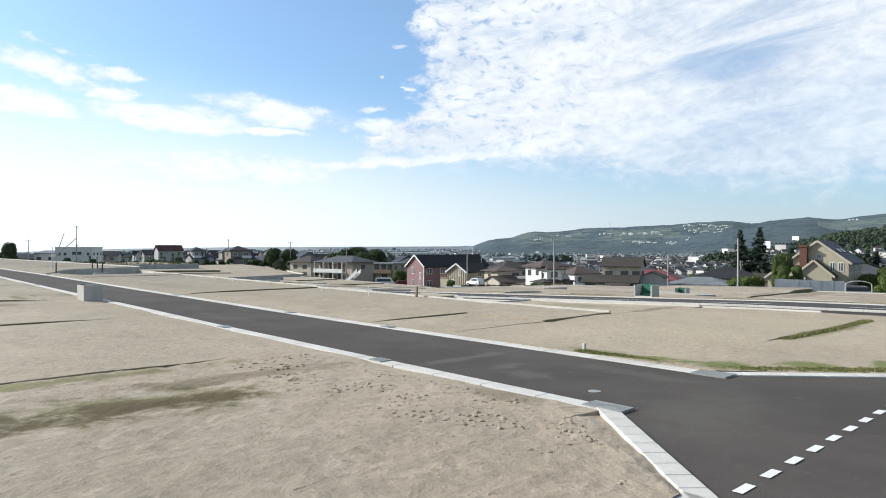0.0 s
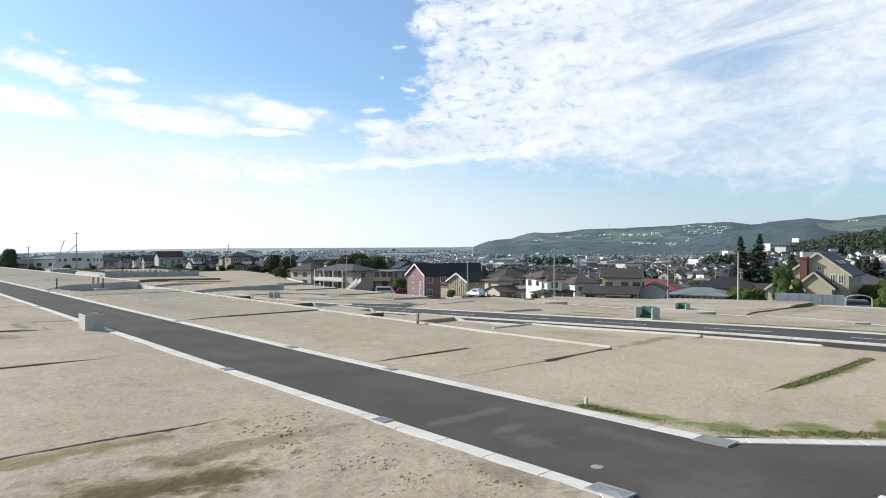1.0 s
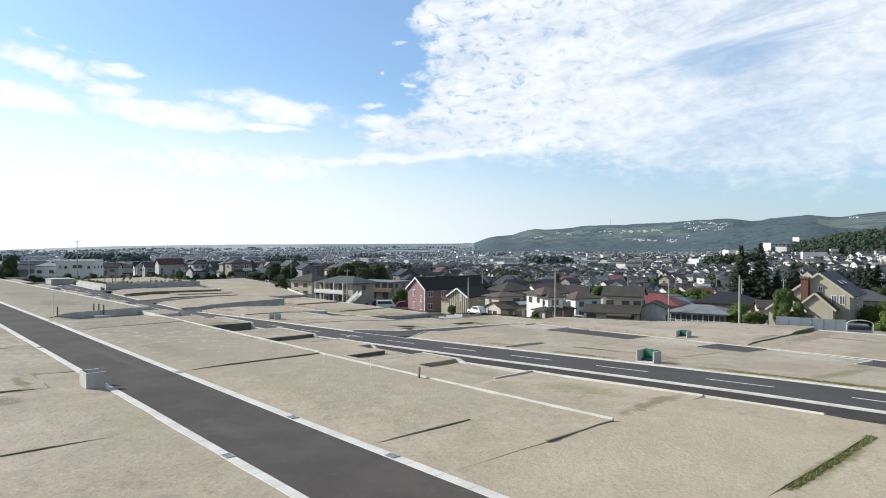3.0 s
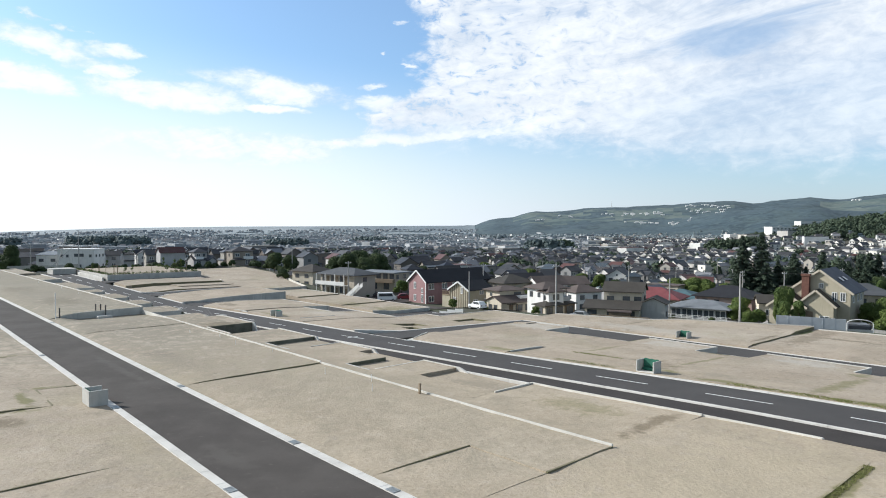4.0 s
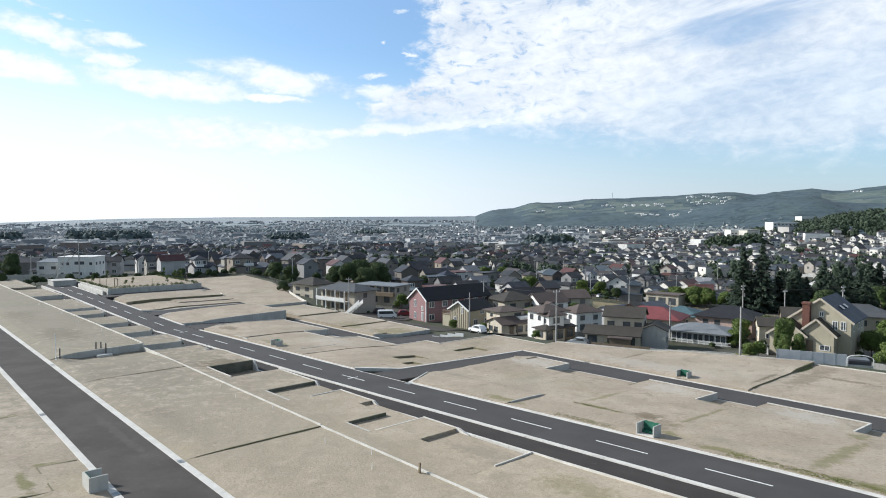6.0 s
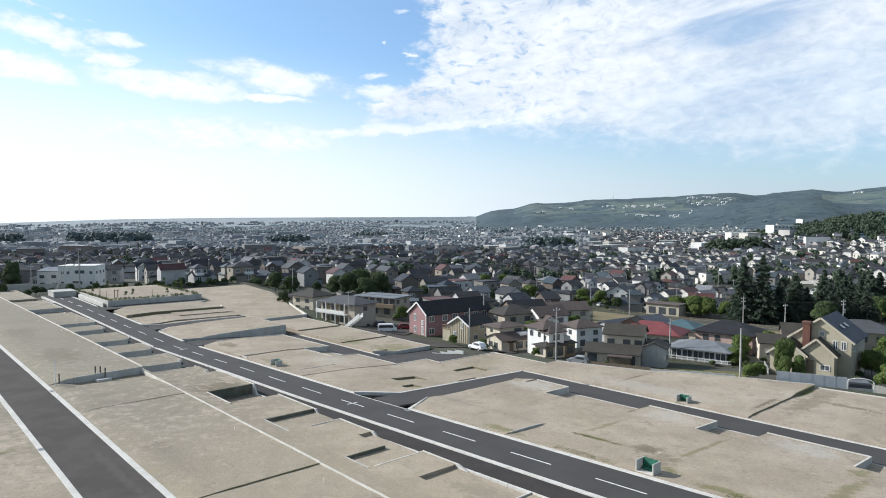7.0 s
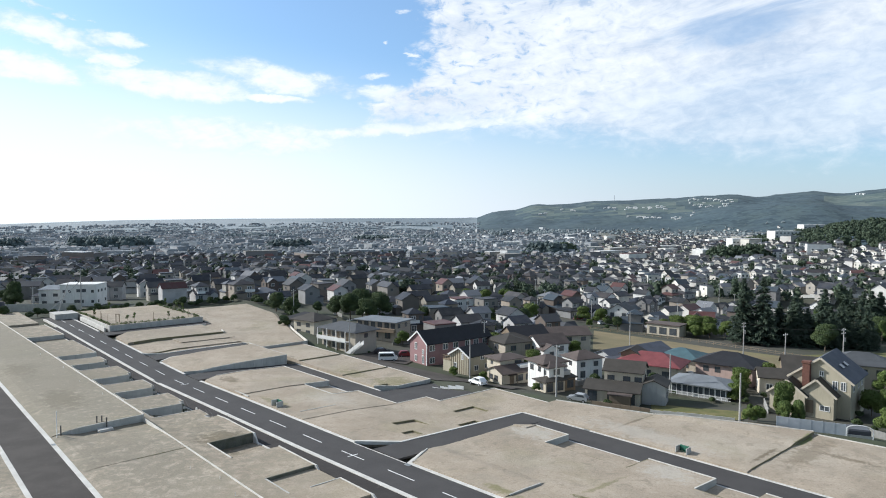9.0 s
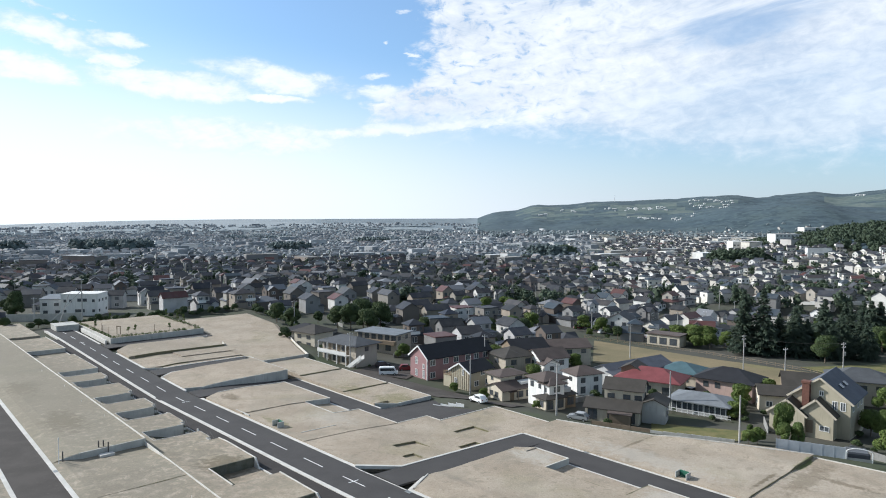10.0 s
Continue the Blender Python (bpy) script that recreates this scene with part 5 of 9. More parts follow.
part("chamber_body", boxed(-3.0, 3.0, -3.5, 3.5, -1.0, 1.3, bevel=0.05), CONCRETE, vault)
part("chamber_lid", boxed(-3.1, 3.1, -3.6, 3.6, 1.304, 1.42, bevel=0.03), CONCRETE, vault)


def wing(u, v, z_top, z_low, run, label="short white sloping wall end at a parking bay"):
    """A wall end that slopes down beside a bay mouth."""
    bm = bmesh.new()
    sec = ((0, z_low - 0.4), (0, z_top), (-0.25 * run, z_top), (-run, z_low + 0.06), (-run, z_low - 0.4))
    ends = [[bm.verts.new((v + s, u + a, z)) for a, z in sec] for s in (-0.1, 0.1)]
    n = len(sec)
    bm.faces.new(ends[0])
    bm.faces.new(ends[1][::-1])
    for i in range(n):
        bm.faces.new((ends[0][i], ends[1][i], ends[1][(i + 1) % n], ends[0][(i + 1) % n]))
    bmesh.ops.recalc_face_normals(bm, faces=bm.faces)
    ob = part("wing_wall", bm, KERB, None, "", SITE)
    tagged(ob, label, "wall", "wing walls")


for u in (31.7, 43.6, 56.4, 67.6, 83.2):
    wing(u, V1, z_b(max(u, 35), V1) + 0.08, road_2(u - 1.5) + 0.02, 1.5)
for u0, ua, ub in bays:
    wing(ub - 1.6, 41.5, road_2(ub) + 1.0, road_2(ub) + 0.05, 1.1)
kerb_run("kerb", (13.5, 41.72), (204, 41.76), -1, on_2(0.0), 0.22, 0.13, "thin pale edging along the pavement")
for u, v in ((9.78, 14.09),):
    ob = part("manhole_cover", tube(bmesh.new(), (0, 0, -0.1), (0, 0, 0.012), 0.16 if u < 20 else 0.3, 0.16 if u < 20 else 0.3, 20), GRATE, None, "", SITE @ Matrix.Translation((v, u, 0.0)))
    tagged(ob, "small round steel manhole cover in the asphalt", "manhole cover", "manhole covers")


# ---- houses ----
def gable_roof(bm, w, d, h, rise, over, thick, along="x", end=0.35):
    """Two sloping slabs over a w by d plan; the ridge runs along x or y."""
    a, b = (w, d) if along == "x" else (d, w)
    hx, hy = a / 2 + end, b / 2 + over
    slope = rise / (b / 2)
    eave = h - slope * over
    prof = [(-hy, eave), (0, h + rise), (hy, eave), (hy, eave + thick), (0, h + rise + thick), (-hy, eave + thick)]
    ends = []
    for x in (-hx, hx):
        ends.append([bm.verts.new((x, y, z) if along == "x" else (y, x, z)) for y, z in prof])
    n = len(prof)
    for i in range(n):
        bm.faces.new((ends[0][i], ends[0][(i + 1) % n], ends[1][(i + 1) % n], ends[1][i]))
    for e in ends:
        bm.faces.new((e[0], e[1], e[4], e[5]))
        bm.faces.new((e[1], e[2], e[3], e[4]))
    bmesh.ops.recalc_face_normals(bm, faces=bm.faces)
    return bm


def hip_roof(bm, w, d, h, rise, over, thick):
    hx, hy = w / 2 + over, d / 2 + over
    z0 = h - 0.12
    r = max(0.0, (w - d) / 2) if w >= d else 0.0
    s = max(0.0, (d - w) / 2) if d > w else 0.0
    low = [bm.verts.new((x, y, z0)) for x, y in ((-hx, -hy), (hx, -hy), (hx, hy), (-hx, hy))]
    mid = [bm.verts.new((x, y, z0 + thick)) for x, y in ((-hx, -hy), (hx, -hy), (hx, hy), (-hx, hy))]
    bm.faces.new(low[::-1])
    for i in range(4):
        bm.faces.new((low[i], low[(i + 1) % 4], mid[(i + 1) % 4], mid[i]))
    if w >= d:
        a, b = bm.verts.new((-r - 0.01, 0, z0 + rise)), bm.verts.new((r + 0.01, 0, z0 + rise))
        for f in ((mid[0], mid[1], b, a), (mid[1], mid[2], b), (mid[2], mid[3], a, b), (mid[3], mid[0], a)):
            bm.faces.new(f)
    else:
        a, b = bm.verts.new((0, -s, z0 + rise)), bm.verts.new((0, s, z0 + rise))
        for f in ((mid[0], mid[1], a), (mid[1], mid[2], b, a), (mid[2], mid[3], b), (mid[3], mid[0], a, b)):
            bm.faces.new(f)
    bmesh.ops.recalc_face_normals(bm, faces=bm.faces)
    return bm


def window_mesh(w, h, bar=0.07, split=True):
    """Frame and pane meshes in the xz plane; the outside is towards -y."""
    bm = bmesh.new()
    for x0, x1, z0, z1 in ((-w / 2, w / 2, 0, bar), (-w / 2, w / 2, h - bar, h), (-w / 2, -w / 2 + bar, bar, h - bar), (w / 2 - bar, w / 2, bar, h - bar)) + (((-bar / 2, bar / 2, bar, h - bar),) if split else ()):
        box(bm, x0, x1, -0.06, 0.02, z0, z1)
    frame_me = bpy.data.meshes.new("window")
    bm.to_mesh(frame_me)
    bm.free()
    bm = boxed(-w / 2 + bar / 2, w / 2 - bar / 2, -0.03, 0.01, bar / 2, h - bar / 2)
    pane_me = bpy.data.meshes.new("pane")
    bm.to_mesh(pane_me)
    bm.free()
    pane_me.materials.append(GLASS)
    return frame_me, pane_me


WINDOW_STOCK = {}


def add_window(parent, x, y, z, yaw, w, h, mat):
    key = (round(w, 2), round(h, 2), mat.name)
    if key not in WINDOW_STOCK:
        f, p = window_mesh(w, h, 0.07 if mat is FRAME_DARK else 0.1)
        f.materials.append(mat)
        WINDOW_STOCK[key] = (f, p)
    f, p = WINDOW_STOCK[key]
    ob = part("window", f, None, parent, "", pose(x, y, z, 0, 0, yaw))
    part("pane", p, None, ob)


def windows_on(parent, side, w, d, z, xs, ww, wh, mat):
    """Windows on one side (front, back, left, right) of a w by d block, at places xs along it."""
    for s in xs:
        if side == "front":
            add_window(parent, s, -d / 2, z, 0, ww, wh, mat)
        elif side == "back":
            add_window(parent, -s, d / 2, z, 180, ww, wh, mat)
        elif side == "right":
            add_window(parent, w / 2, s, z, 90, ww, wh, mat)
        else:
            add_window(parent, -w / 2, -s, z, -90, ww, wh, mat)


def block(parent, x, y, z, w, d, h, roof, rise, wall, roofm, over=0.5, wins=(), frame_mat=FRAME_DARK, deep=1.5, thick=0.16, turn=0, extra=()):
    """One volume of a house: walls, roof and windows, all under the house."""
    m = pose(x, y, z, 0, 0, turn)
    bm = bmesh.new()
    box(bm, -w / 2, w / 2, -d / 2, d / 2, -deep, h)
    if roof in ("gable_x", "gable_y"):
        if roof == "gable_x":
            tri = [[(s * w / 2, -d / 2, h), (s * w / 2, d / 2, h), (s * w / 2, 0, h + rise)] for s in (-1, 1)]
        else:
            tri = [[(-w / 2, s * d / 2, h), (w / 2, s * d / 2, h), (0, s * d / 2, h + rise)] for s in (-1, 1)]
        a, b = ([bm.verts.new(p) for p in t] for t in tri)
        bm.faces.new(a)
        bm.faces.new(b)
        for i in (1, 2):
            bm.faces.new((a[i], a[(i + 1) % 3], b[(i + 1) % 3], b[i]))
        bmesh.ops.recalc_face_normals(bm, faces=bm.faces)
    for ex, ey, ew, ed, eh, er in extra:
        box(bm, ex - ew / 2, ex + ew / 2, ey - ed / 2, ey + ed / 2, -deep, eh)
    body = part("wall", bm, wall, parent, "", m)
    bm = bmesh.new()
    for ex, ey, ew, ed, eh, er in extra:
        tmp = hip_roof(bmesh.new(), ew, ed, eh, er, 0.45, thick)
        bmesh.ops.translate(tmp, vec=(ex, ey, 0), verts=tmp.verts)
        tmp_me = bpy.data.meshes.new("annex_roof")
        tmp.to_mesh(tmp_me)
        tmp.free()
        bm.from_mesh(tmp_me)
        bpy.data.meshes.remove(tmp_me)
    if roof == "gable_x":
        gable_roof(bm, w, d, h, rise, over, thick, "x")
    elif roof == "gable_y":
        gable_roof(bm, w, d, h, rise, over, thick, "y")
    elif roof == "hip":
        hip_roof(bm, w, d, h, rise, over, thick)
    elif roof == "flat":
        box(bm, -w / 2 - over, w / 2 + over, -d / 2 - over, d / 2 + over, h + 0.004, h + rise, bevel=0.04)
    elif roof == "shed":
        vs = [bm.verts.new(p) for p in ((-w / 2 - over, -d / 2 - over, h), (w / 2 + over, -d / 2 - over, h), (w / 2 + over, d / 2 + over, h + rise), (-w / 2 - over, d / 2 + over, h + rise))]
        f = bm.faces.new(vs)
        r = bmesh.ops.extrude_face_region(bm, geom=[f])
        bmesh.ops.translate(bm, vec=(0, 0, thick), verts=[g for g in r["geom"] if isinstance(g, bmesh.types.BMVert)])
        bmesh.ops.recalc_face_normals(bm, faces=bm.faces)
    part("roof", bm, roofm, parent, "", m)
    for side, zz, xs, ww, wh in wins:
        windows_on(body, side, w, d, zz, xs, ww, wh, frame_mat)
    return body


def bargeboards(parent, m, w, d, h, rise, along, over, mat, front=True):
    """Pale boards along the sloping edges of one gable, a little proud of the roof's end."""
    b = w if along == "y" else d
    slope = rise / (b / 2)
    ang = math.atan(slope)
    ln = (b / 2 + over) / math.cos(ang)
    end = (d if along == "y" else w) / 2 + 0.36
    for s in (-1, 1):
        bm = boxed(0.0, ln, -0.05, 0.05, -0.12, 0.20)
        turn = Matrix.Rotation(-ang, 4, "Y")
        yaw = Matrix.Rotation(math.pi if s < 0 else 0.0, 4, "Z")
        local = Matrix.Translation((0, -end, h + rise)) @ yaw @ Matrix.Rotation(ang, 4, "Y")
        if along == "x":
            local = Matrix.Rotation(-math.pi / 2, 4, "Z") @ local
        part("bargeboard", bm, mat, parent, "", m @ local)


def house(x, y, ang, label, name="house", dz=0.0, category="house"):
    return thing(name, pose(x, y, land(x, y) + dz, 0, 0, ang), label, category, "", "")


def stair(parent, x, y, z0, z1, run, width, yaw):
    bm = bmesh.new()
    n = 13
    for i in range(n):
        box(bm, run * i / n, run * (i + 1) / n + 0.02, 0, width, z0 + (z1 - z0) * (i + 0.6) / n, z0 + (z1 - z0) * (i + 1) / n)
    for yy in (0, width):
        vs = []
        for px, pz in ((0, z0), (run, z1), (run, z1 + 1.0), (0, z0 + 1.0)):
            vs.append([bm.verts.new((px, yy - 0.03, pz)), bm.verts.new((px, yy + 0.03, pz))])
        bm.faces.new([p[0] for p in vs])
        bm.faces.new([p[1] for p in vs][::-1])
        for i in range(4):
            bm.faces.new((vs[i][0], vs[i][1], vs[(i + 1) % 4][1], vs[(i + 1) % 4][0]))
    bmesh.ops.recalc_face_normals(bm, faces=bm.faces)
    part("outside_stair", bm, W_WHITE, parent, "pale outside stair with solid sides", pose(x, y, 0, 0, 0, yaw))


# two-storey flats with an open gallery and an outside stair
h = house(-24.4, 168.0, -40, "two-storey white flats with grey hip roof and outside stair", "apartment_house")
block(h, 0, 0, 0, 12.5, 7.0, 5.4, "hip", 1.7, W_BEIGE, R_GREY, 1.0, wins=(("front", 0.9, (-5.0, -1.7, 1.6), 1.0, 1.9), ("front", 3.6, (-5.0, -1.7, 1.6), 1.0, 1.9), ("left", 3.7, (0,), 1.6, 1.1), ("left", 1.0, (0,), 1.6, 1.1), ("right", 3.7, (0,), 1.2, 1.1)))
part("gallery", boxed(-6.6, 4.2, -4.9, -3.5, 2.75, 2.9), W_WHITE, h)
part("parapet", boxed(-6.6, 4.2, -4.95, -4.85, 2.9, 3.75), W_WHITE, h)
for xx in (-6.4, -3.0, 0.6, 4.0):
    part("post", boxed(xx - 0.08, xx + 0.08, -4.84, -4.68, -1.0, 5.5), W_WHITE, h)
for xx in (-3.4, 0.0, 3.2):
    for zz in (0.05, 2.95):
        part("door", boxed(xx - 0.45, xx + 0.45, -3.58, -3.48, zz, zz + 2.0), W_BROWN, h, "brown flat door")
stair(h, 4.4, -4.9, -0.5, 2.9, 5.0, 1.2, 0)
# flat-topped block behind it
h = house(-17.5, 187.5, -30, "two-storey grey house with wide flat pale roof", "house")
block(h, 0, 0, 0, 13.0, 7.5, 5.2, "flat", 0.3, W_BEIGE, R_METAL, 0.7, wins=(("front", 3.4, (-5.5, -3.2, -0.9, 1.4, 3.7, 5.8), 1.5, 1.9), ("right", 3.6, (-2, 1.5), 1.2, 1.2), ("front", 0.8, (-4, 0, 4), 1.8, 1.9)))
part("balcony", boxed(-7.0, 7.0, -5.2, -4.1, 2.7, 3.7), W_BROWN, h, "dark balcony front")
# brown-roofed house at the corner of the site
h = house(-37.0, 186.0, -35, "old white house with dark brown hip roof", dz=-1.4)
block(h, 0, 0, 0, 8.0, 7.0, 5.2, "hip", 1.9, W_CREAM, R_MOSS, 0.7, wins=(("front", 3.4, (-2, 1.6), 1.5, 1.1), ("left", 3.4, (0,), 1.5, 1.1), ("front", 0.9, (-2, 1.6), 1.6, 1.6)))
h = house(-42.0, 201.0, -35, "low house with dark tiled roof among shrubs", dz=-1.4)
block(h, 0, 0, 0, 10, 8, 3.1, "hip", 2.0, W_BEIGE, R_DARK, 0.8, wins=(("front", 0.8, (-3, 1), 1.6, 1.6),))
# long pink building with dark roof and white window frames
h = house(1.2, 158.6, 38, "long two-storey pink building with dark gable roof and white-framed windows", "apartment_house")
block(h, 0, 0, 0, 19.0, 6.6, 5.6, "gable_x", 2.35, W_PINK, R_DARK, 0.5, frame_mat=FRAME_WHITE, wins=(
    ("left", 1.0, (-0.9,), 0.9, 1.5), ("left", 3.7, (-0.9,), 0.9, 1.6), ("left", 3.0, (1.9,), 0.7, 1.1), ("left", 0.8, (1.9,), 0.8, 1.9),
    ("front", 0.9, (-8.0, -3.5, 0.0, 4, 7.5), 1.5, 1.4), ("front", 3.7, (-8.0, -4.2, -1.2, 2.4, 5.0, 7.8), 1.5, 1.4)))
bargeboards(h, pose(0, 0, 0), 19.0, 6.6, 5.6, 2.35, "x", 0.5, FRAME_WHITE)
part("trim", boxed(-9.60, -9.48, -3.36, -3.18, -1.0, 5.6), FRAME_WHITE, h, "white corner board")
part("base", boxed(-9.55, 9.55, -3.36, 3.36, -1.5, 0.3), CONCRETE, h)
# small tan house with a steep dark roof
h = house(5.6, 145.4, 46, "small tan house with dark gable roof, boarded gable and side balcony")
block(h, 0, 0, 0, 7.6, 5.4, 4.2, "gable_x", 1.6, W_YELLOW, R_DARK, 0.4, frame_mat=FRAME_WHITE, wins=(("left", 3.3, (0.9,), 0.6, 1.4), ("left", 0.7, (-1.2,), 0.8, 1.8), ("front", 0.9, (-1.5, 2.0), 1.4, 1.2), ("front", 3.0, (0.5,), 1.4, 1.0)))
bargeboards(h, pose(0, 0, 0), 7.6, 5.4, 4.2, 1.6, "x", 0.4, FRAME_WHITE)
for k in range(9):
    yy = -2.5 + 0.62 * k
    part("batten", boxed(-3.86, -3.81, yy - 0.06, yy + 0.06, 0.0, 4.15 + 1.6 * (1 - abs(yy) / 2.7)), W_BROWN, h)
block(h, -2.4, 3.8, 0, 2.8, 2.2, 2.6, "flat", 0.12, W_YELLOW, W_BROWN, 0.05)
for k in range(8):
    part("balcony_rail", boxed(-3.8, -3.74, 2.75 + 0.3 * k, 2.8 + 0.3 * k, 2.7, 3.6), STAKE, h)
part("balcony_board", boxed(-3.84, -3.76, 2.72, 4.9, 3.55, 3.66), STAKE, h)
part("balcony_board", boxed(-3.84, -3.76, 2.72, 4.9, 2.72, 2.95), STAKE, h)
# beige house on two levels with brown roofs
h = house(12.6, 138.2, 32, "two-storey cream house with brown tiled roofs on two levels")
h.matrix_basis = h.matrix_basis @ Matrix.Diagonal((0.95, 0.95, 0.86, 1))
block(h, 0.8, 1.5, 0, 6.4, 5.0, 5.2, "hip", 1.1, W_CREAM, R_BROWN, 0.7, wins=(("front", 3.5, (1.6,), 1.9, 1.2), ("left", 3.7, (-0.6,), 0.8, 0.8), ("right", 3.6, (0.5,), 1.4, 1.1)))
block(h, 0, -1.5, 0, 8.6, 5.2, 2.9, "gable_x", 1.1, W_CREAM, R_BROWN, 0.7, wins=(("front", 0.6, (0.4, 3.0), 1.8, 1.5), ("left", 0.9, (0.6, -1.2), 1.2, 1.2)))
part("balcony", boxed(1.2, 4.2, -3.4, -1.0, 3.3, 4.0), W_WHITE, h, "white balcony front")
part("door", boxed(-2.2, -1.2, -4.2, -4.08, 0.0, 2.1), W_BROWN, h, "dark front door")
part("porch_roof", boxed(-2.8, -0.6, -5.0, -4.12, 2.3, 2.42), R_BROWN, h)
for xx in (-2.7, -0.7):
    part("porch_post", boxed(xx - 0.06, xx + 0.06, -4.95, -4.83, -0.5, 2.3), W_BROWN, h)
# white house by the utility pole
h = house(20.2, 130.6, 30, "white two-storey house with brown hip roof and dark porch roofs")
block(h, 0.2, 0.8, 0, 5.6, 5.0, 5.4, "hip", 1.3, W_WHITE, R_BROWN, 0.65, wins=(("front", 3.6, (1.3,), 1.9, 1.1), ("left", 3.7, (1.2,), 0.8, 0.9), ("left", 3.6, (-1.2,), 1.0, 1.1), ("right", 3.6, (0,), 1.4, 1.1)))
block(h, -0.6, -1.8, 0, 3.6, 2.6, 4.9, "hip", 1.0, W_WHITE, R_BROWN, 0.55, wins=(("front", 3.3, (0.0,), 1.5, 1.1), ("left", 3.3, (0.0,), 0.8, 0.9)))
block(h, -1.6, -2.4, 0, 4.6, 3.2, 2.5, "hip", 0.8, W_CREAM, R_MOSS, 0.5, wins=(("front", 0.5, (-1.3, 1.2), 1.4, 1.7), ("left", 0.8, (0.2,), 1.2, 1.2)))
block(h, 2.6, -1.8, 0, 2.6, 3.0, 2.4, "shed", 0.5, W_BROWN, R_MOSS, 0.35, wins=(("front", 0.5, (0.0,), 1.6, 1.6),))
part("balcony", boxed(1.3, 3.0, -2.9, -1.75, 2.95, 3.8), W_GREY, h, "grey balcony front")
part("downpipe", tube(bmesh.new(), (3.05, -1.78, 0), (3.05, -1.78, 5.3), 0.05, 0.05, 6), FRAME_DARK, h)
# behind it
h = house(29.4, 144.0, 24, "white two-storey house with broad brown hip roof")
h.matrix_basis = h.matrix_basis @ Matrix.Diagonal((0.72, 0.78, 0.80, 1))
block(h, 0, 0, 0, 9.0, 7.0, 5.6, "hip", 1.9, W_WHITE, R_BROWN, 0.6, wins=(("front", 3.5, (-2.4, 2.2), 1.6, 1.3), ("left", 3.6, (0.5,), 1.4, 1.2), ("front", 0.7, (-2.4, 2.2), 1.7, 1.8), ("right", 3.5, (-1.5, 1.5), 1.2, 1.1)))
h = house(24.2, 159.6, 24, "white house with faded brown gable roofs")
block(h, 0, 0, 0, 8.0, 6.0, 5.3, "gable_x", 1.7, W_WHITE, R_BROWN, 0.5, wins=(("front", 3.4, (-2.0, 2.0), 1.4, 1.2), ("left", 3.4, (0,), 1.2, 1.1)))
block(h, -2.0, -3.6, 0, 4.0, 3.0, 4.4, "gable_y", 1.0, W_WHITE, R_BROWN, 0.4, wins=(("front", 2.9, (0,), 1.1, 1.0),))
h = house(15.8, 160.1, 28, "two-storey house with dark brown hip roof")
block(h, 0, 0, 0, 8.5, 7.5, 5.4, "hip", 1.9, W_BEIGE, R_MOSS, 0.7, wins=(("front", 3.5, (-2, 2), 1.5, 1.2), ("left", 3.5, (0,), 1.5, 1.2)))
h = house(20.5, 174.3, 20, "dark-roofed house behind the tan house")
block(h, 0, 0, 0, 10.0, 7.0, 5.2, "gable_x", 1.9, W_BROWN, R_DARK, 0.6, wins=(("front", 3.4, (-3, 2.5), 1.5, 1.2),))
h = house(32.0, 180.6, 12, "pale house with long light brown gable roof")
block(h, 0, 0, 0, 12.0, 7.0, 4.8, "gable_x", 1.6, W_CREAM, R_BROWN, 0.6, wins=(("front", 3.1, (-4, 0, 4), 1.4, 1.1), ("right", 3.1, (0,), 1.2, 1.1)))
# long low shed with a slate blue roof
h = house(44.1, 158.0, 34, "long low blue-grey workshop with slate metal roof", "workshop", category="workshop")
block(h, 0, 0, 0, 20.0, 7.0, 3.6, "gable_x", 1.5, W_GREY, R_BLUE, 0.6, wins=(("front", 1.0, (-8, -5, 4, 7.5), 1.8, 1.3),))
block(h, -8.0, -3.9, 0, 6.0, 3.0, 3.4, "shed", 0.7, W_WHITE, R_BLUE, 0.4, wins=(("left", 1.2, (0,), 1.2, 1.0),))
# dark weathered farmhouse
h = house(31.1, 121.4, -24, "old two-storey house with weathered dark brown roofs and pale walls")
block(h, 1.2, 2.4, 0, 6.8, 5.0, 5.6, "gable_x", 1.3, W_CREAM, R_MOSS, 0.6, wins=(("front", 3.7, (-2.2, 0.6, 2.6), 1.3, 0.9), ("left", 3.6, (0,), 1.2, 1.0), ("right", 3.4, (0.6,), 1.3, 1.2)))
block(h, -0.2, -1.4, 0, 9.4, 5.0, 2.8, "gable_x", 1.0, W_CREAM, R_MOSS, 0.6, wins=(("front", 0.5, (-3.4, 3.2), 1.7, 1.9), ("front", 0.9, (0.0,), 1.5, 1.2)))
block(h, 1.4, -4.4, 0, 3.6, 1.4, 2.2, "shed", 0.5, W_BROWN, R_BROWN, 0.3)
block(h, 6.6, 1.4, 0, 4.0, 5.2, 3.6, "gable_y", 0.9, W_GREY, R_MOSS, 0.4, wins=(("right", 1.1, (0,), 1.1, 1.0),))
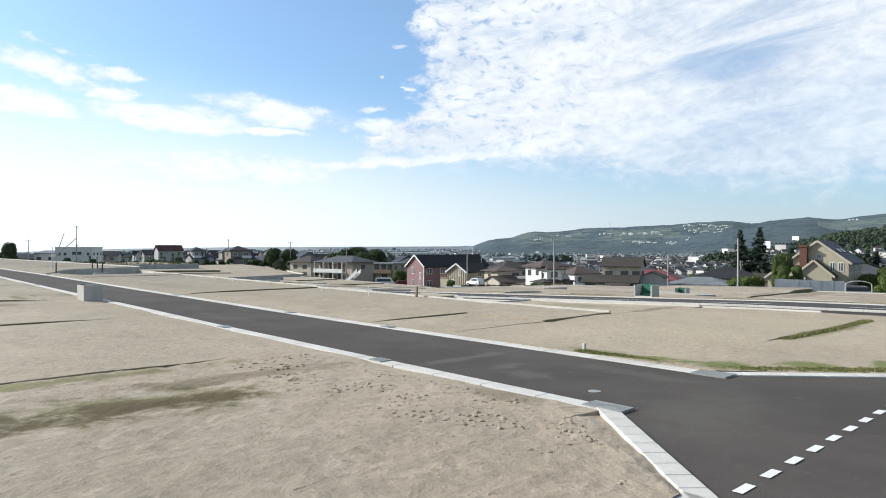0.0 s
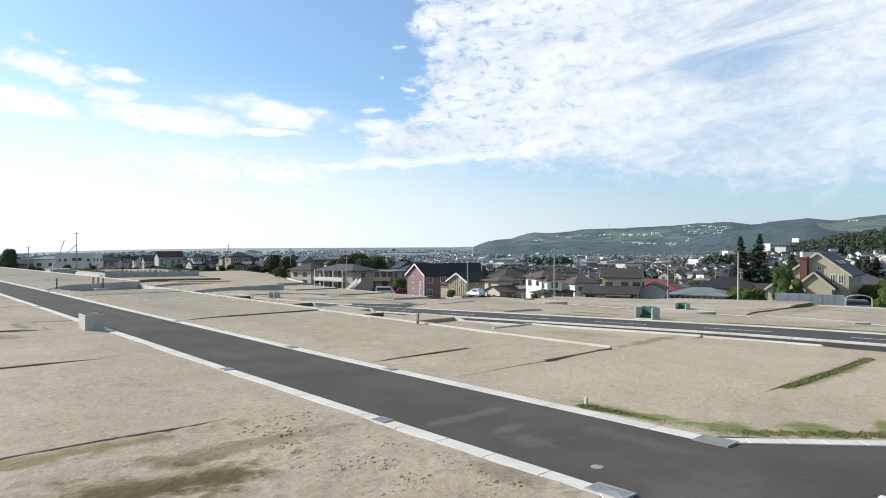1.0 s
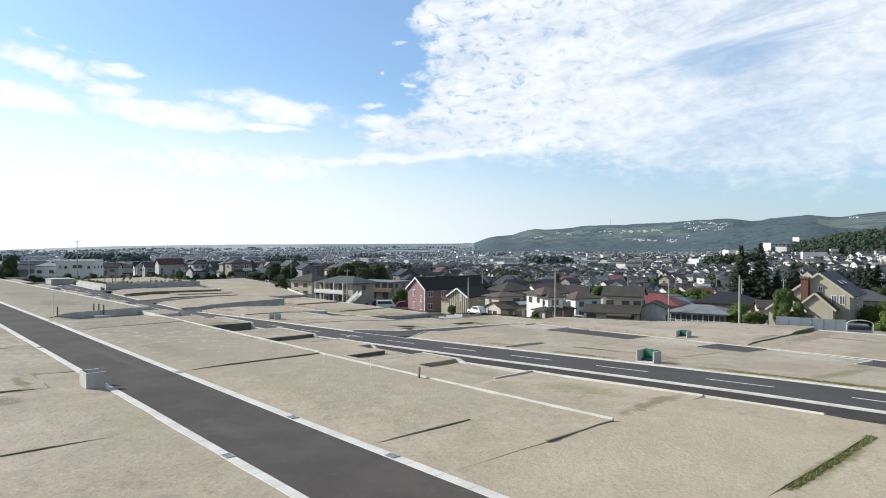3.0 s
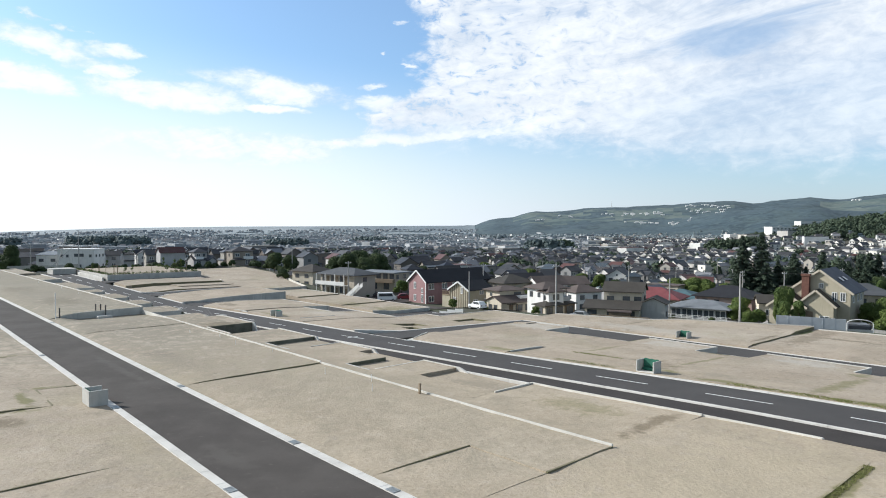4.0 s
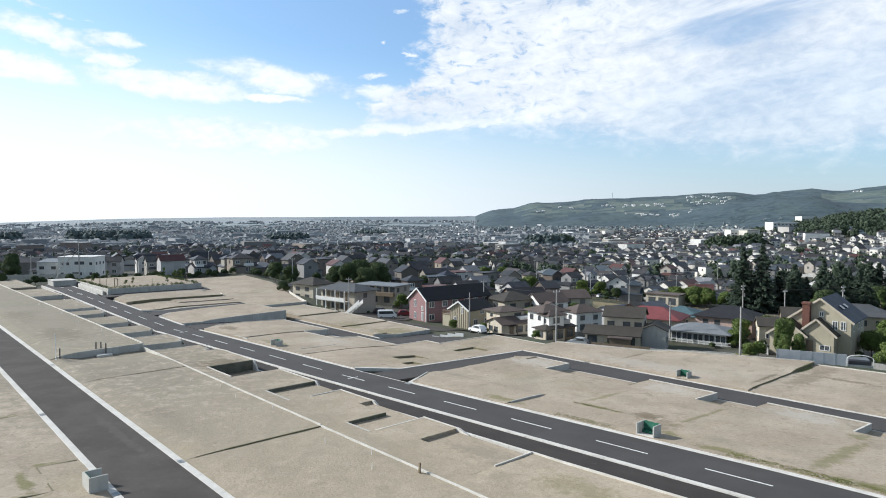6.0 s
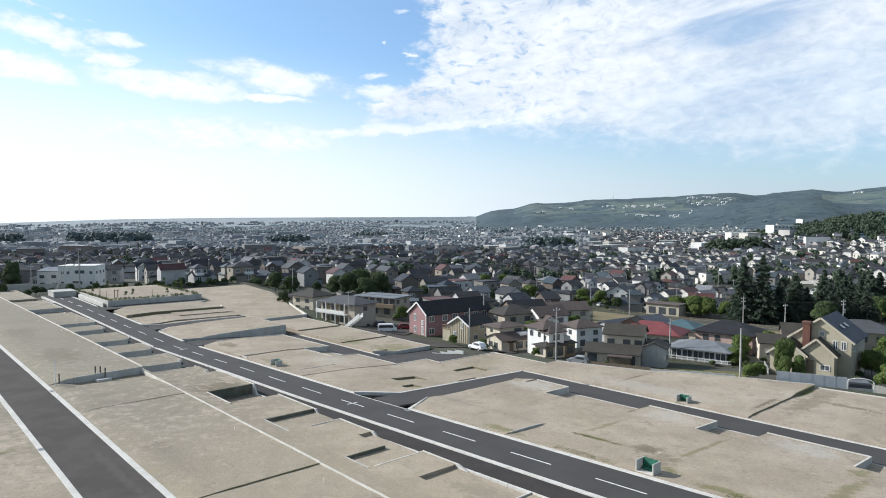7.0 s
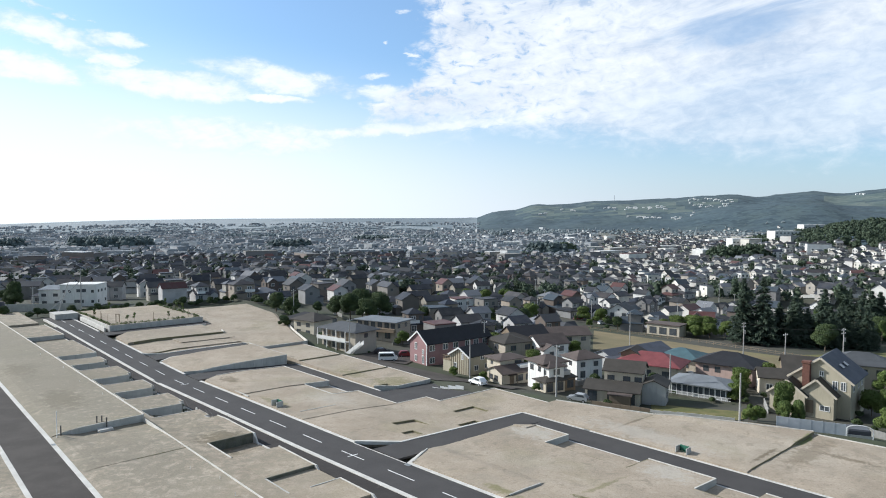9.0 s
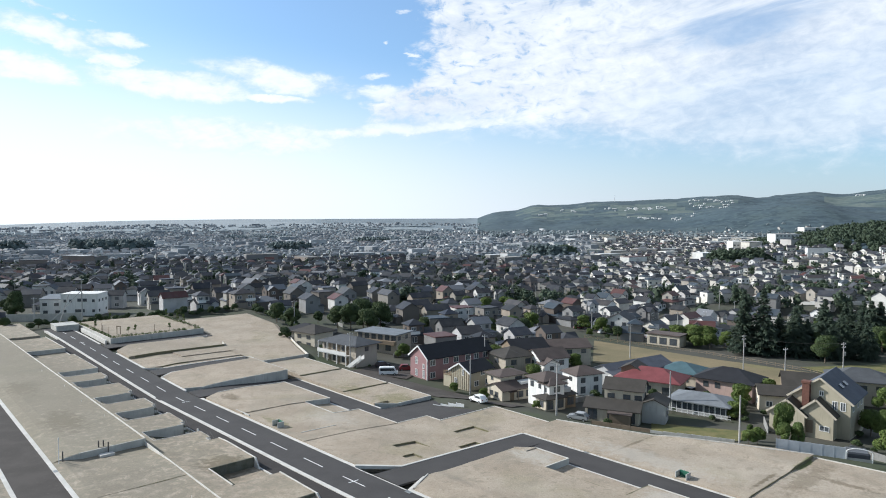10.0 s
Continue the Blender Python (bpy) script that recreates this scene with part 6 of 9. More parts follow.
# red, teal and black roofs
h = house(44.9, 145.4, -32, "low cream house with bright red hip roof")
block(h, 0, 0, 0, 12.5, 8.0, 3.6, "hip", 2.2, W_CREAM, R_RED, 0.9, wins=(("front", 0.8, (-4, 0, 4), 1.7, 1.7), ("left", 0.9, (0,), 1.5, 1.2)))
block(h, -4.4, 1.0, 0, 4.0, 5.0, 5.0, "gable_y", 1.0, W_BROWN, R_MOSS, 0.5, wins=(("front", 3.2, (0,), 1.4, 1.1),))
h = house(56.2, 158.6, -38, "pale house with teal pyramid roof")
block(h, 0, 0, 0, 9.0, 8.0, 3.1, "hip", 1.9, W_CREAM, R_TEAL, 0.8, wins=(("front", 1.0, (-2.5, 2.0), 1.4, 1.2), ("right", 1.0, (0,), 1.4, 1.2)))
h = house(60.9, 143.3, -40, "two-storey dusky pink house with black hip roof", dz=-0.8)
block(h, 0, 0, 0, 11.5, 8.5, 5.0, "hip", 2.3, W_ROSE, R_DARK, 0.7, wins=(("front", 3.2, (-3.6, -1.2, 3.2), 1.1, 1.2), ("left", 3.2, (0, 2.4), 1.0, 1.1), ("front", 0.6, (3.4,), 2.0, 1.9)))
# low house with a wide pale metal roof
h = house(49.2, 127.6, -36, "low house with wide pale metal hip roof and white glazed porch")
block(h, 0, 0, 0, 10.0, 6.6, 2.7, "hip", 1.4, W_GREY, R_METAL, 0.9, frame_mat=FRAME_WHITE, wins=(("front", 0.9, (-4.0, -2.0, 0.0, 2.0, 4.0), 1.9, 1.5), ("right", 0.9, (0,), 1.6, 1.5)))
part("porch_wall", boxed(-5.8, 6.4, -5.2, -4.9, -1.5, 0.75), DARK_GREEN_WALL, h, "dark stone block wall")
for i in range(12):
    part("lattice_post", boxed(-5.5 + i, -5.38 + i, -5.12, -5.0, 0.75, 1.45), FRAME_WHITE, h)
for zz in (0.9, 1.38):
    part("lattice_rail", boxed(-5.6, 6.2, -5.09, -5.03, zz, zz + 0.07), FRAME_WHITE, h)
# yellow house with a chimney and two steep front gables
h = house(64.6, 116.4, -42, "yellow two-storey house with slate gable roofs and brick chimney")
h.matrix_basis = Matrix.Translation((0, 0, 1.1)) @ h.matrix_basis
block(h, 1.6, 0.4, 0, 9.0, 10.5, 5.5, "gable_y", 3.4, W_YELLOW, R_BLUE, 0.5, frame_mat=FRAME_WHITE, wins=(("front", 3.9, (2.2, 3.4), 0.8, 1.5), ("front", 5.9, (0.2,), 0.7, 0.9), ("left", 3.6, (-2.5, 2.0), 1.3, 1.2), ("right", 3.6, (-3.2, 0.5, 3.0), 1.2, 1.2), ("left", 0.9, (-1.5,), 1.6, 1.3)))
block(h, -2.6, -6.4, 0, 5.4, 3.2, 3.0, "gable_y", 2.1, W_YELLOW, R_MOSS, 0.45, frame_mat=FRAME_WHITE, wins=(("front", 0.8, (-0.7,), 1.7, 1.5),))
block(h, 1.6, -6.0, 0, 5.2, 2.6, 3.4, "gable_y", 2.3, W_YELLOW, R_MOSS, 0.45, frame_mat=FRAME_WHITE, wins=(("front", 0.7, (1.3,), 1.5, 0.9),))
bargeboards(h, pose(1.6, 0.4, 0), 9.0, 10.5, 5.5, 3.4, "y", 0.5, W_CREAM)
bargeboards(h, pose(-2.6, -6.4, 0), 5.4, 3.2, 3.0, 2.1, "y", 0.45, W_CREAM)
bargeboards(h, pose(1.6, -6.0, 0), 5.2, 2.6, 3.4, 2.3, "y", 0.45, W_CREAM)
part("door", boxed(0.2, 1.2, -7.42, -7.28, 0.1, 2.2), W_BROWN, h, "dark recessed front door")
bm = boxed(-0.9, 0.2, -5.9, -4.8, -1.0, 7.9)
box(bm, -1.02, 0.32, -6.02, -4.68, 7.9, 8.25)
part("chimney", bm, W_BRICK, h, "tall brick chimney")
for yy in (-1.5, 1.2):
    part("skylight", boxed(-0.45, 0.45, -0.6, 0.6, 0.0, 0.12), GLASS, h, "", pose(4.0, yy, 7.32, 0, 37.0, 0))
# white house at the head of the field
h = house(64.5, 250.0, -30, "white two-storey house with dark roof beside the field")
block(h, 0, 0, 0, 9.0, 8.0, 5.4, "gable_y", 2.0, W_WHITE, R_MOSS, 0.6, wins=(("front", 3.6, (-2.0, 1.8), 1.3, 1.1), ("front", 0.8, (-2.0, 2.0), 1.7, 1.5), ("left", 3.6, (-1.5, 1.5), 1.1, 1.0)))
part("balcony", boxed(-1.8, 2.4, -5.0, -3.9, 2.7, 3.6), W_BROWN, h, "dark balcony railing")
# smaller neighbours
h = house(65.3, 131.1, -18, "small cream house with brown roof behind trees")
block(h, 0, 0, 0, 7.5, 5.5, 3.6, "gable_x", 1.2, W_CREAM, R_MOSS, 0.5, frame_mat=FRAME_WHITE, wins=(("front", 1.1, (-2, 1.5), 1.2, 1.2), ("left", 1.1, (0,), 1.2, 1.2)))
h = house(74.0, 136.7, -22, "brown house with dark gable roof")
block(h, 0, 0, 0, 9.5, 7.0, 4.6, "gable_x", 1.8, W_BROWN, R_MOSS, 0.6, wins=(("front", 2.8, (-2.5, 2), 1.3, 1.1),))
h = house(86.2, 139.2, -24, "two-storey beige house with dark grey hip roof")
block(h, 0, 0, 0, 11.0, 8.0, 5.2, "hip", 2.2, W_CREAM, R_GREY, 0.8, wins=(("front", 3.2, (-3.5, 0, 3.0), 1.5, 1.2), ("left", 3.2, (0,), 1.4, 1.2), ("front", 0.7, (-3, 2.5), 1.7, 1.7)))
h = house(94.4, 132.6, -24, "house with steep grey roof beyond the yellow house")
block(h, 0, 0, 0, 9.0, 8.0, 5.2, "gable_y", 2.6, W_BEIGE, R_GREY, 0.6, wins=(("front", 3.2, (-2, 2), 1.3, 1.2), ("left", 3.2, (0,), 1.4, 1.2)))
h = house(65.0, 248.0, -28, "white gabled house with small balcony beside the field")
block(h, 0, 0, 0, 8.5, 9.5, 5.6, "gable_y", 2.6, W_WHITE, R_GREY, 0.5, wins=(("front", 3.5, (-2.2, 2.0), 1.4, 1.6), ("front", 0.7, (-2.2, 2.0), 1.6, 1.7), ("front", 5.9, (0,), 0.6, 0.7), ("right", 3.4, (-2, 2), 1.2, 1.1)))
part("balcony", boxed(-3.6, 0.6, -5.9, -4.7, 2.7, 3.6), FRAME_DARK, h)
h = house(73.5, 223.0, -40, "low tan garage block with flat brown roof", "garage", category="garage")
block(h, 0, 0, 0, 11.0, 6.0, 3.6, "flat", 0.4, W_CREAM, R_BROWN, 0.4, wins=(("front", 0.6, (-3.4, 0, 3.4), 2.4, 2.2),))
h = house(-130.4, 240.0, 6, "two-storey white office block with flat roof and small windows", "office_block", -0.4, "building")
block(h, 0, 0, 0, 12.4, 9.0, 8.0, "flat", 0.4, W_WHITE, W_WHITE, 0.1, wins=(("front", 5.4, (-4.8, -2.9, 4.8), 0.9, 1.0), ("front", 5.6, (1.0,), 3.2, 1.1), ("front", 1.8, (-4.8, 4.8), 0.9, 1.0), ("front", 1.8, (0.2,), 3.2, 1.1), ("right", 5.4, (-3, 0, 3), 1.0, 1.0), ("right", 1.8, (-3, 3), 1.0, 1.0)))
h = house(-141.4, 242.0, 6, "low white wing of the office block with pale roof", "office_block", -0.4, "building")
block(h, 0, 0, 0, 8.6, 8.0, 6.4, "shed", 0.9, W_WHITE, R_METAL, 0.3, wins=(("front", 4.0, (-2.6, 1.4), 1.6, 1.1), ("front", 1.2, (-2.4, 1.8), 1.6, 1.2)))


# ---- trees ----
def leaf_cloud(rng, lobes, count, size, flat_z=0.8):
    verts, faces = [], []
    total = sum(l[3] ** 2 for l in lobes)
    for cx, cy, cz, r in lobes:
        for _ in range(int(count * r * r / total)):
            d = Vector((rng.gauss(0, 1), rng.gauss(0, 1), rng.gauss(0, 1))).normalized()
            k = r * (0.55 + 0.5 * rng.random() ** 0.6)
            p = Vector((cx, cy, cz)) + Vector((d.x * k, d.y * k, d.z * k * flat_z))
            n = (d + Vector((rng.gauss(0, 0.6), rng.gauss(0, 0.6), rng.gauss(0, 0.6) + 0.3))).normalized()
            a = n.orthogonal().normalized()
            b = n.cross(a)
            turn = rng.random() * 6.28
            a, b = a * math.cos(turn) + b * math.sin(turn), b * math.cos(turn) - a * math.sin(turn)
            s = size * rng.uniform(0.6, 1.3)
            i = len(verts)
            verts += [p - a * s, p - b * s * 0.55, p + a * s + n * s * 0.15, p + b * s * 0.55]
            faces.append((i, i + 1, i + 2, i + 3))
    me = bpy.data.meshes.new("crown")
    me.from_pydata([tuple(v) for v in verts], [], faces)
    return me


def broadleaf(seed, high, wide, leaf, count=2600, size=0.30, label="leafy green broadleaf tree", trunk=0.16, name="tree"):
    rng = random.Random(seed)
    t = thing(name, pose(0, 0, 0), label, name.split("_")[-1])
    bm = bmesh.new()
    top = high * 0.55
    tube(bm, (0, 0, -0.6), (0.05, 0.03, top * 0.6), trunk * high / 6, trunk * high / 9, 8)
    tube(bm, (0.05, 0.03, top * 0.6), (0.1, -0.05, high * 0.85), trunk * high / 9, 0.03, 7)
    lobes = [(0, 0, high * 0.72, wide * 0.52)]
    for i in range(8):
        a = 6.28 * i / 8 + rng.uniform(-0.3, 0.3)
        z = high * rng.uniform(0.38, 0.82)
        k = wide * rng.uniform(0.35, 0.62) * (1.1 - 0.5 * (z / high))
        tube(bm, (0, 0, z * 0.6), (k * math.cos(a), k * math.sin(a), z), trunk * high / 16, 0.02, 5)
        lobes.append((k * math.cos(a), k * math.sin(a), z, wide * rng.uniform(0.22, 0.38)))
    part("trunk", bm, BARK, t)
    part("crown", leaf_cloud(rng, lobes, count, size), leaf, t)
    return t


def conifer(seed, high, wide, label="tall dark conifer with drooping branches", count=3200):
    rng = random.Random(seed)
    t = thing("conifer_tree", pose(0, 0, 0), label, "tree")
    bm = bmesh.new()
    tube(bm, (0, 0, -0.8), (0, 0, high * 0.97), high * 0.022, 0.03, 8)
    verts, faces = [], []
    tiers = 32
    for i in range(tiers):
        k = i / (tiers - 1)
        z = high * (0.10 + 0.88 * k)
        r = wide * (1 - k ** 1.5) ** 0.9 * rng.uniform(0.75, 1.12) + 0.15
        arms = max(4, int(11 * (1 - k) + 4))
        for j in range(arms):
            a = rng.random() * 6.28
            rr = r * rng.uniform(0.65, 1.12)
            tip = Vector((rr * math.cos(a), rr * math.sin(a), z - rr * 0.22 + rng.uniform(-0.3, 0.3)))
            if j % 3 == 0:
                tube(bm, (0, 0, z), tip, 0.05, 0.01, 3)
            for q in range(int(24 + 34 * (1 - k))):
                f = rng.uniform(0.2, 1.0)
                p = tip * f + Vector((0, 0, z)) * (1 - f) + Vector((rng.gauss(0, 0.22), rng.gauss(0, 0.22), rng.gauss(0, 0.14)))
                d = Vector((math.cos(a + rng.gauss(0, 0.5)), math.sin(a + rng.gauss(0, 0.5)), -0.35 + rng.gauss(0, 0.2))).normalized()
                s = Vector((-d.y, d.x, rng.gauss(0, 0.4))).normalized()
                ln = rng.uniform(0.22, 0.5)
                n = len(verts)
                verts += [tuple(p - d * ln), tuple(p + s * ln * 0.45 - Vector((0, 0, 0.08))), tuple(p + d * ln), tuple(p - s * ln * 0.45 - Vector((0, 0, 0.08)))]
                faces.append((n, n + 1, n + 2, n + 3))
    part("trunk", bm, BARK, t)
    me = bpy.data.meshes.new("foliage")
    me.from_pydata(verts, [], faces)
    part("foliage", me, NEEDLES, t)
    return t


def plant(ob, x, y, s=1.0, turn=0.0, sz=None, dz=-0.1):
    return copy_thing(ob, Matrix.Translation((x, y, land(x, y) + dz)) @ Matrix.Rotation(turn, 4, "Z") @ Matrix.Diagonal((s, s, sz or s, 1)))


def place_first(ob, x, y, s=1.0):
    ob.matrix_basis = Matrix.Translation((x, y, land(x, y) - 0.1)) @ Matrix.Scale(s, 4)


TREE_A = broadleaf(3, 6.5, 3.4, LEAF, 9000, 0.16)
TREE_B = broadleaf(8, 8.5, 5.0, LEAF_DARK, 13000, 0.19, "dense dark green garden tree")
TREE_C = broadleaf(15, 4.0, 2.8, LEAF_BRIGHT, 6000, 0.13, "round bright green garden shrub", 0.12, "round_shrub")
TREE_D = broadleaf(21, 3.2, 1.2, LEAF, 350, 0.16, "young thin park tree", 0.06)
FIR_A, FIR_B = conifer(4, 20.5, 4.7), conifer(9, 15.5, 5.4, "broad dark conifer with spreading branches")
place_first(FIR_A, 92.0, 207.0)
place_first(FIR_B, 107.5, 206.0)
rng = random.Random(77)
for k, x, y, s in ((0, 97.0, 205, 1.04), (0, 94.5, 212, 0.92), (1, 110.5, 212, 1.0), (1, 105.0, 211, 0.85), (1, 116.5, 203, 0.84), (1, 121.5, 206, 0.88), (1, 127.0, 202, 0.80), (1, 101.5, 211, 0.8), (1, 120.0, 213, 0.95), (0, 131.0, 212, 0.72)):
    plant((FIR_A, FIR_B)[k], x, y, s, rng.random() * 6)
TREE_A.matrix_basis = Matrix.Translation((52.6, 104.0, land(52.6, 104.0) - 0.1)) @ Matrix.Diagonal((0.62, 0.62, 1.15, 1))
place_first(TREE_B, 110.5, 195.0)
place_first(TREE_C, 79.0, 229.0, 1.1)
for x, y, s in ((50.6, 99.4, 0.55), (52.6, 99.4, 0.6), (53.6, 107.5, 0.6), (54.0, 103.0, 0.5), (49.0, 107.5, 0.4), (70.2, 101.5, 1.05), (71.5, 108.0, 0.8)):
    plant(TREE_A, x, y, s, rng.random() * 6)
for x, y, s in ((46.0, 101.2, 0.5), (67.0, 100.0, 1.0), (47.8, 102.0, 0.6), (1.6, 139.0, 0.5), (7.6, 135.0, 0.5), (10.8, 136.2, 0.4), (17.0, 125.0, 0.4), (78, 226, 1.1), (82, 222, 1.3), (86, 218, 1.2), (80, 232, 1.4), (88, 226, 1.3), (76, 234, 1.0), (84, 236, 1.2), (92, 221, 1.0), (81, 217, 1.0), (85, 228, 1.5), (90, 232, 1.4), (95, 226, 1.2), (98, 220, 1.2), (88, 240, 1.3), (94, 238, 1.2)):
    plant(TREE_C, x, y, s, rng.random() * 6)
for x, y, s in ((-31, 216, 1.1), (-25, 212, 1.0), (-36, 220, 0.9), (-22, 222, 1.15), (-48, 208, 0.8), (-28, 224, 1.2), (-55, 216, 0.8), (-7, 214, 0.8), (0, 220, 0.7), (-152, 234, 0.9), (-149, 230, 0.75), (-157, 238, 0.8), (-40, 192, 0.45), (-46, 190, 0.5), (26, 226, 0.8), (15, 228, 0.7)):
    plant(TREE_B, x, y, s, rng.random() * 6)
plant(TREE_B, -150.0, 231.0, 0.78, 1.0, 1.2)
for k in range(230):
    x, y = rng.uniform(104, 190), rng.uniform(178, 262)
    if x / y > 0.535 and y > 207 + 0.25 * (x - 104):
        plant(rng.choice((TREE_B, TREE_A, TREE_A, FIR_B)), x, y, rng.uniform(0.7, 1.15), rng.random() * 6)
for u, v, high in ((194.9, 61.2, 0.9), (199.6, 76.4, 1.25), (206.0, 77.0, 1.1), (216.0, 77.2, 1.2), (193.4, 70.0, 0.8), (210.0, 55.0, 0.9), (221.0, 62.0, 1.0)):
    x, y = to_world(u, v)
    copy_thing(TREE_D, Matrix.Translation((x, y, -0.78)) @ Matrix.Rotation(u, 4, "Z") @ Matrix.Diagonal((0.5, 0.5, high, 1)))
for u, v in ((206.1, 55.6), (196.9, 54.9), (193.3, 65.8), (201.5, 54.6), (212.0, 55.2), (193.2, 75.5)):
    x, y = to_world(u, v)
    st = thing("park_post", pose(x, y, -0.78), "dark upright wooden stake in the small park", "post", "stakes in the park")
    part("stake", tube(bmesh.new(), (0, 0, -0.3), (0.05, 0, 2.2), 0.07, 0.06, 8), STAKE, st)
    part("stake_cap", tube(bmesh.new(), (0.05, 0, 2.2), (0.05, 0, 2.26), 0.075, 0.04, 8), METAL, st)
x, y = to_world(196.1, 57.2)
st = thing("pull_up_bar", pose(x, y, -0.78, 0, 0, -15), "small dark two-legged wooden exercise bar in the park", "exercise bar")
for xx in (-0.55, 0.55):
    part("leg", boxed(xx - 0.08, xx + 0.08, -0.08, 0.08, -0.3, 2.1, bevel=0.01), STAKE, st)
part("crossbar", boxed(-0.75, 0.75, -0.07, 0.07, 2.1, 2.28, bevel=0.01), STAKE, st)
for (u0, v0), (u1, v1) in (((190.9, 54.0), (190.9, 78.0)), ((191.5, 54.1), (224.0, 54.1)), ((191.5, 77.9), (224.0, 77.9))):
    lobes = []
    ln = math.hypot(u1 - u0, v1 - v0)
    for k in range(int(ln / 0.55)):
        q = (k + rng.random()) / int(ln / 0.55)
        if rng.random() < 0.8:
            x, y = to_world(u0 + (u1 - u0) * q + rng.uniform(-0.3, 0.3), v0 + (v1 - v0) * q + rng.uniform(-0.3, 0.3))
            lobes.append((x, y, -0.7 + rng.uniform(0.1, 0.35), rng.uniform(0.25, 0.55)))
    hg = thing("low_hedge", pose(0, 0, 0), "low patchy green hedge along the park wall", "hedge")
    part("foliage", leaf_cloud(rng, lobes, 2600, 0.10), LEAF, hg)
x, y = to_world(197, 60)
TREE_D.matrix_basis = Matrix.Translation((x, y, -0.78)) @ Matrix.Scale(0.6, 4)


# ---- poles, fences, bins, vehicles ----
def utility_pole(x, y, high, lean=0.0, arms=1, dz=0.0, label="grey concrete utility pole with cross arm"):
    p = thing("utility_pole", pose(x, y, land(x, y) + dz, 0, 0, 25), label, "pole", "utility poles")
    part("shaft", tube(bmesh.new(), (0, 0, -1), (0, 0, high), 0.17, 0.10, 10), POLE, p)
    for k in range(arms):
        part("cross_arm", boxed(-0.75, 0.75, -0.06, 0.06, high - 0.5 - 0.8 * k, high - 0.38 - 0.8 * k), METAL, p)
        for s in (-0.6, 0.0, 0.6):
            part("insulator", tube(bmesh.new(), (s, 0, high - 0.38 - 0.8 * k), (s, 0, high - 0.16 - 0.8 * k), 0.05, 0.03, 6), FRAME_WHITE, p)
    if arms > 1:
        part("transformer", tube(bmesh.new(), (0.4, 0, high - 3.2), (0.4, 0, high - 2.3), 0.26, 0.26, 10), POLE, p)
    return p


POLES = ((-23.2, 160.8, 8.6, 1), (19.8, 119.2, 9.4, 1), (43.9, 99.6, 7.6, 0), (79.2, 178.0, 9.5, 2), (77.6, 153.0, 9.5, 1), (93.2, 157.0, 10.5, 2), (52.7, 191.5, 10.0, 1), (82.3, 238.0, 10.0, 1), (9.3, 161.5, 9.5, 1), (5.0, 137.5, 8.0, 0), (42.5, 126.5, 8.0, 0), (-120.5, 220.0, 14.0, 1), (-84.0, 262.0, 11.0, 1), (-152.0, 235.0, 9.0, 1), (-47.0, 206.0, 9.0, 1))
for x, y, hgt, arms in POLES:
    utility_pole(x, y, hgt, arms=arms)
x, y = to_world(227.0, 48.6)
st = thing("leaning_pole", pose(x, y, -2.2), "long slanting grey steel stay pole by the road end", "pole")
part("shaft", tube(bmesh.new(), (0, 0, -0.8), (3.6, 1.0, 10.6), 0.13, 0.10, 10), POLE, st)
# a slanting prop against the tall pole
x, y = -122.5, 214.0
prop = thing("pole_prop", pose(x, y, land(x, y)), "slanting pale prop of the tall pole", "pole")
part("prop_shaft", tube(bmesh.new(), (-4.2, -4.0, -1.0), (2.0, 6.0, 9.5), 0.14, 0.11, 8), POLE, prop)


def cable(a, b, sag=0.6, label="thin dark overhead cable", r=0.025):
    n = 12
    bm = bmesh.new()
    a, b = Vector(a), Vector(b)
    side = (b - a).cross(Vector((0, 0, 1))).normalized()
    rings = []
    for i in range(n + 1):
        p = a.lerp(b, i / n) - Vector((0, 0, sag * 4 * (i / n) * (1 - i / n)))
        rings.append([bm.verts.new(p + side * r * cx + Vector((0, 0, r * cz))) for cx, cz in ((1, 0), (0, 1), (-1, 0), (0, -1))])
    for p, q in zip(rings, rings[1:]):
        for k in range(4):
            bm.faces.new((p[k], p[(k + 1) % 4], q[(k + 1) % 4], q[k]))
    ob = part("overhead_cable", bm, CABLE)
    return tagged(ob, label, "cable", "overhead cables")


def pole_top(i, down=0.2):
    x, y, hgt, _ = POLES[i]
    return (x, y, land(x, y) + hgt - down)


for i, j in ((3, 5), (3, 6), (4, 5), (6, 7), (0, 8), (8, 1)):
    cable(pole_top(i), pole_top(j), 0.9)


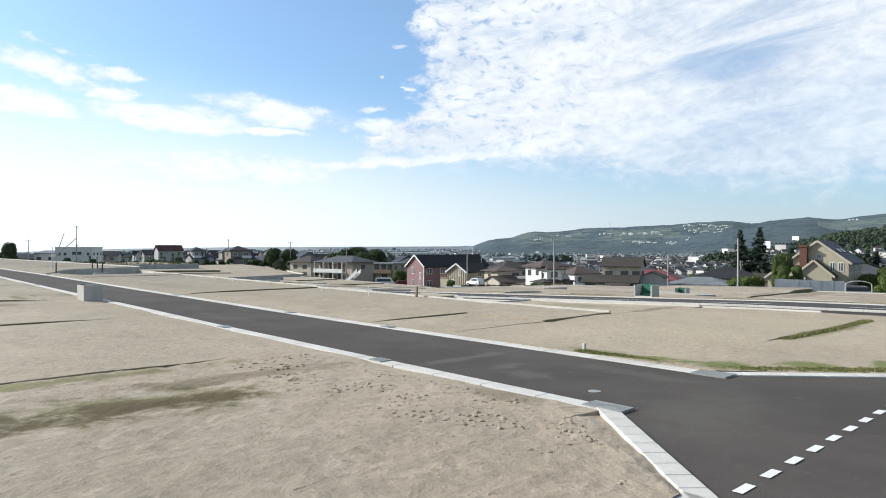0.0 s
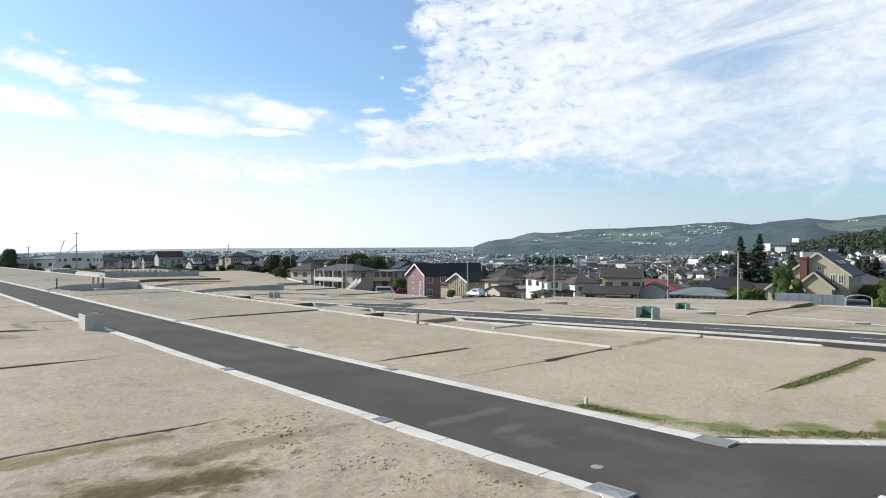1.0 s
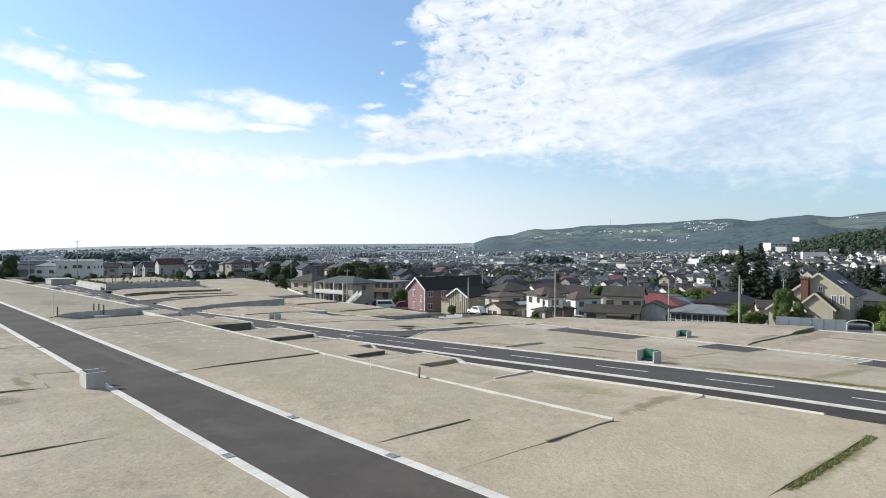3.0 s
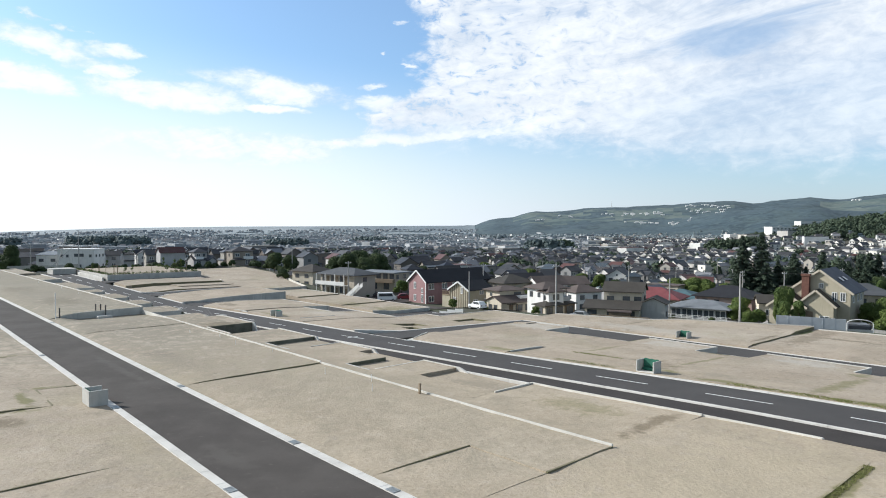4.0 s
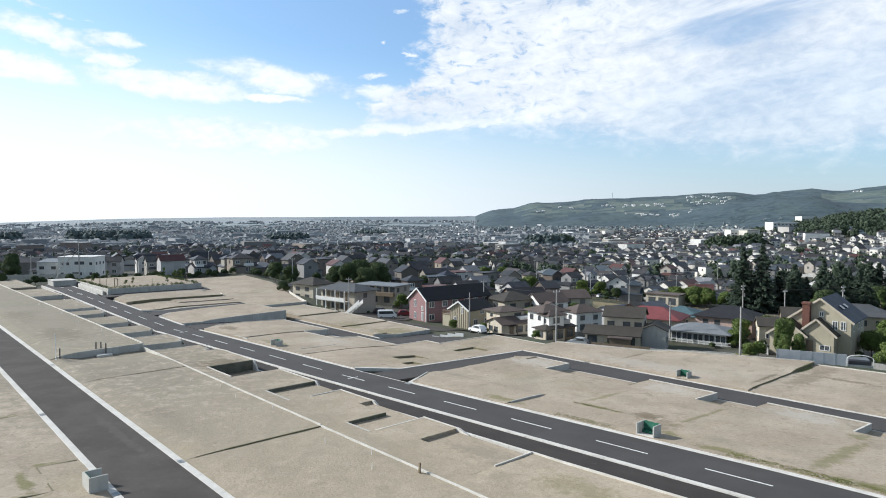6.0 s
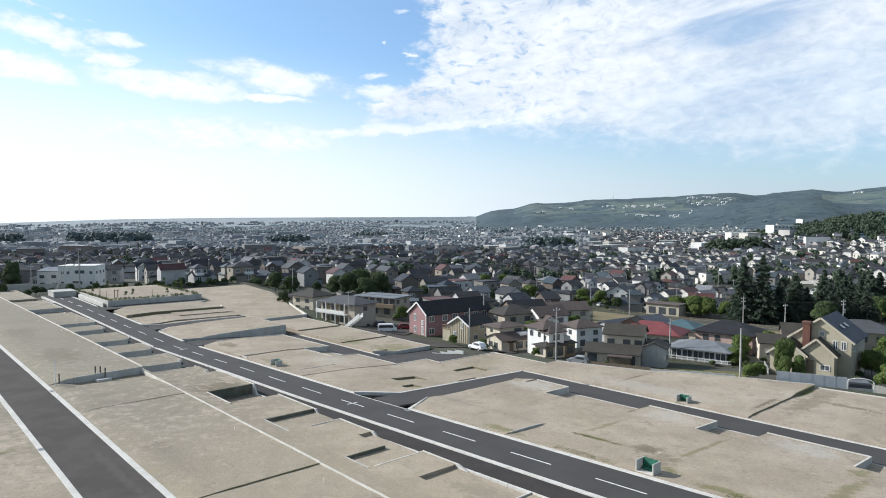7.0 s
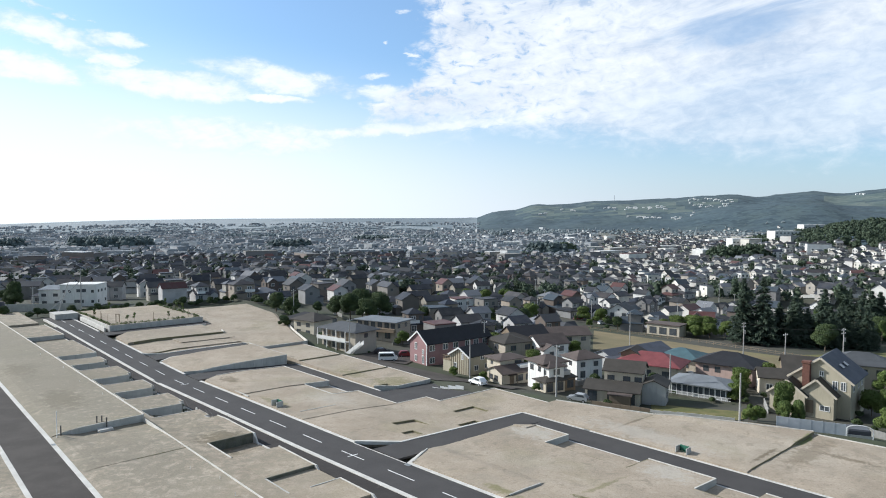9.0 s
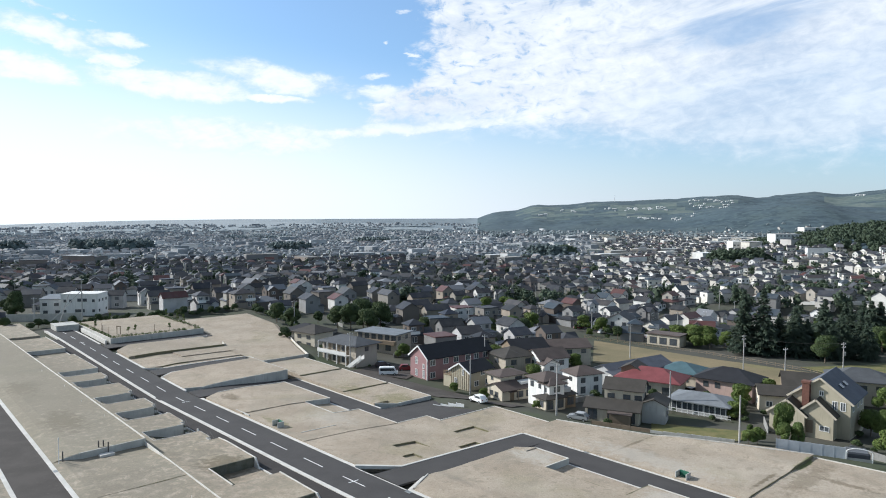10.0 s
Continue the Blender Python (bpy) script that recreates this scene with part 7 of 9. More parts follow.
def garbage_bay(u, v, z, yaw, w=2.0, d=1.3, high=1.05, net=True):
    m = SITE @ Matrix.Translation((v, u, z)) @ Matrix.Rotation(radians(yaw), 4, "Z")
    g = thing("garbage_bay", m, "three-sided grey concrete garbage bay with green net", "garbage bay", "garbage bays")
    bm = boxed(-w / 2, w / 2, d / 2 - 0.13, d / 2, -0.4, high, bevel=0.015)
    part("back_wall", bm, CONCRETE, g)
    for s in (-1, 1):
        x0 = s * w / 2
        part("side_wall", boxed(min(x0, x0 - s * 0.13), max(x0, x0 - s * 0.13), -d / 2, d / 2 - 0.13, -0.4, high, bevel=0.015), CONCRETE, g)
    part("slab", boxed(-w / 2 + 0.13, w / 2 - 0.13, -d / 2, d / 2 - 0.13, -0.4, 0.06), KERB, g)
    if net:
        bm = bmesh.new()
        n = 9
        rows = []
        for i in range(n):
            x = -w / 2 + 0.16 + (w - 0.32) * i / (n - 1)
            rows.append([bm.verts.new((x, y, zz + 0.03 * math.sin(i * 2.1 + zz * 5))) for y, zz in ((d / 2 - 0.16, 0.1), (d / 2 - 0.20, high * 0.4), (d / 2 - 0.18, high * 0.75), (d / 2 - 0.16, high + 0.03), (d / 2 - 0.10, high + 0.05))])
        for a, b in zip(rows, rows[1:]):
            for k in range(4):
                bm.faces.new((a[k], b[k], b[k + 1], a[k + 1]))
        part("net", bm, NET, g, "green mesh net folded over the back")
        part("folded_net", boxed(-w / 2 + 0.2, w / 2 - 0.2, d / 2 - 0.55, d / 2 - 0.2, 0.06, 0.3, bevel=0.08), NET, g, "green net folded on the slab")


garbage_bay(49.0, 12.85, road_1(49) + 0.03, 90, 1.6, 1.2, 1.02)
garbage_bay(31.0, 52.4, road_2(31) + 0.05, -90, 1.75, 1.2, 1.0)
garbage_bay(97.5, 52.5, road_2(97.5) + 0.05, -90, 1.8, 1.2, 1.0)
garbage_bay(43.0, 81.3, -2.5, -90, 1.6, 1.1, 1.0)


def stake(u, v, z, high, r=0.035, label="weathered wooden marker stake", mat=STAKE, lean=2.0):
    ob = part("marker_stake", boxed(-r, r, -r, r, -0.3, high, bevel=0.006), mat, None, "", SITE @ Matrix.Translation((v, u, z)) @ Matrix.Rotation(radians(lean), 4, "X"))
    return tagged(ob, label, "stake", "marker stakes")


stake(36.3, 30.7, 0.16, 0.75, 0.07)
for u, v in ((41.5, 30.3), (46.0, 29.0), (57.0, 30.2), (63.0, 29.4), (68, 30.0), (73, 28.8), (39, 28.5), (110, 30), (121, 29.5), (134, 30.0), (150, 29.6)):
    stake(u, v, 0.25 if u < 95 else 0.95, 0.5, 0.018, "thin pale marker stake", FRAME_WHITE, rng.uniform(-4, 4))
for u, v, hh in ((94.7, 20.9, 0.95), (95.9, 25.4, 1.0), (95.9, 26.0, 0.95), (94.8, 26.3, 0.9)):
    stake(u, v, 0.3, hh + 0.6, 0.07, "short dark timber post on the plot edge", FRAME_DARK)
stake(94.4, 20.4, 0.2, 3.6, 0.045, "tall thin pale post at the plot edge", FRAME_WHITE, 0)
stake(13.9, 19.4, 0.0, 0.28, 0.05, "short pale marker post in the grass", KERB)
block_pile = part("concrete_pad", boxed(-0.9, 0.9, -0.5, 0.5, -0.3, 0.12, bevel=0.03), KERB, None, "", SITE @ Matrix.Translation((26.0, 94.4, 0.34)))
tagged(block_pile, "small pale concrete pad at the wall foot", "concrete pad")


def car(x, y, yaw, paint, label, van=False, z=None):
    c = thing("car" if not van else "van", pose(x, y, land(x, y) if z is None else z, 0, 0, yaw), label, "car" if not van else "van", "parked vehicles")
    ln, wd = (3.7, 1.62) if not van else (4.4, 1.7)
    if van:
        prof = ((-2.15, 0.35), (2.15, 0.35), (2.2, 0.9), (1.95, 1.1), (1.4, 1.85), (1.2, 1.95), (-2.05, 1.95), (-2.2, 1.6), (-2.2, 0.6))
    else:
        prof = ((-1.8, 0.35), (1.8, 0.35), (1.85, 0.7), (1.7, 0.85), (0.9, 0.98), (0.3, 1.5), (-1.2, 1.52), (-1.65, 1.05), (-1.85, 0.9), (-1.85, 0.6))
    bm = bmesh.new()
    sides = []
    for s in (-1, 1):
        sides.append([bm.verts.new((px, s * wd / 2 * (1.0 if pz < 1.05 else 0.86), pz)) for px, pz in prof])
    n = len(prof)
    bm.faces.new(sides[0])
    bm.faces.new(sides[1][::-1])
    for i in range(n):
        bm.faces.new((sides[0][i], sides[1][i], sides[1][(i + 1) % n], sides[0][(i + 1) % n]))
    bmesh.ops.recalc_face_normals(bm, faces=bm.faces)
    bmesh.ops.bevel(bm, geom=list(bm.edges), offset=0.05, segments=2, affect="EDGES")
    part("body", bm, paint, c)
    top = 1.75 if van else 1.42
    for s in (-1, 1):
        yy = s * wd / 2 * 0.93
        bm = bmesh.new()
        pts = ((-1.9, 1.15), (1.5, 1.15), (1.15, top), (-1.85, top)) if van else ((-1.35, 1.02), (0.7, 1.02), (0.25, top), (-1.1, top))
        vs = [bm.verts.new((px, yy * (1.02 if pz < 1.2 else 0.965) + s * 0.012, pz)) for px, pz in pts]
        f = bm.faces.new(vs)
        bmesh.ops.solidify(bm, geom=[f], thickness=0.02)
        part("side_window", bm, GLASS, c)
    a, b, z0, z1 = (1.93, 1.45, 1.12, 1.78) if van else (0.88, 0.38, 1.0, 1.45)
    bm = bmesh.new()
    vs = [bm.verts.new(p) for p in ((a + 0.03, -0.66, z0), (a + 0.03, 0.66, z0), (b + 0.03, 0.6, z1), (b + 0.03, -0.6, z1))]
    f = bm.faces.new(vs)
    bmesh.ops.solidify(bm, geom=[f], thickness=0.02)
    part("windscreen", bm, GLASS, c)
    for wx in (-ln * 0.32, ln * 0.32):
        for s in (-1, 1):
            wh = part("wheel", tube(bmesh.new(), (wx, s * (wd / 2 - 0.17), 0.3), (wx, s * (wd / 2 + 0.01), 0.3), 0.3, 0.3, 14), RUBBER, c)
            part("rim", tube(bmesh.new(), (wx, s * (wd / 2), 0.3), (wx, s * (wd / 2 + 0.02), 0.3), 0.18, 0.17, 10), METAL, wh)
    for s in (-0.55, 0.55):
        part("headlight", boxed(ln / 2 - 0.08, ln / 2 + 0.03, s - 0.16, s + 0.16, 0.62, 0.76, bevel=0.02), FRAME_WHITE, c)
        part("tail_light", boxed(-ln / 2 - 0.04, -ln / 2 + 0.05, s - 0.12, s + 0.12, 0.7, 0.9, bevel=0.02), R_RED, c)
    return c


CAR_WHITE = material("white_car_paint", (0.78, 0.78, 0.77), None, 0.3, 1.0, 5.0, 0.03, 0.0)
CAR_RED = material("dark_red_car_paint", (0.18, 0.03, 0.035), None, 0.3, 1.0, 5.0, 0.05, 0.0)
CAR_SILVER = material("silver_car_paint", (0.42, 0.43, 0.44), None, 0.3, 1.0, 5.0, 0.05, 0.0, 0.5)
CAR_DARK = material("dark_car_paint", (0.05, 0.055, 0.065), None, 0.3, 1.0, 5.0, 0.05, 0.0)
car(6.1, 126.0, 128, CAR_WHITE, "small white car parked beside the site edge")
car(-13.4, 154.5, 5, CAR_WHITE, "pale cream van parked by the flats", True)
car(-9.6, 161.0, 10, CAR_RED, "dark red car parked behind the van")
car(23.4, 117.6, 150, CAR_SILVER, "silver car parked behind the white house")
car(-15.6, 163.5, 30, CAR_DARK, "dark car parked by the flats")
for k, (x, y) in enumerate(((69.5, 239.0), (72.5, 238.0), (75.0, 236.5))):
    car(x, y, 40, (CAR_WHITE, CAR_SILVER, CAR_WHITE)[k], "pale car parked beside the white gabled house")
car(-62, 246, 10, CAR_WHITE, "white car parked by the open ground")


def fence(points, high, mat, label, name="fence", gap=2.0, panel=True, rails=0):
    f = thing(name, pose(0, 0, 0), label, name.replace("_", " "))
    for (x0, y0), (x1, y1) in zip(points, points[1:]):
        ln = math.hypot(x1 - x0, y1 - y0)
        n = max(1, round(ln / gap))
        yaw = math.degrees(math.atan2(y1 - y0, x1 - x0))
        for i in range(n):
            x, y = x0 + (x1 - x0) * i / n, y0 + (y1 - y0) * i / n
            m = pose(x, y, land(x, y), 0, 0, yaw)
            if panel:
                part("panel", boxed(0.03, ln / n - 0.03, -0.04, 0.04, -0.5, high, bevel=0.01), mat, f, "", m)
            part("post", boxed(-0.045, 0.045, -0.06, 0.06, -0.6, high + 0.05), mat, f, "", m)
            for r in range(rails):
                zz = high * (r + 0.7) / rails
                part("rail", boxed(0.0, ln / n, -0.025, 0.025, zz - 0.03, zz + 0.03), mat, f, "", m)
    return f


fence(((48.6, 98.0), (56.8, 94.6)), 1.6, SHEET, "tall pale grey metal panel fence beside the yellow house", "panel_fence", 1.6)
fence(((44.0, 101.6), (33.0, 107.6)), 0.45, CONCRETE, "low grey concrete block wall of the garden", "garden_wall", 2.0)
fence(((24.5, 112.2), (33.0, 107.6)), 0.6, W_BROWN, "low dark board fence before the old house", "board_fence", 1.5)
fence(((48, 232), (80, 205), (97, 178), (100, 160)), 1.0, STAKE, "low weathered wooden rail fence along the dry field", "rail_fence", 2.5, False, 2)
fence(((-170, 222), (-121, 221)), 2.6, CONCRETE, "long grey concrete boundary wall", "boundary_wall", 3.0)
fence(((-2.4, 127.5), (3.4, 124.0)), 0.7, FRAME_WHITE, "low white guard panels beside the lane", "guard_panels", 1.6)
# gate with an arch beside the panel fence
g = thing("garden_gate", pose(58.3, 93.9, land(58.3, 93.9) - 0.45, 0, 0, -22), "white arched metal carport gate", "gate")
for xx in (-1.6, 1.6):
    part("gate_post", boxed(xx - 0.06, xx + 0.06, -0.06, 0.06, -0.5, 1.6), FRAME_WHITE, g)
bm = bmesh.new()
pts = [(1.6 * math.cos(radians(a)), 0, 1.6 + 0.55 * math.sin(radians(a))) for a in range(0, 181, 20)]
for p, q in zip(pts, pts[1:]):
    tube(bm, p, q, 0.06, 0.06, 6)
bmesh.ops.remove_doubles(bm, verts=bm.verts, dist=0.03)
part("arch", bm, FRAME_WHITE, g)
part("gate_panel", boxed(-1.54, 1.54, -0.03, 0.03, 0.0, 0.75), METAL, g)
part("dark_cover", boxed(-1.5, 1.5, 0.6, 3.4, 0.05, 1.35, bevel=0.2), CAR_DARK, g, "dark covered shape behind the gate")


def patch(name, pts, mat, label, dz=0.06, cell=2.5):
    """Ground cover over a quadrilateral of the land, lying just above it."""
    (ax, ay), (bx, by), (cx, cy), (dx, dy) = pts
    n, m = max(2, int(math.hypot(bx - ax, by - ay) / cell)), max(2, int(math.hypot(dx - ax, dy - ay) / cell))
    verts, faces = [], []
    for i in range(n + 1):
        for j in range(m + 1):
            s, t = i / n, j / m
            x = (ax * (1 - s) + bx * s) * (1 - t) + (dx * (1 - s) + cx * s) * t
            y = (ay * (1 - s) + by * s) * (1 - t) + (dy * (1 - s) + cy * s) * t
            verts.append((x, y, land(x, y) + dz))
    for i in range(n):
        for j in range(m):
            a = i * (m + 1) + j
            faces.append((a, a + m + 1, a + m + 2, a + 1))
    me = bpy.data.meshes.new(name)
    me.from_pydata(verts, [], faces)
    ob = new(name, me)
    me.materials.append(mat)
    return tagged(ob, label, name.replace("_", " "), kind="structure")


patch("field", ((40, 182), (78, 150), (100, 172), (50, 226)), FIELD, "dry yellow-brown mown field", 0.12)
patch("field", ((78, 150), (118, 140), (120, 165), (100, 172)), FIELD, "dry yellow-brown mown field", 0.12)
patch("lawn", ((33.5, 108.0), (44.0, 102.5), (52.0, 113.0), (36.5, 118.5)), LAWN, "rough green garden lawn", 0.10)
patch("lawn", ((100, 172), (140, 166), (150, 200), (98, 185)), LAWN, "bright green grass below the trees", 0.13)
patch("lane", ((-26, 152.5), (12, 121.5), (15.5, 126.0), (-20, 158.0)), ASPHALT, "narrow grey asphalt lane along the houses", 0.14)
patch("yard", ((-22, 156), (-9, 150), (-6, 160), (-16, 170)), ASPHALT, "grey asphalt yard with parked cars", 0.17)


# ---- the town ----
def free_spot(x, y, near=()):
    u, v = to_site(x, y)
    w = max(v - ramp(u, EDGE), u - 230.0)
    if w < (13 if u < 140 else 7):
        return False
    if 30 < x < 125 and 140 < y < 232 and x > 0.2 * y and (y < 232 - (x - 48) * 0.2):
        return False
    if x > 95 and 150 < y < 250 and x / y > 0.42:
        return False
    if math.exp(-((x - 560) / 170) ** 2 - ((y - 760) / 230) ** 2) > 0.33:
        return False
    return all((x - a) ** 2 + (y - b) ** 2 > r * r for a, b, r in near)


TAKEN = [(o.matrix_basis.translation.x, o.matrix_basis.translation.y, 15.0 if o.name.startswith(("apartment", "office", "workshop")) else 10.5) for o in scene.objects if o.parent is None and o.name.split(".")[0] in ("house", "apartment_house", "workshop", "garage", "office_block")]
TAKEN += [(-120, 222, 14), (-112, 225, 10), (64, 248, 12), (-132, 228, 15), (-148, 232, 14), (-118, 230, 11), (-164, 236, 12), (-28, 218, 14), (-4, 150, 12), (80, 228, 14), (-15, 154, 13), (-12, 172, 9), (101, 128, 13), (108, 136, 10), (44, 109, 13), (78, 112, 15), (72, 104, 12), (20, 118, 9)]


def volumes(rows):
    """Walls and roofs of a house built up from blocks: x, y, w, d, height, roof, rise."""
    walls, roofs = bmesh.new(), bmesh.new()
    for x, y, w, d, h, roof, rise in rows:
        box(walls, x - w / 2, x + w / 2, y - d / 2, y + d / 2, -1.5, h)
        if roof.startswith("gable"):
            k = roof[-1]
            ends = [[(s * w / 2, -d / 2, h), (s * w / 2, d / 2, h), (s * w / 2, 0, h + rise)] if k == "x" else [(-w / 2, s * d / 2, h), (w / 2, s * d / 2, h), (0, s * d / 2, h + rise)] for s in (-1, 1)]
            for t in ends:
                walls.faces.new([walls.verts.new((px + x, py + y, pz)) for px, py, pz in t])
        tmp = bmesh.new()
        if roof == "flat":
            box(tmp, -w / 2 - 0.15, w / 2 + 0.15, -d / 2 - 0.15, d / 2 + 0.15, h + 0.004, h + 0.3)
        elif roof == "hip":
            hip_roof(tmp, w, d, h, rise, 0.5, 0.14)
        else:
            gable_roof(tmp, w, d, h, rise, 0.45, 0.14, roof[-1])
        bmesh.ops.translate(tmp, vec=(x, y, 0), verts=tmp.verts)
        me = bpy.data.meshes.new("tmp")
        tmp.to_mesh(me)
        tmp.free()
        roofs.from_mesh(me)
        bpy.data.meshes.remove(me)
    bmesh.ops.recalc_face_normals(walls, faces=walls.faces)
    return walls, roofs


def stock_house(label, rows, wins, balcony=None, wall=None):
    """A suburban house: rows of blocks, windows (x, y, z, yaw, w, h) and an optional balcony."""
    t = thing("town_house", pose(0, 0, 0), label, "house", "town houses")
    walls, roofs = volumes(rows)
    body = part("wall", walls, wall or TOWN_WALL, t)
    part("roof", roofs, TOWN_ROOF, t)
    for x, y, z, yaw, w, h in wins:
        add_window(body, x, y, z, yaw, w, h, FRAME_WHITE if w > 1.55 else FRAME_DARK)
    if balcony:
        part("balcony", boxed(*balcony), FRAME_WHITE if len(rows) % 2 else W_BROWN, t)
    return t


TWO, ONE = "two-storey suburban house with tiled roofs and pale walls", "single-storey suburban house with dark tiled roof"
PLANS = (
    # a small upper storey set back on a wide ground floor
    (TWO, ((0, 0, 9.2, 7.6, 2.9, "hip", 1.3), (0.9, 0.6, 5.6, 5.2, 5.5, "gable_x", 1.5)), ((-0.6, -2.0, 3.9, 0, 1.6, 1.1), (2.2, -2.0, 3.9, 0, 1.1, 1.1), (-2.6, -3.8, 0.7, 0, 1.8, 1.8), (-1.9, 0.6, 3.9, -90, 1.2, 1.0), (2.4, -3.8, 0.9, 0, 1.6, 1.3))),
    (TWO, ((0, 0, 8.6, 7.0, 2.8, "gable_x", 1.5), (-1.2, 0.4, 5.0, 5.6, 5.6, "hip", 1.5), (2.6, -3.8, 3.0, 2.4, 2.6, "gable_y", 0.9)), ((-2.2, -2.4, 3.9, 0, 1.6, 1.1), (0.2, -2.4, 3.9, 0, 1.0, 1.1), (-2.4, -3.5, 0.7, 0, 1.8, 1.8), (1.3, 0.4, 4.0, 90, 1.2, 1.0), (-3.7, 0.6, 3.9, -90, 1.2, 1.0)), (-3.6, -0.4, -3.4, -2.42, 2.9, 3.75)),
    # full two storeys
    (TWO, ((0, 0, 8.4, 6.4, 5.5, "gable_x", 1.7), (-2.0, -3.9, 3.8, 2.2, 2.7, "hip", 0.8)), ((-2.2, -3.2, 3.5, 0, 1.7, 1.2), (2.0, -3.2, 3.5, 0, 1.3, 1.2), (2.2, -3.2, 0.7, 0, 1.7, 1.8), (-4.2, 0.6, 3.6, -90, 1.2, 1.0), (4.2, -0.6, 3.6, 90, 1.2, 1.0)), (0.4, 3.6, -4.2, -3.22, 2.75, 3.7)),
    (TWO, ((0, 0.4, 6.2, 8.2, 5.6, "gable_y", 1.9), (3.9, 1.0, 2.6, 5.0, 2.8, "hip", 0.8), (-1.0, -4.6, 3.6, 2.4, 2.6, "gable_y", 0.8)), ((-1.4, -3.7, 3.6, 0, 1.5, 1.3), (1.5, -3.7, 3.6, 0, 1.3, 1.3), (1.8, -3.7, 0.8, 0, 1.6, 1.5), (-3.1, 1.0, 3.6, -90, 1.4, 1.0), (3.1, -1.6, 3.6, 90, 1.3, 1.0))),
    (TWO, ((0, 0, 7.4, 7.2, 5.6, "hip", 1.8), (-1.8, -4.3, 3.4, 2.0, 2.6, "hip", 0.7), (4.4, 0.6, 2.6, 4.6, 2.7, "gable_x", 0.9)), ((-2.0, -3.6, 3.6, 0, 1.6, 1.2), (1.8, -3.6, 3.6, 0, 1.6, 1.2), (1.8, -3.6, 0.7, 0, 1.8, 1.8), (-3.7, 0.4, 3.6, -90, 1.2, 1.1), (3.7, -1.6, 3.6, 90, 1.2, 1.1)), (0.1, 3.5, -4.6, -3.62, 2.75, 3.7)),
    # crossed gables
    (TWO, ((0, 0, 8.8, 5.4, 5.4, "gable_x", 1.6), (-2.0, -2.8, 4.0, 3.4, 5.4, "gable_y", 1.3)), ((-2.0, -4.5, 3.5, 0, 1.6, 1.2), (-2.0, -4.5, 0.7, 0, 1.8, 1.7), (2.2, -2.7, 3.5, 0, 1.4, 1.2), (2.2, -2.7, 0.8, 0, 1.6, 1.5), (-4.4, 0.2, 3.6, -90, 1.2, 1.0))),
    (ONE, ((0, 0, 9.6, 7.0, 2.9, "hip", 1.9), (2.6, -4.0, 3.6, 2.8, 2.8, "gable_y", 1.3)), ((-2.6, -3.5, 0.7, 0, 1.8, 1.7), (0.0, -3.5, 0.9, 0, 1.2, 1.3), (-4.8, 0.4, 0.9, -90, 1.3, 1.1))),
    (ONE, ((0, 0, 8.6, 6.0, 3.0, "gable_x", 1.5), (-3.4, -2.6, 3.2, 4.4, 2.7, "gable_y", 1.1)), ((1.2, -3.0, 0.7, 0, 1.8, 1.7), (3.0, -3.0, 0.9, 0, 1.2, 1.2), (-3.4, -4.8, 0.8, 0, 1.5, 1.3))),
    # a flat-roofed box
    ("boxy two-storey house with flat roof and pale walls", ((0, 0, 7.6, 6.6, 5.7, "flat", 0.3), (3.2, -3.9, 3.0, 2.2, 2.8, "flat", 0.3)), ((-2.0, -3.3, 3.6, 0, 1.8, 1.2), (1.4, -3.3, 3.6, 0, 1.3, 1.2), (-2.0, -3.3, 0.7, 0, 1.8, 1.8), (-3.8, 0.4, 3.6, -90, 1.1, 1.1), (3.8, 0.4, 3.6, 90, 1.1, 1.1))),
)
STOCK = [stock_house(*p) for p in PLANS]
STOCK_PALE = [stock_house(p[0], p[1], p[2], p[3] if len(p) > 3 else None, TOWN_PALE) for p in PLANS]

rng = random.Random(2024)
spots, taken_cells = [], {}
for bi in range(-24, 25):
    for bj in range(0, 34):
        bx, by = bi * 86 + rng.uniform(-8, 8), 60 + bj * 72 + bi * 7 + rng.uniform(-8, 8)
        tilt = radians(rng.choice((24, 30, 36, 18, -18, 42)) + rng.uniform(-4, 4))
        for a in range(7):
            for b in range(6):
                lx, ly = (a - 3) * 11.4 + rng.uniform(-1.3, 1.3), (b - 2.5) * 11.0 + (2.5 if b % 2 else -2.5) * 0.6 + rng.uniform(-1.2, 1.2)
                x, y = bx + lx * math.cos(tilt) - ly * math.sin(tilt), by + lx * math.sin(tilt) + ly * math.cos(tilt)
                r = math.hypot(x, y)
                if y < 80 or abs(x / y) > 0.86 or r > 2350 or rng.random() < 0.10 + max(0, (r - 1100) / 1300):
                    continue
                key = (int(x // 9.5), int(y // 9.5))
                if any((x - q[0]) ** 2 + (y - q[1]) ** 2 < 86 for di in (-1, 0, 1) for dj in (-1, 0, 1) for q in taken_cells.get((key[0] + di, key[1] + dj), ())):
                    continue
                if not free_spot(x, y):
                    continue
                taken_cells.setdefault(key, []).append((x, y))
                spots.append((r, x, y, tilt + rng.choice((0, 0, 90, 180)) * math.pi / 180 + rng.uniform(-0.08, 0.08)))
spots.sort()
near_spots = [s for s in spots if s[0] < 420 and free_spot(s[1], s[2], TAKEN)]
NEAR = near_spots[:285]
used = {(b, k): False for b in (True, False) for k in range(len(PLANS))}
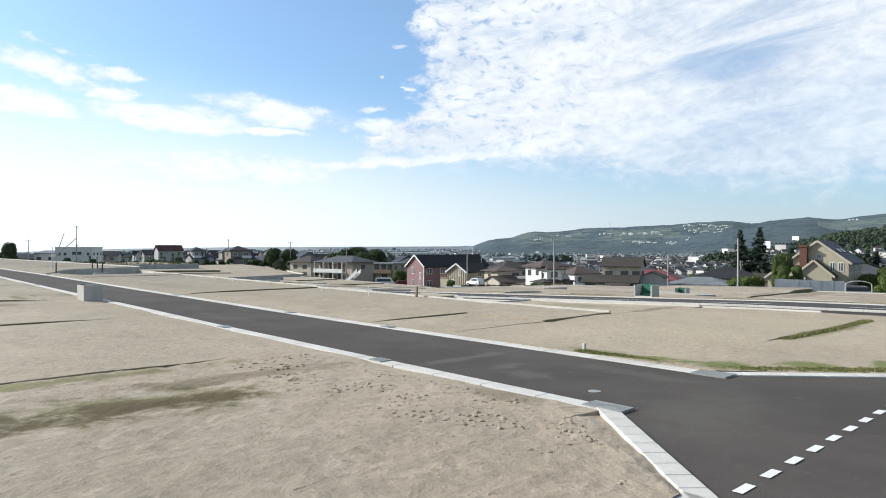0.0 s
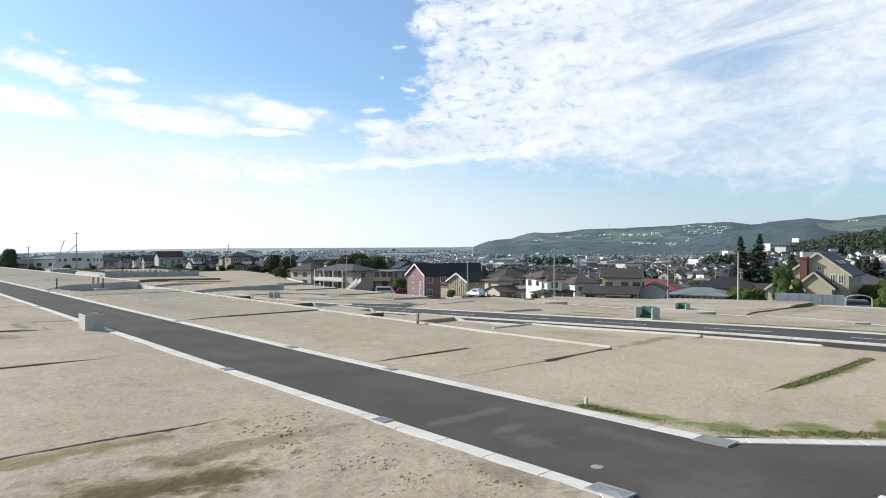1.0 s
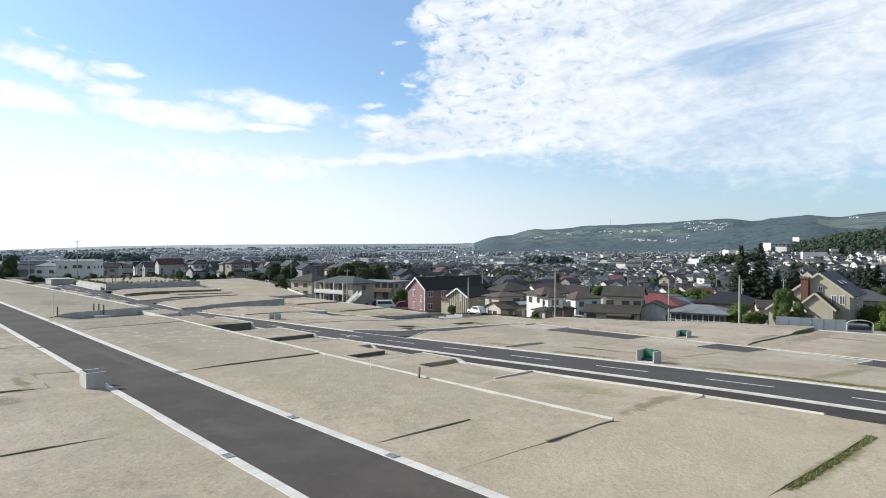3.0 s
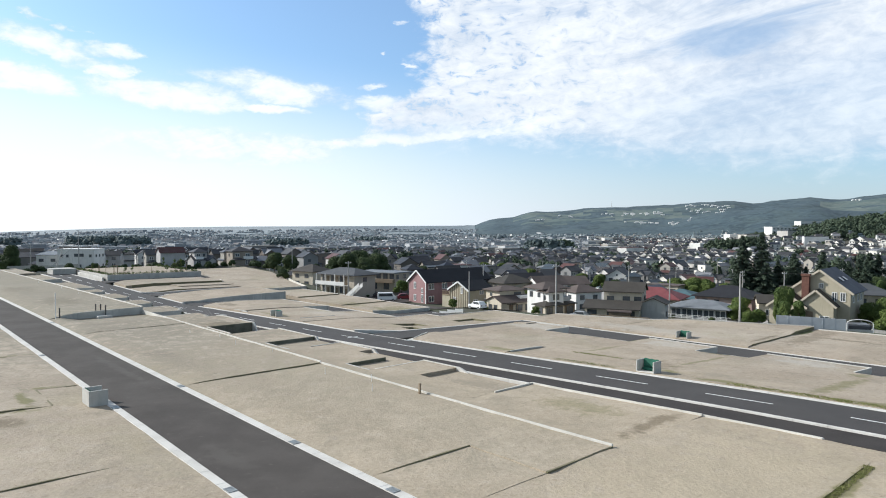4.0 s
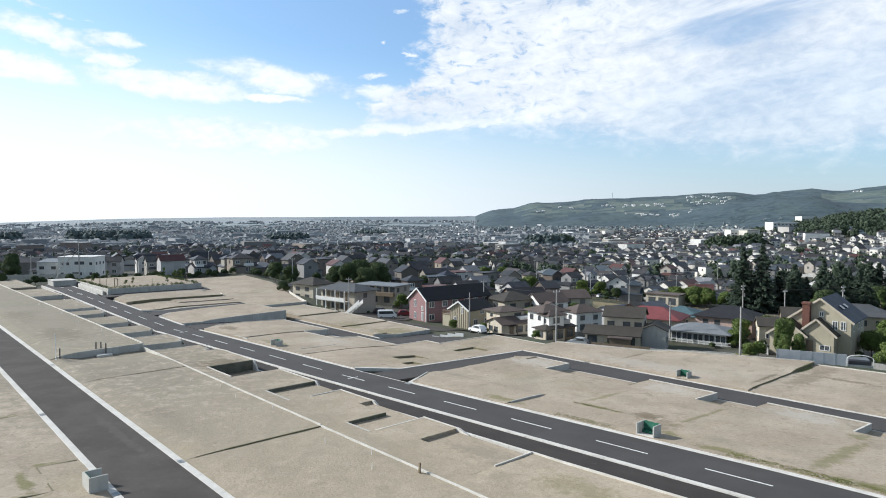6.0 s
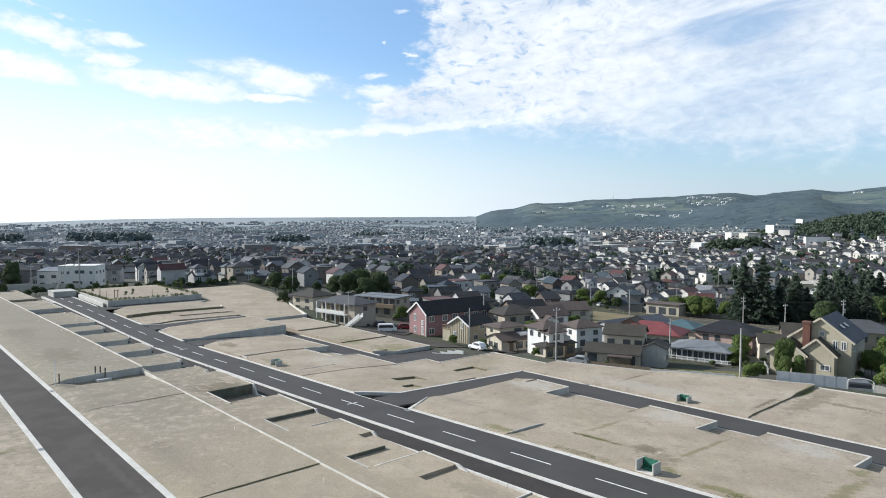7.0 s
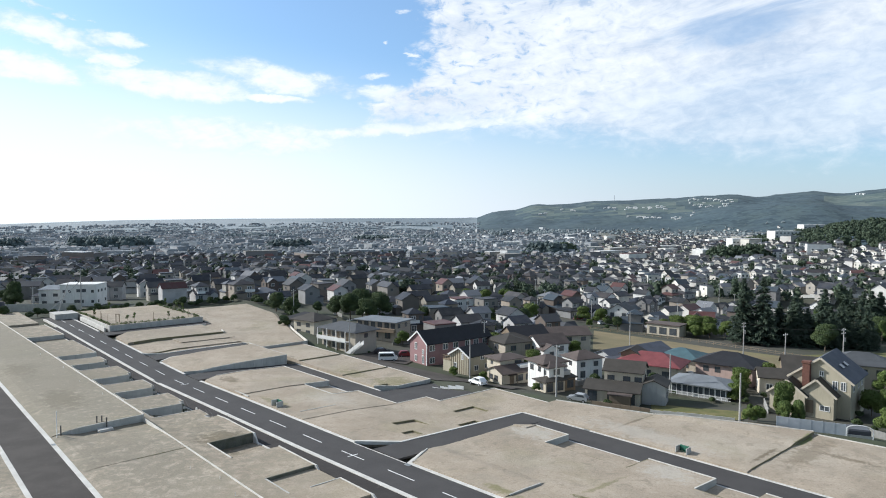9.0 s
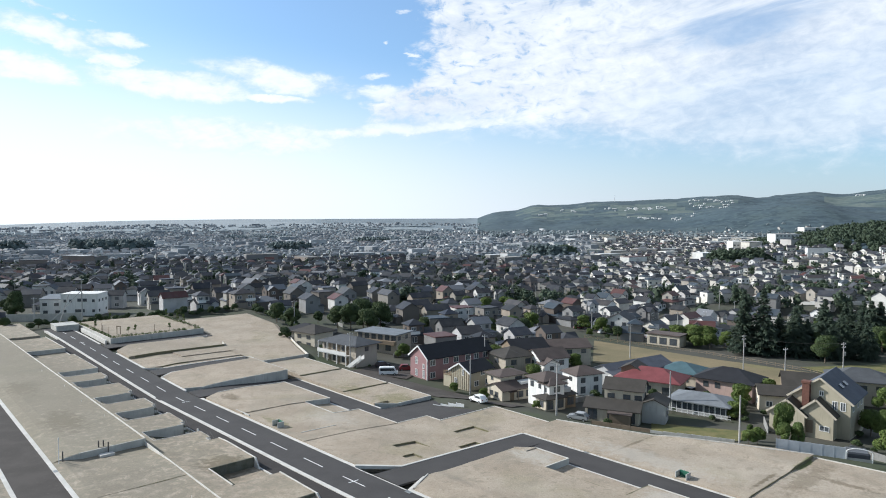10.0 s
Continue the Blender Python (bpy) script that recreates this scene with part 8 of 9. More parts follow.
for n, (r, x, y, a) in enumerate(NEAR):
    k = rng.choice((0, 1, 2, 3, 4, 5, 0, 1, 3, 5, 6, 7, 8, 2))
    m = Matrix.Translation((x, y, land(x, y) - 0.05)) @ Matrix.Rotation(a, 4, "Z") @ Matrix.Diagonal((rng.uniform(0.86, 1.06), rng.uniform(0.88, 1.06), rng.uniform(0.95, 1.08), 1))
    # paler stock on the right stands for sunlit walls
    stock = STOCK_PALE if x / y > 0.20 and rng.random() < 0.8 else STOCK
    if used[stock is STOCK, k]:
        copy_thing(stock[k], m)
    else:
        stock[k].matrix_basis = m
        used[stock is STOCK, k] = True
for _ in range(150):
    r, a = rng.uniform(140, 330), radians(rng.uniform(-36, 34))
    x, y = r * math.sin(a), r * math.cos(a)
    if free_spot(x, y, [(q[0], q[1], 6.0) for q in TAKEN]) and all((x - q[1]) ** 2 + (y - q[2]) ** 2 > 22 for q in NEAR):
        plant(rng.choice((TREE_C, TREE_B, TREE_A)), x, y, rng.uniform(0.3, 0.65), rng.random() * 6)
# yards: shrubs, garden walls and parked cars between the nearest houses
hedge = broadleaf(33, 1.9, 1.5, LEAF_DARK, 2200, 0.11, "clipped dark green garden shrub", 0.08, "garden_shrub")
x, y = -33.0, 176.0
hedge.matrix_basis = Matrix.Translation((x, y, land(x, y) - 0.1))
solid = [(q[0], q[1]) for q in TAKEN] + [(q[1], q[2]) for q in NEAR]
garden = material("block_garden_wall", (0.30, 0.295, 0.28), (0.22, 0.215, 0.20), 0.9, 0.6, 9.0, 0.15, 0.1, streaks=0.4)
bm = boxed(-3.6, 3.6, -0.07, 0.07, -0.6, 1.15, bevel=0.02)
wall_me = bpy.data.meshes.new("garden_wall")
bm.to_mesh(wall_me)
bm.free()
wall_me.materials.append(garden)
shrubs = walls_done = cars_done = 0
parked = [o for o in scene.objects if o.parent is None and o.name.split(".")[0] == "car"]
for _ in range(5000):
    r, a = 108 + 200 * rng.random() ** 1.4, radians(rng.uniform(-26, 34))
    x, y = r * math.sin(a), r * math.cos(a)
    u, v = to_site(x, y)
    if v - ramp(u, EDGE) < 4.5 or u > 230 or (30 < x < 125 and 146 < y < 232 and x > 0.2 * y and y < 232 - (x - 48) * 0.2):
        continue
    if -30 < x < 16 and 118 < y < 162 and v - ramp(u, EDGE) < 16 or (33 < x < 53 and 98 < y < 119):
        continue
    d = min((x - p) ** 2 + (y - q) ** 2 for p, q in solid)
    if 30 < d < 90 and shrubs < 170:
        front = v - ramp(u, EDGE) < 24
        copy_thing(hedge if front or rng.random() < 0.7 else TREE_C, Matrix.Translation((x, y, land(x, y) - 0.1)) @ Matrix.Rotation(rng.random() * 6, 4, "Z") @ Matrix.Scale(rng.uniform(0.35, 0.7) if front else rng.uniform(0.5, 1.2) if r < 200 else rng.uniform(0.8, 1.5), 4))
        shrubs += 1
    elif 50 < d < 110 and walls_done < 60:
        ob = new("garden_wall", wall_me)
        ob.matrix_basis = pose(x, y, land(x, y), 0, 0, rng.choice((28, 118, -18, 72, 36, -60)) + rng.uniform(-4, 4))
        tagged(ob, "grey concrete block garden wall with dirt streaks", "garden wall", "garden walls")
        walls_done += 1
    elif 45 < d < 80 and cars_done < 24 and v - ramp(u, EDGE) > 42:
        copy_thing(rng.choice(parked), pose(x, y, land(x, y), 0, 0, rng.choice((28, 118, 208, 298)) + rng.uniform(-5, 5)))
        cars_done += 1
for k in range(70):
    if k < 34:
        u, v = 231.5 + rng.uniform(-1.0, 2.5), 36 + 2.2 * k + rng.uniform(-0.6, 0.6)
    else:
        u = 160 + 1.9 * (k - 34)
        v = ramp(u, EDGE) + rng.uniform(2.5, 6.0)
    x, y = to_world(u, v)
    if all((x - p) ** 2 + (y - q) ** 2 > 36 for p, q in solid):
        copy_thing(hedge if k % 4 or k > 33 else TREE_B, Matrix.Translation((x, y, land(x, y) - 0.1)) @ Matrix.Rotation(rng.random() * 6, 4, "Z") @ Matrix.Scale(rng.uniform(0.8, 1.5) if k % 4 or k > 33 else rng.uniform(0.3, 0.55), 4))
first_pole = next(o for o in scene.objects if o.parent is None and o.name == "utility_pole")
done = 0
for _ in range(900):
    r, a = rng.uniform(150, 430), radians(rng.uniform(-33, 33))
    x, y = r * math.sin(a), r * math.cos(a)
    if done < 26 and free_spot(x, y) and min((x - p) ** 2 + (y - q) ** 2 for p, q in solid) > 42:
        copy_thing(first_pole, pose(x, y, land(x, y), 0, 0, rng.uniform(0, 180)))
        done += 1
edge_r = NEAR[-1][0]
far = [s for s in spots if s[0] > edge_r]


def far_town(name, rows, with_windows, label, wall_mat=None, roof_mat=None):
    """All the houses further off, in one mesh: walls, roofs and panes as loose pieces."""
    verts, faces, mats = [], [], []

    def add(pts, fs, mi):
        n = len(verts)
        verts.extend(pts)
        for f in fs:
            faces.append(tuple(n + q for q in f))
            mats.append(mi)

    for r, x, y, a in rows:
        two_up = rng.random() < 0.72
        w, d, hh = rng.uniform(5.4, 8.6), rng.uniform(5.0, 7.0), (rng.uniform(5.2, 6.4) if two_up else rng.uniform(2.9, 3.6))
        if r > 700 and rng.random() < 0.035:
            w, d, hh = rng.uniform(16, 34), rng.uniform(9, 14), rng.uniform(6, 11)
        z = land(x, y)
        ca, sa = math.cos(a), math.sin(a)

        def at(px, py, pz):
            return (x + px * ca - py * sa, y + px * sa + py * ca, z + pz)

        hw, hd = w / 2, d / 2
        add([at(px, py, pz) for pz in (-1.0, hh) for px, py in ((-hw, -hd), (hw, -hd), (hw, hd), (-hw, hd))], [(0, 1, 5, 4), (1, 2, 6, 5), (2, 3, 7, 6), (3, 0, 4, 7)], 1)
        o = 0.4
        rise = rng.uniform(1.2, 2.2)
        if rng.random() < 0.75 and w < 14:
            # a lower wing with its own roof in front or beside
            px0, py0, pw, pd, ph, pr = rng.uniform(-0.3, 0.3) * w, -hd - 1.0, rng.uniform(1.6, 3.4), rng.uniform(1.2, 2.2), rng.uniform(2.5, 3.0), rng.uniform(0.6, 1.2)
            if rng.random() < 0.5:
                px0, py0, pw, pd = rng.choice((-1, 1)) * (hw + 1.2), rng.uniform(-1.5, 1.0), rng.uniform(1.4, 2.0), rng.uniform(1.8, 3.0)
            add([at(px0 + sx * pw, py0 + sy * pd, pz) for pz in (-1.0, ph) for sx, sy in ((-1, -1), (1, -1), (1, 1), (-1, 1))], [(0, 1, 5, 4), (1, 2, 6, 5), (2, 3, 7, 6), (3, 0, 4, 7)], 1)
            add([at(px0 + sx * (pw + 0.4), py0 + sy * (pd + 0.4), ph) for sx, sy in ((-1, -1), (1, -1), (1, 1), (-1, 1))] + [at(px0 - pw * 0.4, py0, ph + pr), at(px0 + pw * 0.4, py0, ph + pr)], [(0, 1, 5, 4), (1, 2, 5), (2, 3, 4, 5), (3, 0, 4)], 0)
        if w > 14:
            add([at(px, py, pz) for pz in (hh, hh + 0.5) for px, py in ((-hw, -hd), (hw, -hd), (hw, hd), (-hw, hd))], [(4, 5, 6, 7), (0, 1, 5, 4), (1, 2, 6, 5), (2, 3, 7, 6), (3, 0, 4, 7)], rng.choice((0, 1, 1)))
        elif rng.random() < 0.5:
            e = hh - 0.25
            add([at(-hw - o, -hd - o, e), at(hw + o, -hd - o, e), at(hw + o, hd + o, e), at(-hw - o, hd + o, e), at(-hw - 0.3, 0, hh + rise), at(hw + 0.3, 0, hh + rise)], [(0, 1, 5, 4), (2, 3, 4, 5), (3, 2, 1, 0)], 0)
            add([at(-hw, -hd, hh), at(-hw, hd, hh), at(-hw, 0, hh + rise * 0.96)], [(0, 2, 1)], 1)
            add([at(hw, -hd, hh), at(hw, hd, hh), at(hw, 0, hh + rise * 0.96)], [(0, 1, 2)], 1)
        else:
            e = hh - 0.1
            q = max(0.2, hw - hd)
            add([at(-hw - o, -hd - o, e), at(hw + o, -hd - o, e), at(hw + o, hd + o, e), at(-hw - o, hd + o, e), at(-q, 0, hh + rise), at(q, 0, hh + rise)], [(0, 1, 5, 4), (1, 2, 5), (2, 3, 4, 5), (3, 0, 4), (3, 2, 1, 0)], 0)
        # white balcony-like boxes, added to some houses as bright glints
        if rng.random() < 0.4:
            s0, wb = rng.choice((-0.25, 0.2)) * w, rng.uniform(1.3, 2.2)
            zb = 2.7 if hh > 4 else 0.2
            add([at(s0 + px, -hd - py, zb + pz) for pz in (0.0, 1.0) for px, py in ((-wb, 1.1), (wb, 1.1), (wb, 0.0), (-wb, 0.0))], [(0, 1, 5, 4), (1, 2, 6, 5), (3, 0, 4, 7), (4, 5, 6, 7), (3, 2, 1, 0)], 3)
            if rng.random() < 0.5:
                add([at(-hw - py, s0 * 0.5 + px, zb + pz) for pz in (0.0, 1.0) for px, py in ((-wb, 1.0), (wb, 1.0), (wb, 0.0), (-wb, 0.0))], [(0, 1, 5, 4), (1, 2, 6, 5), (3, 0, 4, 7), (4, 5, 6, 7), (3, 2, 1, 0)], 3)
        if r < with_windows:
            for zz in ((0.9, 3.5) if hh > 4 else (0.9,)):
                for s in (-0.55, 0.5):
                    ww, wh = rng.uniform(0.5, 0.95), rng.uniform(0.9, 1.5)
                    cx, cy = s * hw, s * hd
                    for side in (-1, 1):
                        yy = side * (hd + 0.04)
                        add([at(cx - ww, yy, zz), at(cx + ww, yy, zz), at(cx + ww, yy, zz + wh), at(cx - ww, yy, zz + wh)], [(0, 1, 2, 3) if side < 0 else (3, 2, 1, 0)], 2)
                    xx = -(hw + 0.04)
                    add([at(xx, cy - ww * 0.8, zz), at(xx, cy + ww * 0.8, zz), at(xx, cy + ww * 0.8, zz + wh), at(xx, cy - ww * 0.8, zz + wh)], [(3, 2, 1, 0)], 2)
    me = bpy.data.meshes.new(name)
    me.from_pydata(verts, [], faces)
    for m in (roof_mat or FAR_ROOF, wall_mat or FAR_WALL, GLASS, W_WHITE):
        me.materials.append(m)
    me.polygons.foreach_set("material_index", mats)
    tagged(new(name, me), label, "houses", kind="stuff")


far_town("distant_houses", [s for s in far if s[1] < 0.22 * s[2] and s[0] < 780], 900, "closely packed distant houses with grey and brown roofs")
far_town("distant_houses", [s for s in far if s[1] < 0.22 * s[2] and s[0] >= 780], 900, "far houses with haze-tinted roofs and walls on the plain", HAZY_WALL, HAZY_ROOF)
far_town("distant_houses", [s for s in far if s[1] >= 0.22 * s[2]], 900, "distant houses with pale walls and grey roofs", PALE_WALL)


def far_clumps(name, spots_, mat, label, lumps=4, rng=rng, flat=0.9):
    """Far trees: uneven clumps of leafy facets on stems, in one mesh."""
    verts, faces = [], []
    base = bmesh.new()
    bmesh.ops.create_icosphere(base, subdivisions=1, radius=1.0)
    bv = [v.co.copy() for v in base.verts]
    bf = [tuple(v.index for v in f.verts) for f in base.faces]
    base.free()
    for x, y, hh, ww in spots_:
        z = land(x, y)
        leafy = 30 if y < 700 else 16 if math.exp(-((x - 560) / 170) ** 2 - ((y - 760) / 230) ** 2) > 0.1 else 0
        for k in range(3 if leafy == 16 else lumps):
            ox, oy, oz = rng.uniform(-0.45, 0.45) * ww, rng.uniform(-0.45, 0.45) * ww, hh * (0.30 + 0.17 * k) + rng.uniform(-0.05, 0.05) * hh
            s = ww * rng.uniform(0.38, 0.62) * (1.15 - 0.18 * k)
            n = len(verts)
            for c in bv:
                q = rng.uniform(0.6, 1.25)
                q *= 0.8 if leafy else 1.0
                verts.append((x + ox + c.x * s * q, y + oy + c.y * s * q, z + oz + c.z * s * q * flat))
            faces.extend(tuple(n + i for i in f) for f in bf)
            for _ in range(leafy):
                d = Vector((rng.gauss(0, 1), rng.gauss(0, 1), rng.gauss(0, 1))).normalized()
                p = Vector((x + ox, y + oy, z + oz)) + d * s * rng.uniform(0.75, 1.15)
                f = (d + Vector((rng.gauss(0, 0.5), rng.gauss(0, 0.5), rng.gauss(0, 0.5)))).normalized()
                e = f.orthogonal().normalized() * s * rng.uniform(0.22, 0.42)
                g = f.cross(e) * 0.8
                n = len(verts)
                verts += [tuple(p - e), tuple(p - g), tuple(p + e), tuple(p + g)]
                faces.append((n, n + 1, n + 2, n + 3))
    me = bpy.data.meshes.new(name)
    me.from_pydata(verts, [], faces)
    me.materials.append(mat)
    me.polygons.foreach_set("use_smooth", [flat < 0.9] * len(faces))
    tagged(new(name, me), label, "trees", kind="stuff")


FAR_LEAF = foliage("far_woodland_leaves", (0.042, 0.064, 0.042), (0.07, 0.095, 0.056))
# Leaf colours paled and blued by distance, so they hold the haze.
GROVE_LEAF = foliage("haze_blue_grove_leaves", (0.072, 0.098, 0.100), (0.10, 0.128, 0.125))
HAZE_LEAF = foliage("haze_tinted_grove_leaves", (0.175, 0.208, 0.220), (0.215, 0.248, 0.256))
wood = []


def grove(x, y, rx, ry, n, h0, h1):
    for _ in range(n):
        a, k = rng.random() * 6.283, math.sqrt(rng.random())
        px, py = x + rx * k * math.cos(a), y + ry * k * math.sin(a)
        hh = rng.uniform(h0, h1)
        wood.append((px, py, hh, hh * 0.55))


grove(-497, 990, 60, 26, 190, 15, 21)
grove(-233, 985, 30, 20, 80, 12, 17)
grove(-650, 990, 22, 18, 50, 13, 19)
grove(-142, 1280, 34, 24, 70, 11, 16)
grove(133, 1640, 22, 18, 40, 13, 18)
grove(134, 860, 30, 22, 90, 12, 18)
grove(282, 655, 24, 24, 90, 10, 16)
grove(-60, 1420, 60, 30, 60, 9, 14)
grove(-420, 1500, 90, 30, 90, 10, 15)
grove(40, 330, 16, 14, 26, 6, 9)
grove(-20, 300, 10, 10, 14, 6, 9)
grove(560, 770, 195, 260, 2600, 6, 11)
grove(200, 340, 60, 70, 60, 6, 10)
for _ in range(2300):
    r, a = rng.uniform(330, 2300), radians(rng.uniform(-38, 38))
    wood.append((r * math.sin(a), r * math.cos(a), rng.uniform(4, 9), rng.uniform(3, 6)))
for _ in range(520):
    r, a = rng.uniform(1750, 2120), radians(rng.uniform(3, 37))
    wood.append((r * math.sin(a), r * math.cos(a), rng.uniform(6, 12), rng.uniform(6, 13)))
wood = [q for q in wood if max(to_site(q[0], q[1])[1] - ramp(to_site(q[0], q[1])[0], EDGE), to_site(q[0], q[1])[0] - 236.0) > 35 and not (30 < q[0] < 100 and 140 < q[1] < 235)]
far_clumps("distant_trees", [q for q in wood if q[1] < 800 or q[0] > 150 and q[1] < 1350], FAR_LEAF, "distant dark green trees and groves between the houses")
far_clumps("distant_trees", [q for q in wood if q[0] <= 150 and 800 <= q[1] < 1350], GROVE_LEAF, "distant groves among the houses, tinted blue with haze")
far_clumps("far_groves", [q for q in wood if q[1] >= 1350], HAZE_LEAF, "far groves on the plain, tinted pale with haze")

# Belt leaves are paled the same way, haze in the colour.
BELT = foliage("haze_tinted_belt_leaves", (0.225, 0.262, 0.28), (0.26, 0.295, 0.31))


def tree_belts(name, r0, r1, count, mat, label):
    """Long rows of trees across the far plain, with ragged tops."""
    verts, faces = [], []
    for _ in range(count):
        r, a = rng.uniform(r0, r1), radians(rng.uniform(-42, 2.4))
        cx, cy, ln, hh = r * math.sin(a), r * math.cos(a), rng.uniform(30, 160) * r / 2600, rng.uniform(3.0, 7.0)
        tilt, m = rng.uniform(-0.25, 0.25), max(4, int(ln / 11))
        for i in range(m + 1):
            k = i / m
            x, y = cx + (k - 0.5) * ln, cy + (k - 0.5) * ln * tilt
            h_ = hh * (0.45 + 0.75 * rng.random()) * min(1.0, 6 * k + 0.15, 6 * (1 - k) + 0.15)
            z, n = land(x, y), len(verts)
            verts += [(x, y, z - 3), (x, y - 2, z + h_ * 0.6), (x, y + 4, z + h_), (x, y + 12, z + h_ * 0.8), (x, y + 14, z - 3)]
            if i:
                faces += [(n - 5 + q, n + q, n + q + 1, n - 4 + q) for q in range(4)]
    me = bpy.data.meshes.new(name)
    me.from_pydata(verts, [], faces)
    me.materials.append(mat)
    tagged(new(name, me), label, "trees", kind="stuff")


tree_belts("tree_belts", 1700, 2900, 120, BELT, "rows of trees between fields on the plain, tinted with haze")

# groves and hamlets of the hazy plain
sow = random.Random(31)


def strewn(n, r0, r1, a0, a1, size, tall, keep):
    out = []
    while len(out) < n:
        r, a = math.sqrt(sow.uniform(r0 * r0, r1 * r1)), sow.uniform(a0, a1)
        y = r / math.hypot(1, a)
        x = a * y
        if keep(x, y, a, r, noise.fractal(Vector((x / 210, y / 420, 6.2)), 1.0, 2.0, 3)):
            w = sow.uniform(*size)
            out.append((x, y, sow.uniform(*tall), w))
    return out


far_clumps("plain_groves", strewn(750, 1400, 2300, -0.8, 0.045, (5, 13), (2, 5), lambda x, y, a, r, m: m > -0.05), HAZE_LEAF, "groves and hedges on the plain, tinted blue-grey with haze", 3, sow, 0.5)
rng = random.Random(52)
far_town("distant_houses", [(r_, x_, y_, sow.choice((0.3, -0.4, 1.2)) + sow.gauss(0, 0.2)) for x_, y_, r_, _ in strewn(1000, 1380, 3300, -0.75, 0.05, (1, 2), (1500, 1501), lambda x, y, a, r, m: m < 0.12)], 900, "small haze-tinted houses of hamlets on the plain", HAZY_WALL, HAZY_ROOF)


# larger pale buildings that stand out in the town
def pale_block(x, y, w, d, hh, ang, floors, label, roof=W_WHITE):
    t = thing("large_building", pose(x, y, land(x, y), 0, 0, ang), label, "building", "large pale buildings")
    n = max(2, int(w / 4.5))
    wins = tuple(("front", 1.2 + (hh / floors) * f, tuple(-w / 2 + w * (i + 0.5) / n for i in range(n)), 2.4, 1.3) for f in range(floors))
    block(t, 0, 0, 0, w, d, hh, "flat", 0.6, W_WHITE, roof, 0.15, wins)


pale_block(402, 800, 34, 16, 11, 8, 3, "large white institutional building on the wooded hill")
pale_block(462, 850, 30, 14, 10, 4, 2, "long white building beside the wooded hill")
pale_block(350, 790, 36, 14, 11, 6, 2, "low white building below the wooded hill")
pale_block(520, 1000, 40, 16, 8, 0, 2, "long low white building on the slope")
pale_block(37, 1150, 28, 12, 10, 10, 3, "pale apartment block in the town")
pale_block(98, 1010, 24, 11, 11, -8, 3, "pale apartment block in the town")
pale_block(-500, 1780, 42, 16, 10, 0, 2, "long pale hall in the town")
pale_block(330, 1500, 18, 12, 12, 0, 3, "white tower-like block in the town")
pale_block(300, 1700, 90, 20, 7, 3, 1, "long white works hall at the foot of the hills")
pale_block(640, 1500, 60, 18, 8, -3, 1, "long white works hall at the foot of the hills")

# a raised road along the foot of the hills
via = thing("viaduct", pose(0, 0, 0), "long pale concrete road viaduct at the foot of the hills", "bridge")
for k in range(9):
    x0, x1 = 690 + 35 * k, 690 + 35 * (k + 1)
    y0, y1 = 1885 - 12 * k, 1885 - 12 * (k + 1)
    yaw, ln = math.degrees(math.atan2(y1 - y0, x1 - x0)), math.hypot(x1 - x0, y1 - y0)
    part("deck", boxed(0.05, ln - 0.05, -5, 5, -1.2, 0.9), CONCRETE, via, "", pose(x0, y0, -12.5, 0, 0, yaw))
    part("pier", boxed(-1.2, 1.2, -3, 3, -16, -1.21), CONCRETE, via, "", pose(x0 + 2, y0 - 0.7, -12.5, 0, 0, yaw))
chim = thing("chimney_stack", pose(690, 1060, land(690, 1060)), "tall thin white chimney stack beyond the wood", "chimney")
part("stack", tube(bmesh.new(), (0, 0, -2), (0, 0, 24), 1.3, 1.0, 12), W_WHITE, chim)
part("stack_rim", tube(bmesh.new(), (0, 0, 24), (0, 0, 24.8), 1.2, 1.2, 12), W_GREY, chim)
fence(((128, 404), (146, 386), (158, 360), (168, 334), (186, 318), (206, 312)), 1.9, W_WHITE, "long white retaining wall along the sloping street", "street_wall", 6.0)

# small white farm houses high on the far hills
specks, faces = [], []
for a0, a1, r0, r1, n in ((0.17, 0.195, 3020, 3120, 5), (0.235, 0.33, 2940, 3060, 34), (0.265, 0.32, 2620, 2720, 12), (0.36, 0.425, 2940, 3330, 34), (0.335, 0.37, 2560, 2700, 8), (0.60, 0.625, 3280, 3340, 4), (0.135, 0.16, 2880, 2960, 4), (0.08, 0.13, 2080, 2180, 9)):
    for _ in range(n):
        q, r = rng.uniform(a0, a1), rng.uniform(r0, r1)
        y = r / math.hypot(1, q)
        x = q * y
        z, s, hh = land(x, y), rng.uniform(3, 6), rng.uniform(1.5, 3.0)
        b = len(specks)
        specks += [(x + dx * s, y + dy * s * 0.6, z + dz) for dz in (-2, hh) for dx, dy in ((-1, -1), (1, -1), (1, 1), (-1, 1))] + [(x - s, y, z + hh + 2), (x + s, y, z + hh + 2)]
        faces += [tuple(b + q for q in f) for f in ((0, 1, 5, 4), (1, 2, 6, 5), (2, 3, 7, 6), (3, 0, 4, 7), (4, 5, 9, 8), (6, 7, 8, 9), (5, 6, 9), (7, 4, 8))]
me = bpy.data.meshes.new("hill_houses")
me.from_pydata(specks, [], faces)
me.materials.append(W_WHITE)
tagged(new("hill_houses", me), "tiny white houses scattered over the far hills", "houses", kind="stuff")
mast = thing("radio_mast", pose(880, 3530, land(880, 3530)), "thin lattice mast on the ridge", "mast")
part("mast_shaft", tube(bmesh.new(), (0, 0, -5), (0, 0, 34), 1.6, 0.8, 6), METAL, mast)




